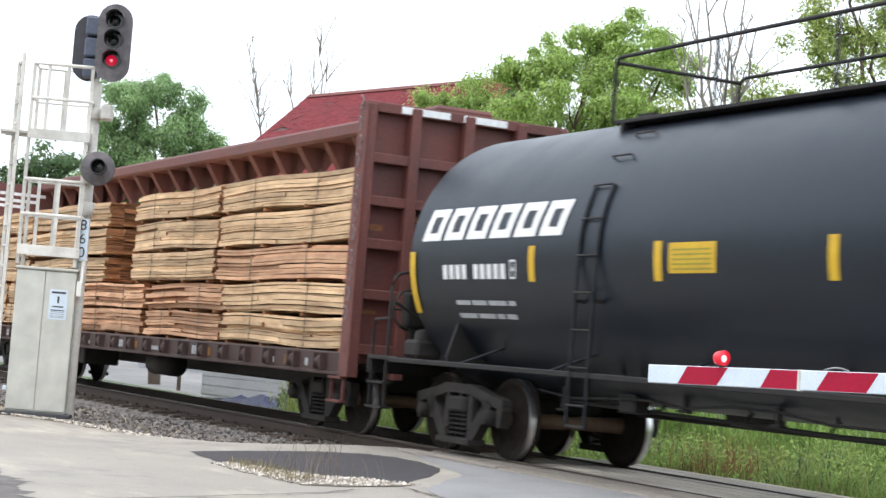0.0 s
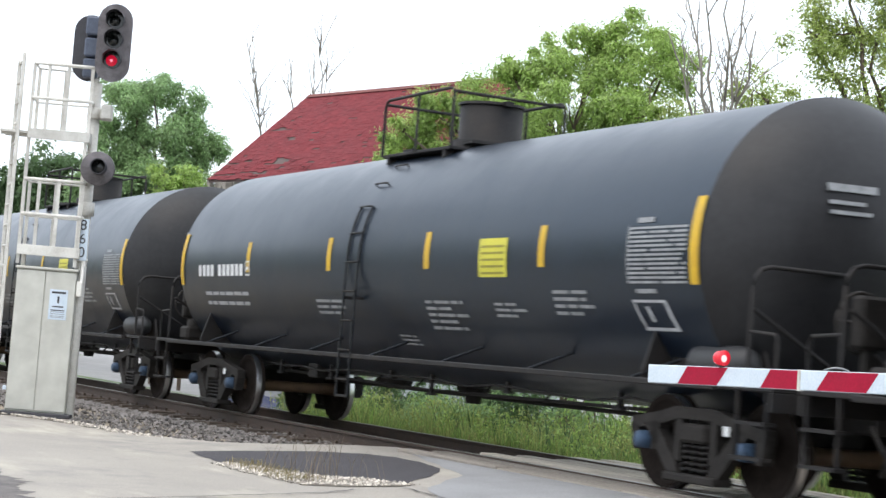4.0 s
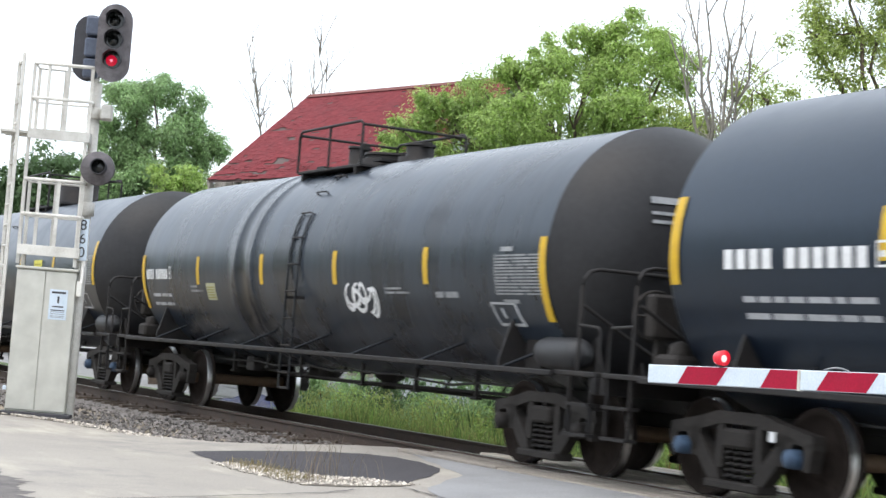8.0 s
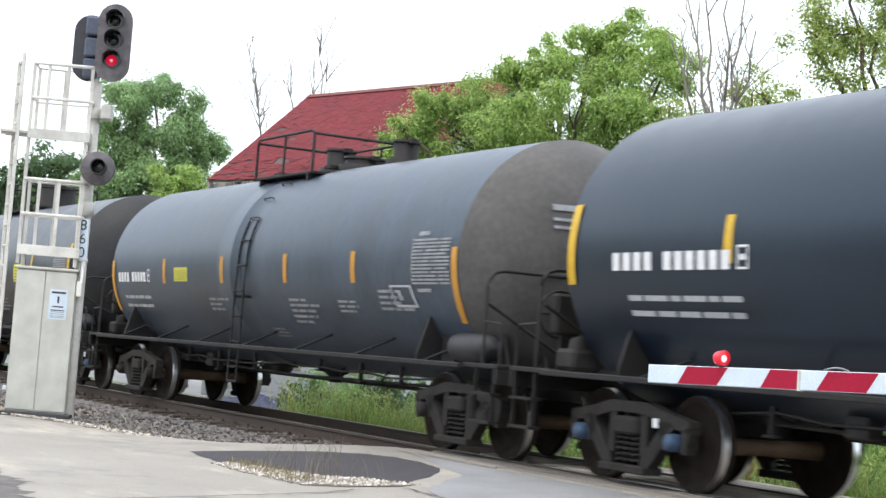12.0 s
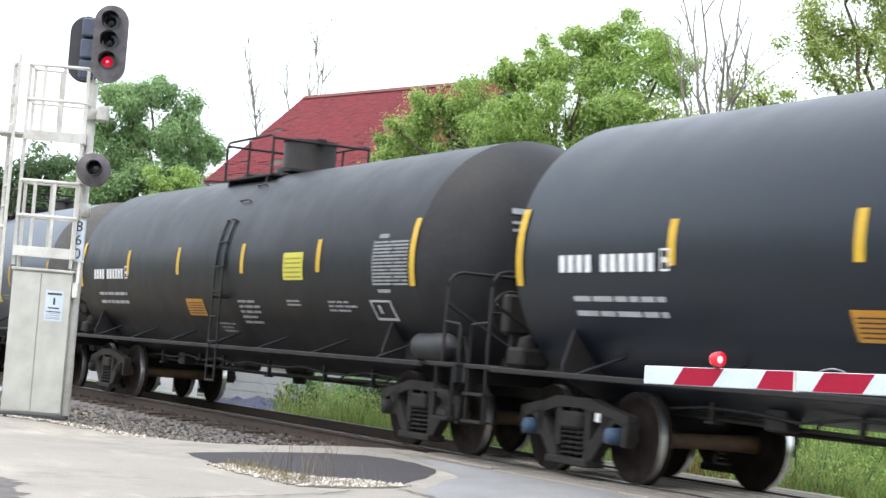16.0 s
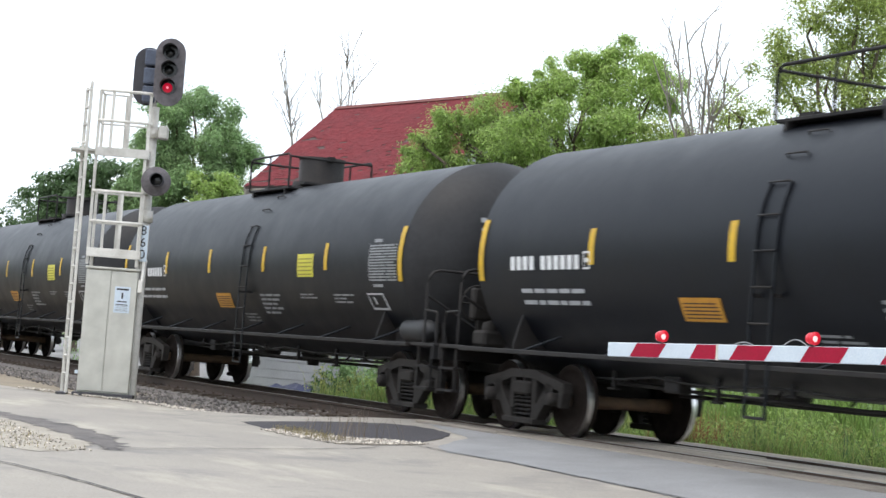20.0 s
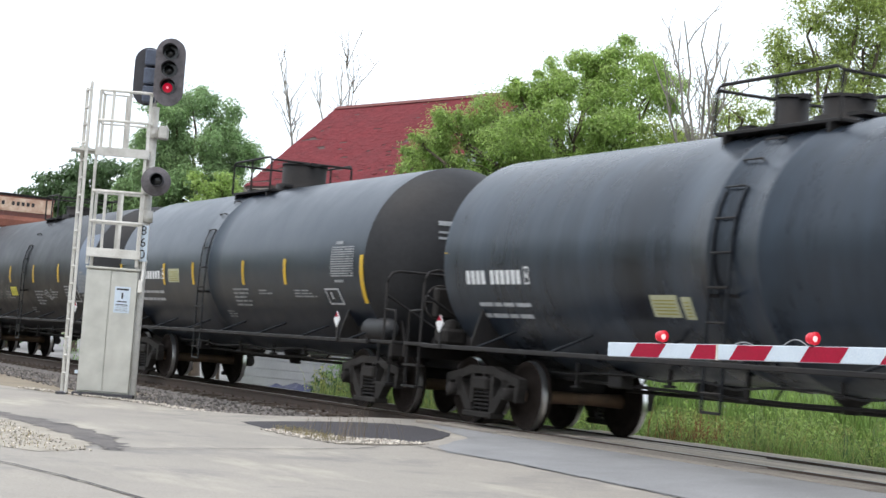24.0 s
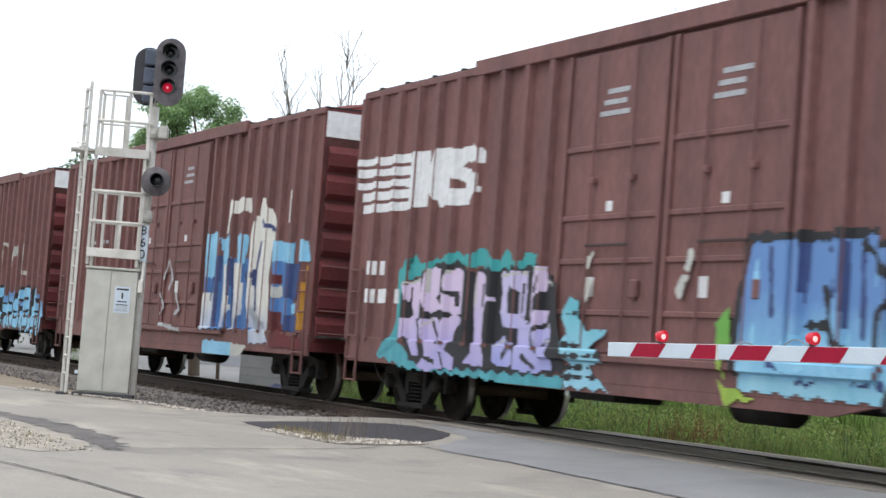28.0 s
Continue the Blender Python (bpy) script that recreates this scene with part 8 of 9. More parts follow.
    for i, ch in enumerate("860"):
        cu = bpy.data.curves.new("digit", "FONT")
        cu.body, cu.size, cu.align_x, cu.align_y = ch, 0.215, "CENTER", "CENTER"
        cu.extrude = 0.002
        tmp = bpy.data.objects.new("digit", cu)
        me = bpy.data.meshes.new_from_object(tmp)
        me.materials.append(SIGNAL_BLACK)
        part("digit", me, None, nb, at=pose(0.455, 0.076, 2.605 + G - i * 0.20, 90, 0, 0))
        bpy.data.objects.remove(tmp)
    # ladder
    for x, y, top in ((-0.60, -0.02, 5.05), (-0.715, 0.36, 4.98)):
        part("ladder_rail", Shape().box(x - 0.026, x + 0.026, y - 0.02, y + 0.02, 0.03, top + G, 0.006), ALU, sg)
    for i in range(17):
        part("rung", Shape().tube([(-0.60, -0.02, 0.35 + i * 0.30), (-0.715, 0.36, 0.35 + i * 0.30)], 0.022, 6), ALU, sg)
    part("ladder_foot", Shape().box(-0.76, -0.60, -0.08, 0.42, 0.0, 0.04, 0.006), SIGNAL_BLACK, sg)
    # two platforms with cages
    for zp, xl, top in ((3.90 + G, -0.86, 4.92 + G), (2.20 + G, -0.46, 3.22 + G)):
        p = part("platform", Shape().box(xl, 0.42, 0.02, 0.60, zp - 0.02, zp + 0.02, 0.005).box(-0.46, 0.42, -0.02, 0.02, zp - 0.09, zp + 0.06, 0.005).box(0.40, 0.44, -0.02, 0.60, zp - 0.09, zp + 0.06, 0.005).box(xl, -0.46, 0.10, 0.14, zp - 0.05, zp), ALU, sg)
        s = Shape()
        cage = [(-0.44, 0.02), (-0.40, 0.0), (0.38, 0.0), (0.42, 0.04), (0.42, 0.58)]
        for z in (top, zp + (top - zp) * 0.50):
            s.tube([(x, y, z) for x, y in cage], 0.027, 6)
            s.tube([(-0.44, 0.02, z), (-0.44, 0.58, z), (0.42, 0.58, z)], 0.018, 6)
        part("cage_rail", s, ALU, p)
        for x, y in ((-0.44, 0.02), (-0.22, 0.0), (0.06, 0.0), (0.40, 0.02), (0.42, 0.30), (0.42, 0.58), (-0.05, 0.58), (-0.44, 0.58)):
            part("cage_bar", Shape().box(x - 0.025, x + 0.025, y - 0.010, y + 0.010, zp, top, 0.003), ALU, p)
    for x in (-0.44, 0.38):
        part("support_post", Shape().box(x - 0.025, x + 0.025, 0.02, 0.06, 1.98 + G, 3.90 + G, 0.004), ALU, sg)
    for x in (-0.40, 0.38):
        part("support_post", Shape().box(x - 0.03, x + 0.03, 0.30, 0.36, 0.02, 2.20 + G, 0.004), ALU, sg)
    # equipment cabinet at the foot
    cab = thing("equipment_cabinet", "pale grey steel two-door equipment cabinet with a warning notice", "cabinet", at=pose(-28.22, 6.77, -0.22, 0, 0, 70))
    body = part("cabinet_body", Shape().box(-0.43, 0.43, 0.0, 0.30, 0.06, 2.13, 0.012), CABINET, cab)
    for a, b in ((-0.425, -0.015), (-0.005, 0.425)):
        d = part("door", Shape().box(a, b, -0.018, -0.001, 0.09, 2.11, 0.006), CABINET, cab)
        if a > -0.1:
            w = part("notice", Shape().box(0.07, 0.33, -0.022, -0.019, 1.42, 1.86, 0.001), GATE_WHITE, d, "white warning notice")
            s = Shape()
            s.box(0.10, 0.30, -0.024, -0.0225, 1.80, 1.83)
            s.box(0.185, 0.215, -0.024, -0.0225, 1.66, 1.76)
            s.box(0.12, 0.28, -0.024, -0.0225, 1.60, 1.62)
            s.box(0.10, 0.30, -0.024, -0.0225, 1.55, 1.565)
            part("notice_print", s, SIGNAL_BLACK, w)
            s = Shape()
            for z in (1.53, 1.50, 1.47, 1.45):
                s.box(0.10, 0.30, -0.024, -0.0225, z, z + 0.008)
            part("notice_small_print", s, GREY_PAINT, w)
    part("cabinet_roof", Shape().box(-0.45, 0.45, -0.04, 0.33, 2.13, 2.17, 0.01), CABINET, cab)
    part("plinth", Shape().box(-0.50, 0.52, -0.08, 0.36, 0.0, 0.06, 0.01), SIGNAL_BLACK, cab)
    part("hasp", Shape().box(-0.48, -0.43, -0.03, 0.02, 0.36, 0.42, 0.005), GATE_WHITE, cab)
    part("conduit", Shape().tube([(0.50, 0.1, 2.3), (0.50, 0.02, 1.98)], 0.03, 8).box(0.44, 0.52, -0.02, 0.1, 1.78, 2.0, 0.01), ALU, cab)


signal()


# ---- the crossing gate ----
def gate():
    """The arm lies along local x from its tip, slightly rising to the mast."""
    g = thing("crossing_gate_arm", "lowered red and white striped crossing gate arm with red lamps", "crossing gate", at=pose(-13.98, 8.26, 1.091, 0, -1.13, 5.24))
    h = 0.070
    part("arm", Shape().box(0.0, 9.0, 0.0, 0.035, -h, h, 0.006), GATE_WHITE, g)
    for b0, b1, t0, t1 in ((0.38, 0.84, 0.49, 0.96), (1.33, 1.715, 1.43, 1.715), (1.91, 2.39, 2.02, 2.50), (2.86, 3.35, 2.97, 3.46), (3.83, 4.31, 3.94, 4.42), (4.80, 5.28, 4.91, 5.39), (5.77, 6.25, 5.88, 6.36)):
        part("red_stripe", Shape().prism([(b0, 0.004 - h), (b1, 0.004 - h), (t1, h - 0.004), (t0, h - 0.004)], 1, -0.003, 0.002), GATE_RED, g)
    part("splice_plate", Shape().box(1.715, 1.745, -0.004, 0.03, -h - 0.005, h + 0.003), ALU, g)
    for x in (0.87, 3.0, 5.6):
        z = h + 0.066
        l = part("gate_lamp", Shape().lathe([(-0.055, 0.0), (-0.05, 0.030), (-0.032, 0.047), (0.0, 0.053), (0.025, 0.053), (0.025, 0.0)], (x, 0.0, z), axis=0, seg=20), LAMP_RED, g, "glowing red lamp")
        part("lamp_ring", Shape().lathe([(0.025, 0.050), (0.030, 0.057), (0.045, 0.057), (0.045, 0.0)], (x, 0.0, z), axis=0, seg=20), LAMP_RED, l)
        part("lamp_core", Shape().lathe([(0.052, 0.0), (0.048, 0.020), (0.0455, 0.027)], (x, -0.004, z - 0.004), axis=0, seg=12), LAMP_CORE, l, "bright lamp core")
        part("lamp_bracket", Shape().box(x - 0.025, x + 0.03, -0.01, 0.02, h, h + 0.03), SIGNAL_BLACK, l)
    for x0, x1, up in ((1.95, 2.2, 0.02), (2.62, 2.92, 0.05), (4.9, 5.5, 0.05)):
        part("lamp_cable", Shape().tube([(x0 + (x1 - x0) * i / 10, 0.02, h + 0.004 + up * math.sin(math.pi * i / 10)) for i in range(11)], 0.006, 5), GREY_PAINT, g)
    part("mast", Shape().lathe([(-1.52, 0.09), (1.4, 0.09), (1.4, 0)], (9.3, 0.1, 0), axis=2, seg=16), ALU, g)
    part("counterweight", Shape().box(9.1, 10.4, -0.06, 0.0, -0.11, 0.11, 0.02), SIGNAL_BLACK, g)


gate()


# ---- the red-roofed shed beyond the track ----
WHITE_WALL = material("pale_siding", (0.40, 0.415, 0.44), (0.30, 0.31, 0.33), scale=1.0, rough=0.7)

def shed():
    """Ridge along the local x axis; the near slope faces local -y."""
    b = thing("barn", "old barn with a patched red shingle roof", "barn", at=pose(-48.12, 17.99, -0.35, 0, 0, 16.9))
    ridge, eave, w, ln = 8.27, 5.70, 2.94, 8.2
    slope = math.hypot(w, ridge - eave)
    ux = (ridge - eave) / w
    for sgn in (-1, 1):
        part("roof_slope", Shape().prism([(0, ridge - 0.02), (sgn * (w + 0.12), eave - 0.02 - 0.12 * ux), (sgn * (w + 0.12), eave - 0.10 - 0.12 * ux), (0, ridge - 0.10)], 0, 0.0, ln), BARN_ROOF, b)
    roof_rnd = random.Random(4)
    s = Shape()
    rows = 46
    for i in range(rows):
        f0, f1 = i / rows, (i + 1.25) / rows
        sway = roof_rnd.uniform(-0.3, 0.3)
        x = -0.05 + roof_rnd.uniform(-0.02, 0.02)
        while x < ln:
            ww = roof_rnd.uniform(0.13, 0.22)
            bare = noise.noise(Vector((x * 1.1, i * 0.55, 3.3)))
            if roof_rnd.random() > 0.006 and bare < 0.46 + 0.16 * roof_rnd.random() - (0.16 if f0 > 0.72 else 0):
                a, c = f0 * (w + 0.14), min(f1, 1.02) * (w + 0.14)
                up = 0.004 + roof_rnd.uniform(0, 0.003) + (0.03 * roof_rnd.random() if f0 > 0.75 and roof_rnd.random() < 0.2 else 0)
                c += 0.012 * math.sin(x * 2.1 + i) * sway + roof_rnd.uniform(-0.012, 0.012)
                p = [(x, -a, ridge - a * ux + 0.004), (x + ww - 0.001, -a, ridge - a * ux + 0.004), (x + ww - 0.001, -c + roof_rnd.uniform(-0.012, 0.012), ridge - c * ux + up), (x, -c, ridge - c * ux + up)]
                s.add(p + [(q[0], q[1], q[2] - 0.006) for q in p], [(0, 1, 2, 3), (3, 2, 6, 7), (0, 3, 7, 4), (1, 5, 6, 2)])
            x += ww
    me = bpy.data.meshes.new("shingles")
    me.from_pydata(s.v, [], s.f)
    me.materials.append(material("red_shingles_single", (0.185, 0.032, 0.037), (0.125, 0.027, 0.031), scale=1.1, rough=0.9, bump=0.12, bump_scale=25, island=0.13, mix=0.8, spec=0.2))
    sh = part("shingles", me, None, b)
    sh["kind"] = "stuff"
    part("ridge_cap", Shape().prism([(-0.12, ridge - 0.06), (0, ridge + 0.04), (0.12, ridge - 0.06), (0, ridge - 0.02)], 0, -0.02, ln), BARN_WALL, b)
    part("verge_board", Shape().prism([(0, ridge - 0.0), (-w - 0.14, eave - 0.14 * ux), (-w - 0.14, eave - 0.14 - 0.14 * ux), (0, ridge - 0.14)], 0, -0.05, -0.01), DEAD, b, "grey weathered verge board")
    part("wall", Shape().box(0.2, ln - 0.2, -w + 0.1, -w + 0.25, 0.0, eave - 0.05), WHITE_WALL, b, "pale grey board wall")
    part("wall", Shape().box(0.2, ln - 0.2, w - 0.25, w - 0.1, 0.0, eave - 0.05), BARN_WALL, b)
    part("gable_wall", Shape().prism([(-w + 0.1, 0), (w - 0.1, 0), (w - 0.1, eave - 0.1), (0, ridge - 0.2), (-w + 0.1, eave - 0.1)], 0, 0.15, 0.3), WHITE_WALL, b)
    part("gable_wall", Shape().prism([(-w + 0.1, 0), (w - 0.1, 0), (w - 0.1, eave - 0.1), (0, ridge - 0.2), (-w + 0.1, eave - 0.1)], 0, ln - 0.3, ln - 0.15), WHITE_WALL, b)
    for x in (3.35, 6.1):                       # openings in the near wall
        wf = part("window", Shape().box(x, x + 0.95, -w + 0.06, -w + 0.10, 0.85, 1.95, 0.01), DEAD, b, "weathered grey window frame")
        part("pane", Shape().box(x + 0.07, x + 0.88, -w + 0.052, -w + 0.058, 0.92, 1.88), LENS_DARK, wf, "dark pane")
    for i in range(22):
        part("siding_board", Shape().box(0.2, ln - 0.2, -w + 0.082, -w + 0.098, 0.03 + i * 0.235, 0.25 + i * 0.235, 0.004), WHITE_WALL, b)
    s = Shape()
    er = random.Random(9)
    for i in range(60):
        x = er.uniform(0.0, 4.2)
        s.box(x, x + er.uniform(0.05, 0.2), -w - 0.18, -w - 0.02, eave - 0.32 - er.uniform(0, 0.10), eave - 0.20, 0.01)
    part("broken_eave", s, DEAD, b, "broken weathered eave boards")


shed()

# pale low building seen under the cars
wb = thing("storage_building", "low grey-walled storage building beyond the meadow", "building", at=pose(-76.0, 24.2, -0.35, 0, 0, 64))
part("wall", Shape().box(-2.4, 6.6, 0, 4.5, 0.0, 3.4, 0.02), WHITE_WALL, wb)
part("roof", Shape().prism([(-0.3, 3.4), (4.8, 3.4), (2.25, 4.3)], 0, -2.7, 6.9), GREY_PAINT, wb)
for i in range(14):
    part("siding_board", Shape().box(-2.4, 6.6, -0.02, 0.0, 0.04 + i * 0.24, 0.27 + i * 0.24, 0.004), WHITE_WALL, wb)
tarp = thing("tarpaulin_heap", "crumpled dark blue tarpaulin heap on the ground", "tarpaulin", at=pose(-41.6, 15.0, -0.43, 0, 0, 40))
NAVY = material("navy_tarp", (0.02, 0.03, 0.09), (0.01, 0.012, 0.04), scale=3, rough=0.5)
s = Shape()
tr = random.Random(3)
n = 14
vv = [(-1.3 + 2.6 * i / n, -0.4 + 0.8 * j / 6, 0.02 + max(0, 0.28 * math.sin(math.pi * i / n) * math.sin(math.pi * j / 6) + tr.uniform(-0.05, 0.07))) for i in range(n + 1) for j in range(7)]
s.add(vv, [(i * 7 + j, i * 7 + j + 1, (i + 1) * 7 + j + 1, (i + 1) * 7 + j) for i in range(n) for j in range(6)])
part("tarpaulin", s, NAVY, tarp)


# ---- trees and plants ----
def leaf_cloud(rnd, clumps, n, size, droop=0.0, loose=0.34):
    """Leaves as small blades that clothe many uneven puffs, with loose ones that fray the outline."""
    total = sum(c[3] ** 2 for c in clumps)
    verts, faces = [], []
    for cx, cy, cz, cr in clumps:
        k, mid = int(n * cr * cr / total), Vector((cx, cy, cz))
        puffs = []
        for _ in range(max(9, int(20 * cr))):
            d = Vector((rnd.gauss(0, 1), rnd.gauss(0, 1), rnd.gauss(0.15, 0.9))).normalized()
            puffs.append((mid + d * cr * rnd.uniform(0.45, 1.20), cr * rnd.uniform(0.20, 0.42)))
        for i in range(k):
            c, sr = puffs[i % len(puffs)]
            d = Vector((rnd.gauss(0, 1), rnd.gauss(0, 1), rnd.gauss(0.25, 0.9))).normalized()
            if rnd.random() < loose:
                sp = (sr * 0.9 + 0.05) * rnd.uniform(0.5, 1.45)
                p = c + Vector((d.x, d.y, d.z * (0.8 + droop))) * sp + Vector((rnd.gauss(0, 0.06), rnd.gauss(0, 0.06), rnd.gauss(0, 0.06)))
            else:
                p = c + Vector((d.x, d.y, d.z * (0.8 + droop))) * sr * rnd.random() ** 0.35
            face = (d * 0.8 + Vector((rnd.gauss(0, 0.45), rnd.gauss(0, 0.45), 0.45 + rnd.gauss(0, 0.4)))).normalized()
            a = face.cross(Vector((rnd.gauss(0, 1), rnd.gauss(0, 1), rnd.gauss(0, 0.5)))).normalized()
            if a.z > 0.2:
                a = -a
            b = face.cross(a)
            l, w = size * rnd.uniform(0.7, 1.4), size * rnd.uniform(0.34, 0.55)
            q = len(verts)
            verts += [tuple(p), tuple(p + a * l * 0.5 + b * w * 0.5), tuple(p + a * l), tuple(p + a * l * 0.5 - b * w * 0.5)]
            faces.append((q, q + 1, q + 2, q + 3))
    return verts, faces


def limb(s, rnd, a, b, r0, r1, wob=0.12, n=6):
    a, b = Vector(a), Vector(b)
    pts, rad = [], []
    for i in range(n + 1):
        f = i / n
        j = Vector((rnd.uniform(-1, 1), rnd.uniform(-1, 1), rnd.uniform(-0.5, 0.5))) * wob * (0 if i in (0, n) else 1)
        sagging = Vector((0, 0, 0.25 * (b - a).length * 0.25 * math.sin(math.pi * f)))
        pts.append(a.lerp(b, f) + j + sagging)
        rad.append(r0 + (r1 - r0) * f)
    s.tube(pts, 0, 6, True, rad)
    return pts


EYE = Vector((-1.969, 0.832, 1.088))


def away(p, k):
    """A place k times as far from the road side, at the same bearing."""
    q = EYE + (Vector(p[:3]) - EYE) * k
    return (q.x, q.y, q.z, *[r * k for r in p[3:]])


def tree(label, base, fork, clumps, n, size, mat, seed, trunk_r=0.16, droop=0.0, bark=None, far=1.0, loose=0.34):
    rnd = random.Random(seed)
    base = (*away(base, far)[:2], base[2])
    fork, clumps, size = away(fork, far), [away(c, far) for c in clumps], size * far
    t = thing("tree", label, "tree", "trees beyond the track", at=pose(*base))
    b = Vector(base)
    s = Shape()
    f = Vector(fork) - b
    limb(s, rnd, (0, 0, -0.1), f, trunk_r, trunk_r * 0.7, 0.06)
    part("trunk", s, bark or BARK, t)
    s = Shape()
    loc = [(c[0] - b.x, c[1] - b.y, c[2] - b.z, c[3]) for c in clumps]
    for c in loc:
        start = Vector((0, 0, 0)).lerp(f, rnd.uniform(0.6, 1.0))
        pts = limb(s, rnd, start, c[:3], trunk_r * 0.5, 0.02, 0.10)
        for _ in range(5):
            q = pts[rnd.randint(3, 6)]
            d = Vector((rnd.gauss(0, 1), rnd.gauss(0, 1), rnd.gauss(0.3, 0.8))).normalized() * c[3] * rnd.uniform(0.6, 1.05)
            limb(s, rnd, q, Vector(q) + d, 0.022, 0.006, 0.03, 4)
    part("branchwork", s, bark or BARK, t)
    if n:
        v, fc = leaf_cloud(rnd, loc, n, size, droop, loose)
        me = bpy.data.meshes.new("crown")
        me.from_pydata(v, [], fc)
        me.materials.append(mat)
        part("crown", me, None, t)
    return t


tree("broad leafy tree with bright green foliage beyond the track", (-29.2, 16.2, -0.4), (-29.0, 15.8, 3.6),
     [(-32.06, 13.97, 4.8, 0.55), (-30.9, 14.28, 5.05, 0.75), (-30.46, 14.96, 5.4, 0.85), (-30.0, 15.62, 6.05, 0.75), (-28.9, 15.9, 6.25, 0.75), (-28.5, 16.4, 6.35, 0.72), (-27.5, 16.5, 6.05, 0.65), (-28.2, 15.3, 5.1, 0.8), (-27.8, 15.9, 5.1, 0.8), (-29.5, 14.8, 4.7, 0.9), (-31.0, 14.1, 4.3, 0.8), (-26.8, 15.9, 5.2, 0.6), (-28.5, 15.2, 4.0, 1.0), (-30.2, 14.8, 3.6, 1.0), (-27.0, 16.2, 4.2, 0.8), (-30.6, 15.6, 6.1, 0.22), (-31.3, 15.0, 5.75, 0.22), (-29.86, 15.63, 6.59, 0.34), (-29.58, 16.21, 6.70, 0.34), (-29.04, 17.35, 6.82, 0.30), (-28.97, 17.52, 6.67, 0.22), (-30.16, 15.04, 6.16, 0.24), (-31.00, 13.41, 5.00, 0.24), (-31.10, 13.26, 4.49, 0.22), (-30.79, 13.80, 5.45, 0.30)], 120000, 0.074, LEAF_BRIGHT, 21)
tree("small green tree with thin foliage", (-26.4, 17.6, -0.4), (-26.3, 17.4, 3.6), [(-27.2, 17.13, 5.2, 0.45), (-26.04, 17.3, 5.7, 0.38), (-25.2, 17.04, 5.45, 0.38), (-26.5, 16.3, 4.9, 0.55), (-25.6, 17.2, 4.8, 0.6), (-24.6, 17.2, 4.9, 0.45), (-26.0, 16.6, 4.2, 0.8), (-24.4, 16.9, 4.2, 0.6)], 17000, 0.070, LEAF_OLIVE, 22, 0.08, loose=0.7)
tree("tall green tree with open foliage beyond the track", (-21.4, 16.8, -0.4), (-21.6, 16.5, 4.2), [(-22.3, 15.75, 5.9, 0.42), (-22.1, 16.1, 6.4, 0.5), (-21.9, 16.45, 5.85, 0.5), (-21.9, 15.75, 5.35, 0.40), (-21.5, 16.35, 5.2, 0.5), (-21.7, 16.9, 6.2, 0.6), (-21.6, 16.6, 7.0, 0.6), (-21.2, 17.3, 5.6, 0.7), (-22.0, 16.2, 4.7, 0.5), (-21.4, 17.2, 6.6, 0.6), (-21.0, 17.4, 4.6, 0.6)], 30000, 0.066, LEAF_OLIVE, 23, 0.10, loose=0.8)
tree("drooping willow-like tree with soft green foliage", (-49.0, 14.6, -0.4), (-48.8, 14.2, 4.5),
     [(x, y, z, 0.86 * r) for x, y, z, r in ((-48.85, 13.22, 7.05, 0.9), (-48.6, 13.8, 7.3, 0.85), (-48.34, 14.4, 6.5, 1.0), (-49.06, 12.9, 6.0, 0.9), (-48.04, 15.0, 6.0, 0.75), (-48.3, 13.9, 5.4, 1.1), (-48.6, 13.2, 4.9, 1.1), (-47.9, 15.3, 5.9, 0.5), (-48.0, 14.6, 4.9, 0.9), (-49.3, 12.6, 4.6, 1.0), (-48.2, 15.2, 4.6, 0.9))], 80000, 0.100, LEAF_MID, 24, 0.2, 0.35, far=1.14)
tree("small bright green tree beside the barn", (-46.8, 14.6, -0.4), (-46.7, 14.3, 3.6), [(-46.75, 13.7, 5.0, 0.40), (-46.4, 14.1, 5.1, 0.42), (-46.1, 14.45, 4.9, 0.45), (-46.5, 13.9, 4.5, 0.6), (-46.2, 14.7, 4.3, 0.5)], 5200, 0.11, LEAF_BRIGHT, 25, 0.06, far=1.1)
tree("dark green tree behind the signal", (-57.0, 14.0, -0.4), (-56.9, 13.6, 4.0), [(-56.9, 12.73, 5.4, 0.9), (-56.6, 13.32, 5.7, 0.9), (-57.1, 12.0, 4.9, 0.8), (-56.3, 13.98, 5.4, 0.9), (-56.6, 13.0, 4.8, 1.3), (-56.4, 14.2, 4.8, 1.1), (-57.3, 11.9, 4.7, 0.9)], 15000, 0.17, LEAF_DARK, 26, 0.2, far=1.25)
for i, (x, y, z, r) in enumerate(((-89.1, 16.2, 5.4, 1.3), (-88.4, 17.9, 6.2, 1.4), (-87.9, 19.4, 6.6, 1.4), (-96, 15.5, 5.6, 1.6), (-104, 15.2, 5.5, 1.7))):
    tree("distant dark green tree along the line", (x, y + 0.5, -0.4), (x, y + 0.3, z - 1.4), [(x, y, z, r), (x - 0.8, y - 0.7, z - 0.8, r * 0.9), (x + 0.6, y + 0.9, z - 0.9, r), (x, y, z - 2.2, r * 1.3), (x, y + 0.4, z - 3.8, r * 1.3)], 6000, 0.22, LEAF_DARK, 40 + i, 0.2)


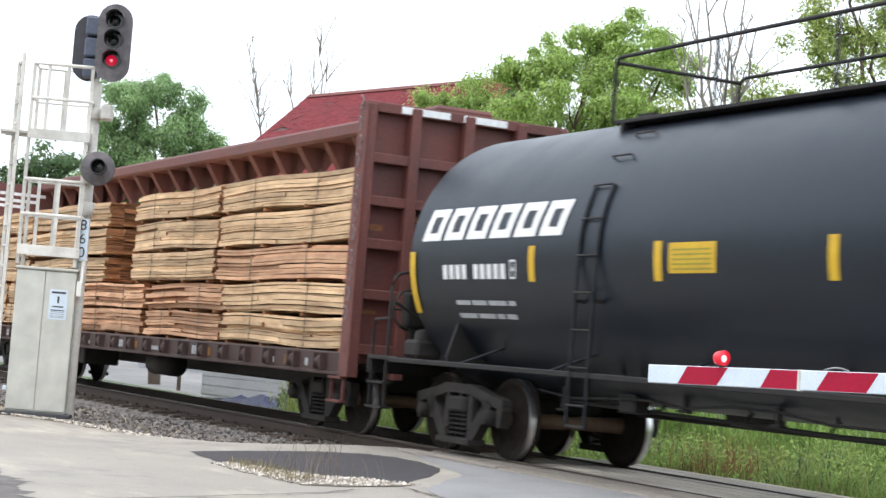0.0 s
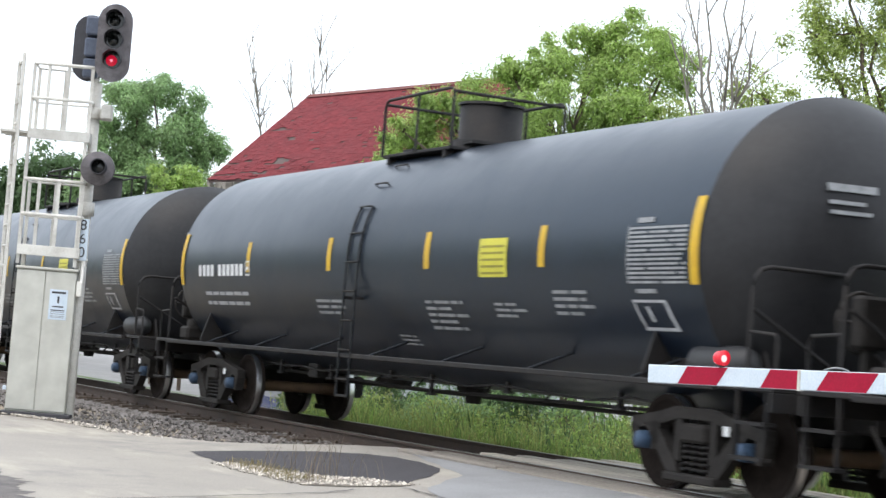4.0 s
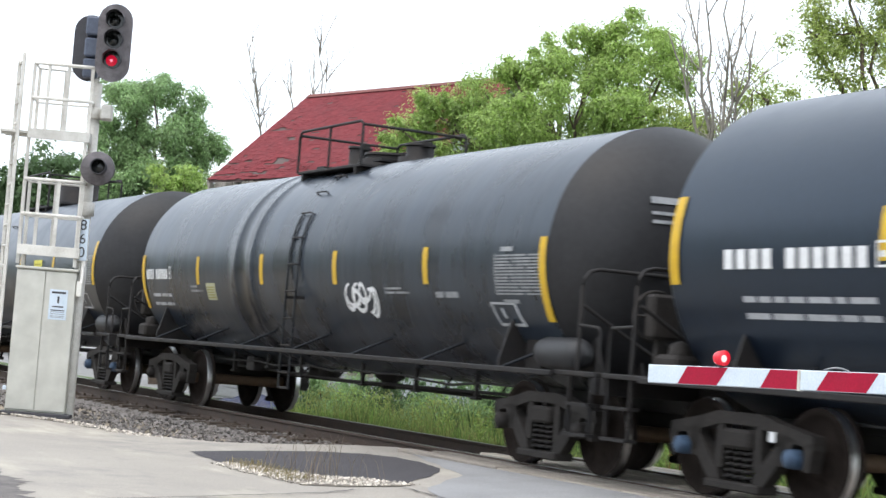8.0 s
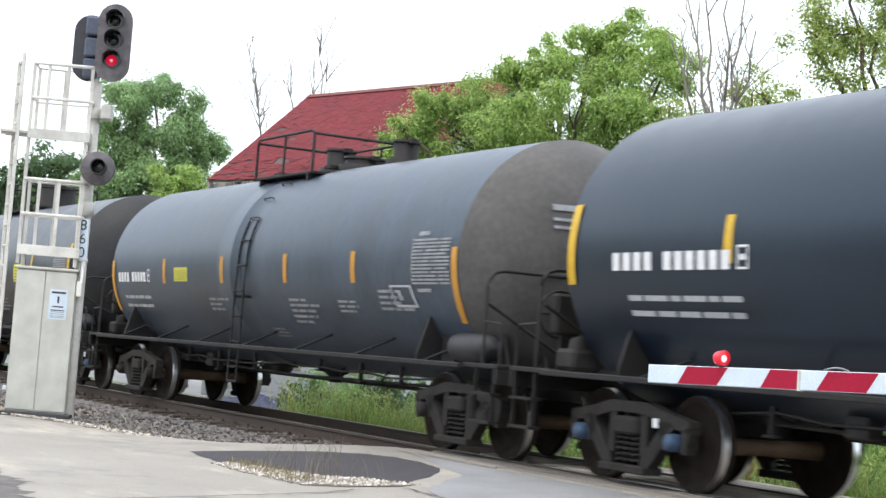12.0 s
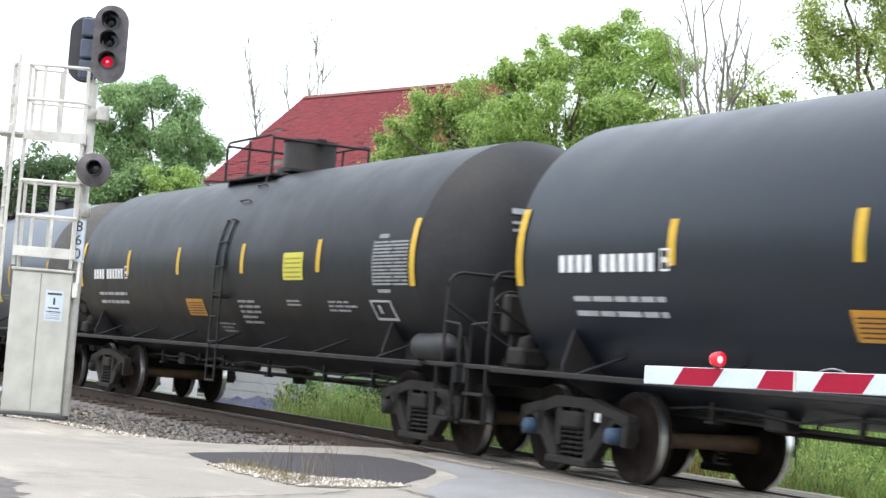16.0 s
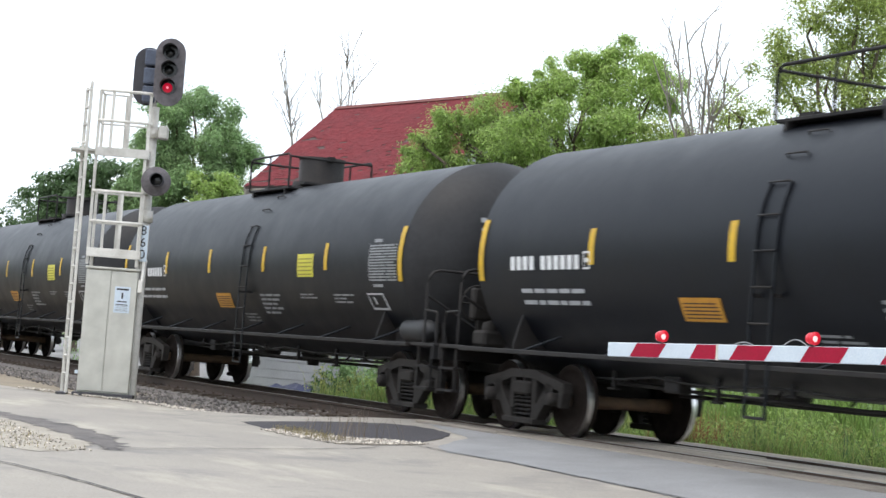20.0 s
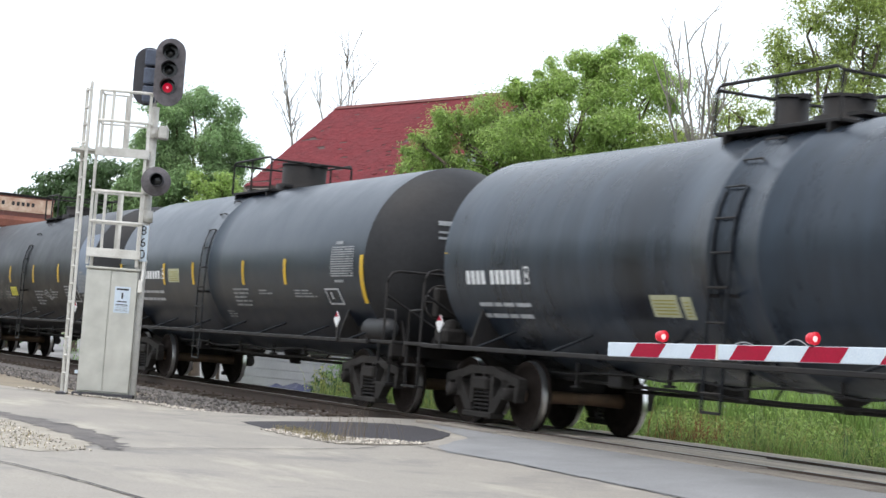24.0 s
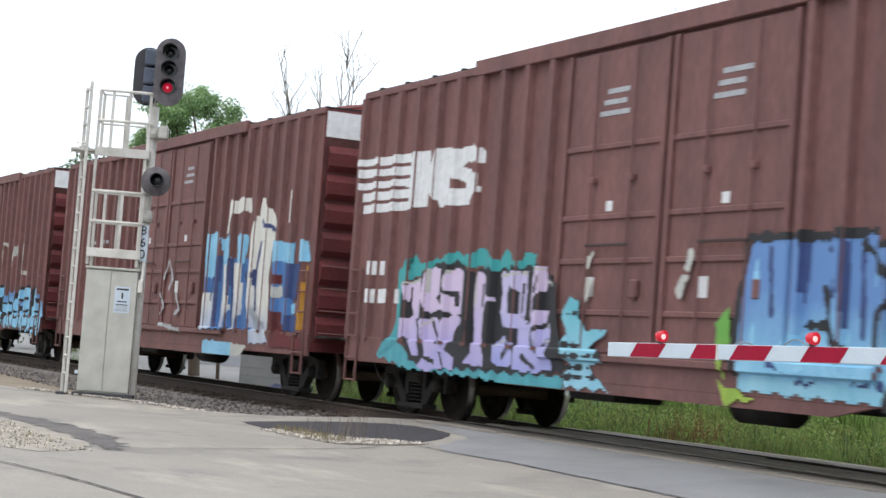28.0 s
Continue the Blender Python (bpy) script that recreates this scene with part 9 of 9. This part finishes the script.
def dead_tree(base, tips, seed, r, far=1.0):
    rnd = random.Random(seed)
    base, tips, r = (*away(base, far)[:2], base[2]), [away(q, far) for q in tips], r * far
    t = thing("bare_tree", "bare dead tree with thin grey branches", "tree", "trees beyond the track", at=pose(*base))
    b = Vector(base)
    s = Shape()
    top = sum((Vector(q) for q in tips), Vector()) / len(tips) - b
    fork = Vector((top.x * 0.5, top.y * 0.5, top.z * 0.60))
    limb(s, rnd, (0, 0, 0), fork, r, r * 0.7, 0.05, 6)
    part("trunk", s, DEAD, t)
    for q in tips:
        s = Shape()
        pts = limb(s, rnd, fork * rnd.uniform(0.82, 1.0), Vector(q) - b, r * 0.5, 0.010, 0.06, 7)
        for _ in range(9):
            k = rnd.randint(1, 6)
            d = Vector((rnd.gauss(0, 0.42), rnd.gauss(0, 0.42), rnd.uniform(0.6, 1.0))).normalized() * rnd.uniform(0.4, 1.15) * far
            tw = limb(s, rnd, pts[k], pts[k] + d, 0.013 * far, 0.005 * far, 0.05, 4)
            for j in (1, 2, 3):
                e = Vector((rnd.gauss(0, 0.5), rnd.gauss(0, 0.5), rnd.uniform(0.4, 1.0))).normalized() * rnd.uniform(0.15, 0.45) * far
                limb(s, rnd, tw[j], tw[j] + e, 0.007 * far, 0.0035 * far, 0.02, 3)
        part("limb", s, DEAD, t)


dead_tree((-40.3, 14.9, -0.4), [(-39.95, 13.35, 7.8), (-39.9, 13.55, 7.3)], 51, 0.055, 1.36)
dead_tree((-39.3, 15.6, -0.4), [(-39.19, 14.84, 8.0), (-39.3, 14.6, 7.4), (-39.6, 14.2, 6.9), (-39.2, 15.0, 7.3)], 52, 0.055, 1.36)
dead_tree((-24.9, 16.3, -0.4), [(-24.5, 15.72, 6.9), (-24.77, 15.15, 6.75), (-24.4, 15.95, 6.9), (-24.9, 14.95, 6.2), (-24.3, 16.1, 6.3), (-24.7, 15.4, 6.9)], 53, 0.065)


def blades(name, n, place, height, width, mat, label, seed, bend=0.35):
    r = random.Random(seed)
    verts, faces = [], []
    for _ in range(n):
        x, y, z, k = place(r)
        h = height * k * r.uniform(0.55, 1.25)
        a = r.uniform(0, 6.28)
        d = Vector((math.cos(a), math.sin(a), 0))
        w = Vector((-d.y, d.x, 0)) * width * r.uniform(0.6, 1.3)
        p = Vector((x, y, z))
        m = p + Vector((0, 0, h * 0.6)) + d * h * bend * 0.25
        t = p + Vector((0, 0, h)) + d * h * bend * r.uniform(0.4, 1.2)
        q = len(verts)
        verts += [tuple(p - w), tuple(p + w), tuple(m + w * 0.7), tuple(m - w * 0.7), tuple(t)]
        faces += [(q, q + 1, q + 2, q + 3), (q + 3, q + 2, q + 4)]
    me = bpy.data.meshes.new(name)
    me.from_pydata(verts, [], faces)
    me.materials.append(mat)
    return tagged(new(name, me), label, kind="stuff")


def bank(x0, x1, y0, y1, lo=0.6):
    def f(r):
        x, y = r.uniform(x0, x1), y0 + (y1 - y0) * r.random() ** 1.3
        return x, y, -0.42, lo + 0.5 * noise.noise(Vector((x * 0.7, y * 0.7, 0)))
    return f


blades("tall_grass", 11000, bank(-34, -9, 13.1, 17.5, 0.66), 0.80, 0.015, GRASS, "tall bright green grass beyond the track", 61, 0.6)
blades("tall_grass", 700, bank(-36.5, -34, 13.2, 15.6, 0.5), 0.55, 0.015, GRASS, "tall green grass beyond the track", 62, 0.6)
blades("tall_grass", 8000, bank(-27, -8, 15.2, 18.2, 0.9), 1.35, 0.020, GRASS, "high bright green grass on the bank", 69, 0.5)
blades("dark_grass", 4500, bank(-36, -9, 13.6, 17.5, 0.7), 0.9, 0.014, LEAF_DARK, "darker grass among the tall grass", 66, 0.6)
blades("seed_grass", 3500, bank(-35.5, -9, 13.0, 15.5, 0.75), 0.95, 0.007, SEED, "pale seeding grass beyond the track", 67, 0.5)
blades("dry_weeds", 1600, bank(-30, -9, 12.95, 14.0, 0.55), 0.65, 0.009, WEED, "dry straw-coloured weeds at the track's edge", 63, 0.6)
RUSTY = leaf_material("rusty_weed", (0.34, 0.17, 0.08), (0.22, 0.11, 0.05))
blades("rusty_weeds", 260, lambda r: (-20.6 + r.gauss(0, 0.28), 13.5 + r.gauss(0, 0.25), -0.42, 0.9), 0.85, 0.008, RUSTY, "reddish brown weeds among the green grass", 76, 0.5)
blades("dry_stalks", 60, lambda r: (r.uniform(-19.6, -18.0), 7.15 + r.uniform(0, 0.8), -0.20, 0.8), 0.55, 0.0035, STALK, "thin dry weed stalks in the soil strip", 64, 1.0)
blades("verge_grass", 500, lambda r: (r.uniform(-20.3, -18.3), 7.0 + r.uniform(0, 0.4), -0.21, 0.5), 0.18, 0.003, WEED, "short dry grass in the soil strip", 65, 0.9)


blades("verge_grass", 380, lambda r: (r.uniform(-20.6, -14.9), 3.1 + r.uniform(-0.6, 0.3), -0.22, 0.6), 0.09, 0.003, WEED, "short dry grass on the sandy verge", 68, 0.9)


def shrub(x, y, r, h, mat, seed, n=2600):
    rnd = random.Random(seed)
    cl = [(x + rnd.uniform(-r, r) * 0.7, y + rnd.uniform(-r, r) * 0.7, -0.4 + h * rnd.uniform(0.25, 0.85), r * rnd.uniform(0.4, 0.65)) for _ in range(7)]
    t = thing("shrub", "leafy green shrub on the bank beyond the track", "shrub", "shrubs on the bank", at=pose(x, y, -0.4))
    for c in cl:
        s = Shape()
        limb(s, rnd, (0, 0, 0), (c[0] - x, c[1] - y, c[2] + 0.4), 0.03, 0.008, 0.04, 4)
        part("stem", s, BARK, t)
    v, f = leaf_cloud(rnd, [(c[0] - x, c[1] - y, c[2] + 0.4, c[3]) for c in cl], n, 0.10)
    me = bpy.data.meshes.new("foliage")
    me.from_pydata(v, [], f)
    me.materials.append(mat)
    part("foliage", me, None, t)


for i, (x, y, r, h) in enumerate(((-35.0, 17.6, 1.2, 2.2), (-32.6, 17.8, 1.3, 2.6), (-30.0, 18.0, 1.3, 2.6), (-27.5, 18.3, 1.3, 2.8), (-25.0, 18.5, 1.3, 2.8), (-22.6, 18.6, 1.3, 2.8), (-20.2, 18.8, 1.3, 2.6), (-18, 19, 1.3, 2.6), (-15.5, 19.2, 1.3, 2.6), (-37.5, 14.6, 0.6, 0.9), (-35.6, 14.3, 0.6, 1.0), (-33.8, 14.2, 0.7, 1.1), (-32.2, 14.3, 0.7, 1.2), (-30.6, 14.2, 0.7, 1.1), (-29.2, 14.4, 0.7, 1.3), (-27.8, 14.6, 0.6, 1.2), (-26.2, 15.0, 0.6, 1.2), (-66, 16.0, 1.6, 3.0))):
    shrub(x, y, r, h, LEAF_DARK if i % 3 == 0 else LEAF_MID, 70 + i, 2600 if h > 1.6 else 1500)

# leafy weeds along the far ditch, and added woods that close the place behind the road
def leafy(name, clumps, n, size, mat, label, seed):
    v, f = leaf_cloud(random.Random(seed), clumps, n, size)
    me = bpy.data.meshes.new(name)
    me.from_pydata(v, [], f)
    me.materials.append(mat)
    return tagged(new(name, me), label, kind="stuff")


wr = random.Random(91)
leafy("leafy_weeds", [(wr.uniform(-34.5, -10), wr.uniform(13.1, 15.2), wr.uniform(-0.25, 0.25), wr.uniform(0.16, 0.36)) for _ in range(230)], 15000, 0.075, LEAF_BRIGHT, "low leafy green weeds at the track's edge", 92)
leafy("pale_weeds", [(wr.uniform(-35.5, -10), wr.uniform(13.0, 14.6), wr.uniform(-0.2, 0.35), wr.uniform(0.10, 0.26)) for _ in range(150)], 5000, 0.055, SEED, "pale yellow-green weeds at the track's edge", 93)
# out of view: added to darken what the tank sides mirror
leafy("woods", [(x + wr.uniform(-2, 2), -24 + wr.uniform(-4, 3), z + wr.uniform(-1.2, 1.2), wr.uniform(2.4, 3.6)) for x in range(-260, 130, 5) for z in (2.5, 6.5, 10.5)], 26000, 0.95, LEAF_DARK, "unseen dark woods added behind the road to darken the tank reflections", 94)

motions()
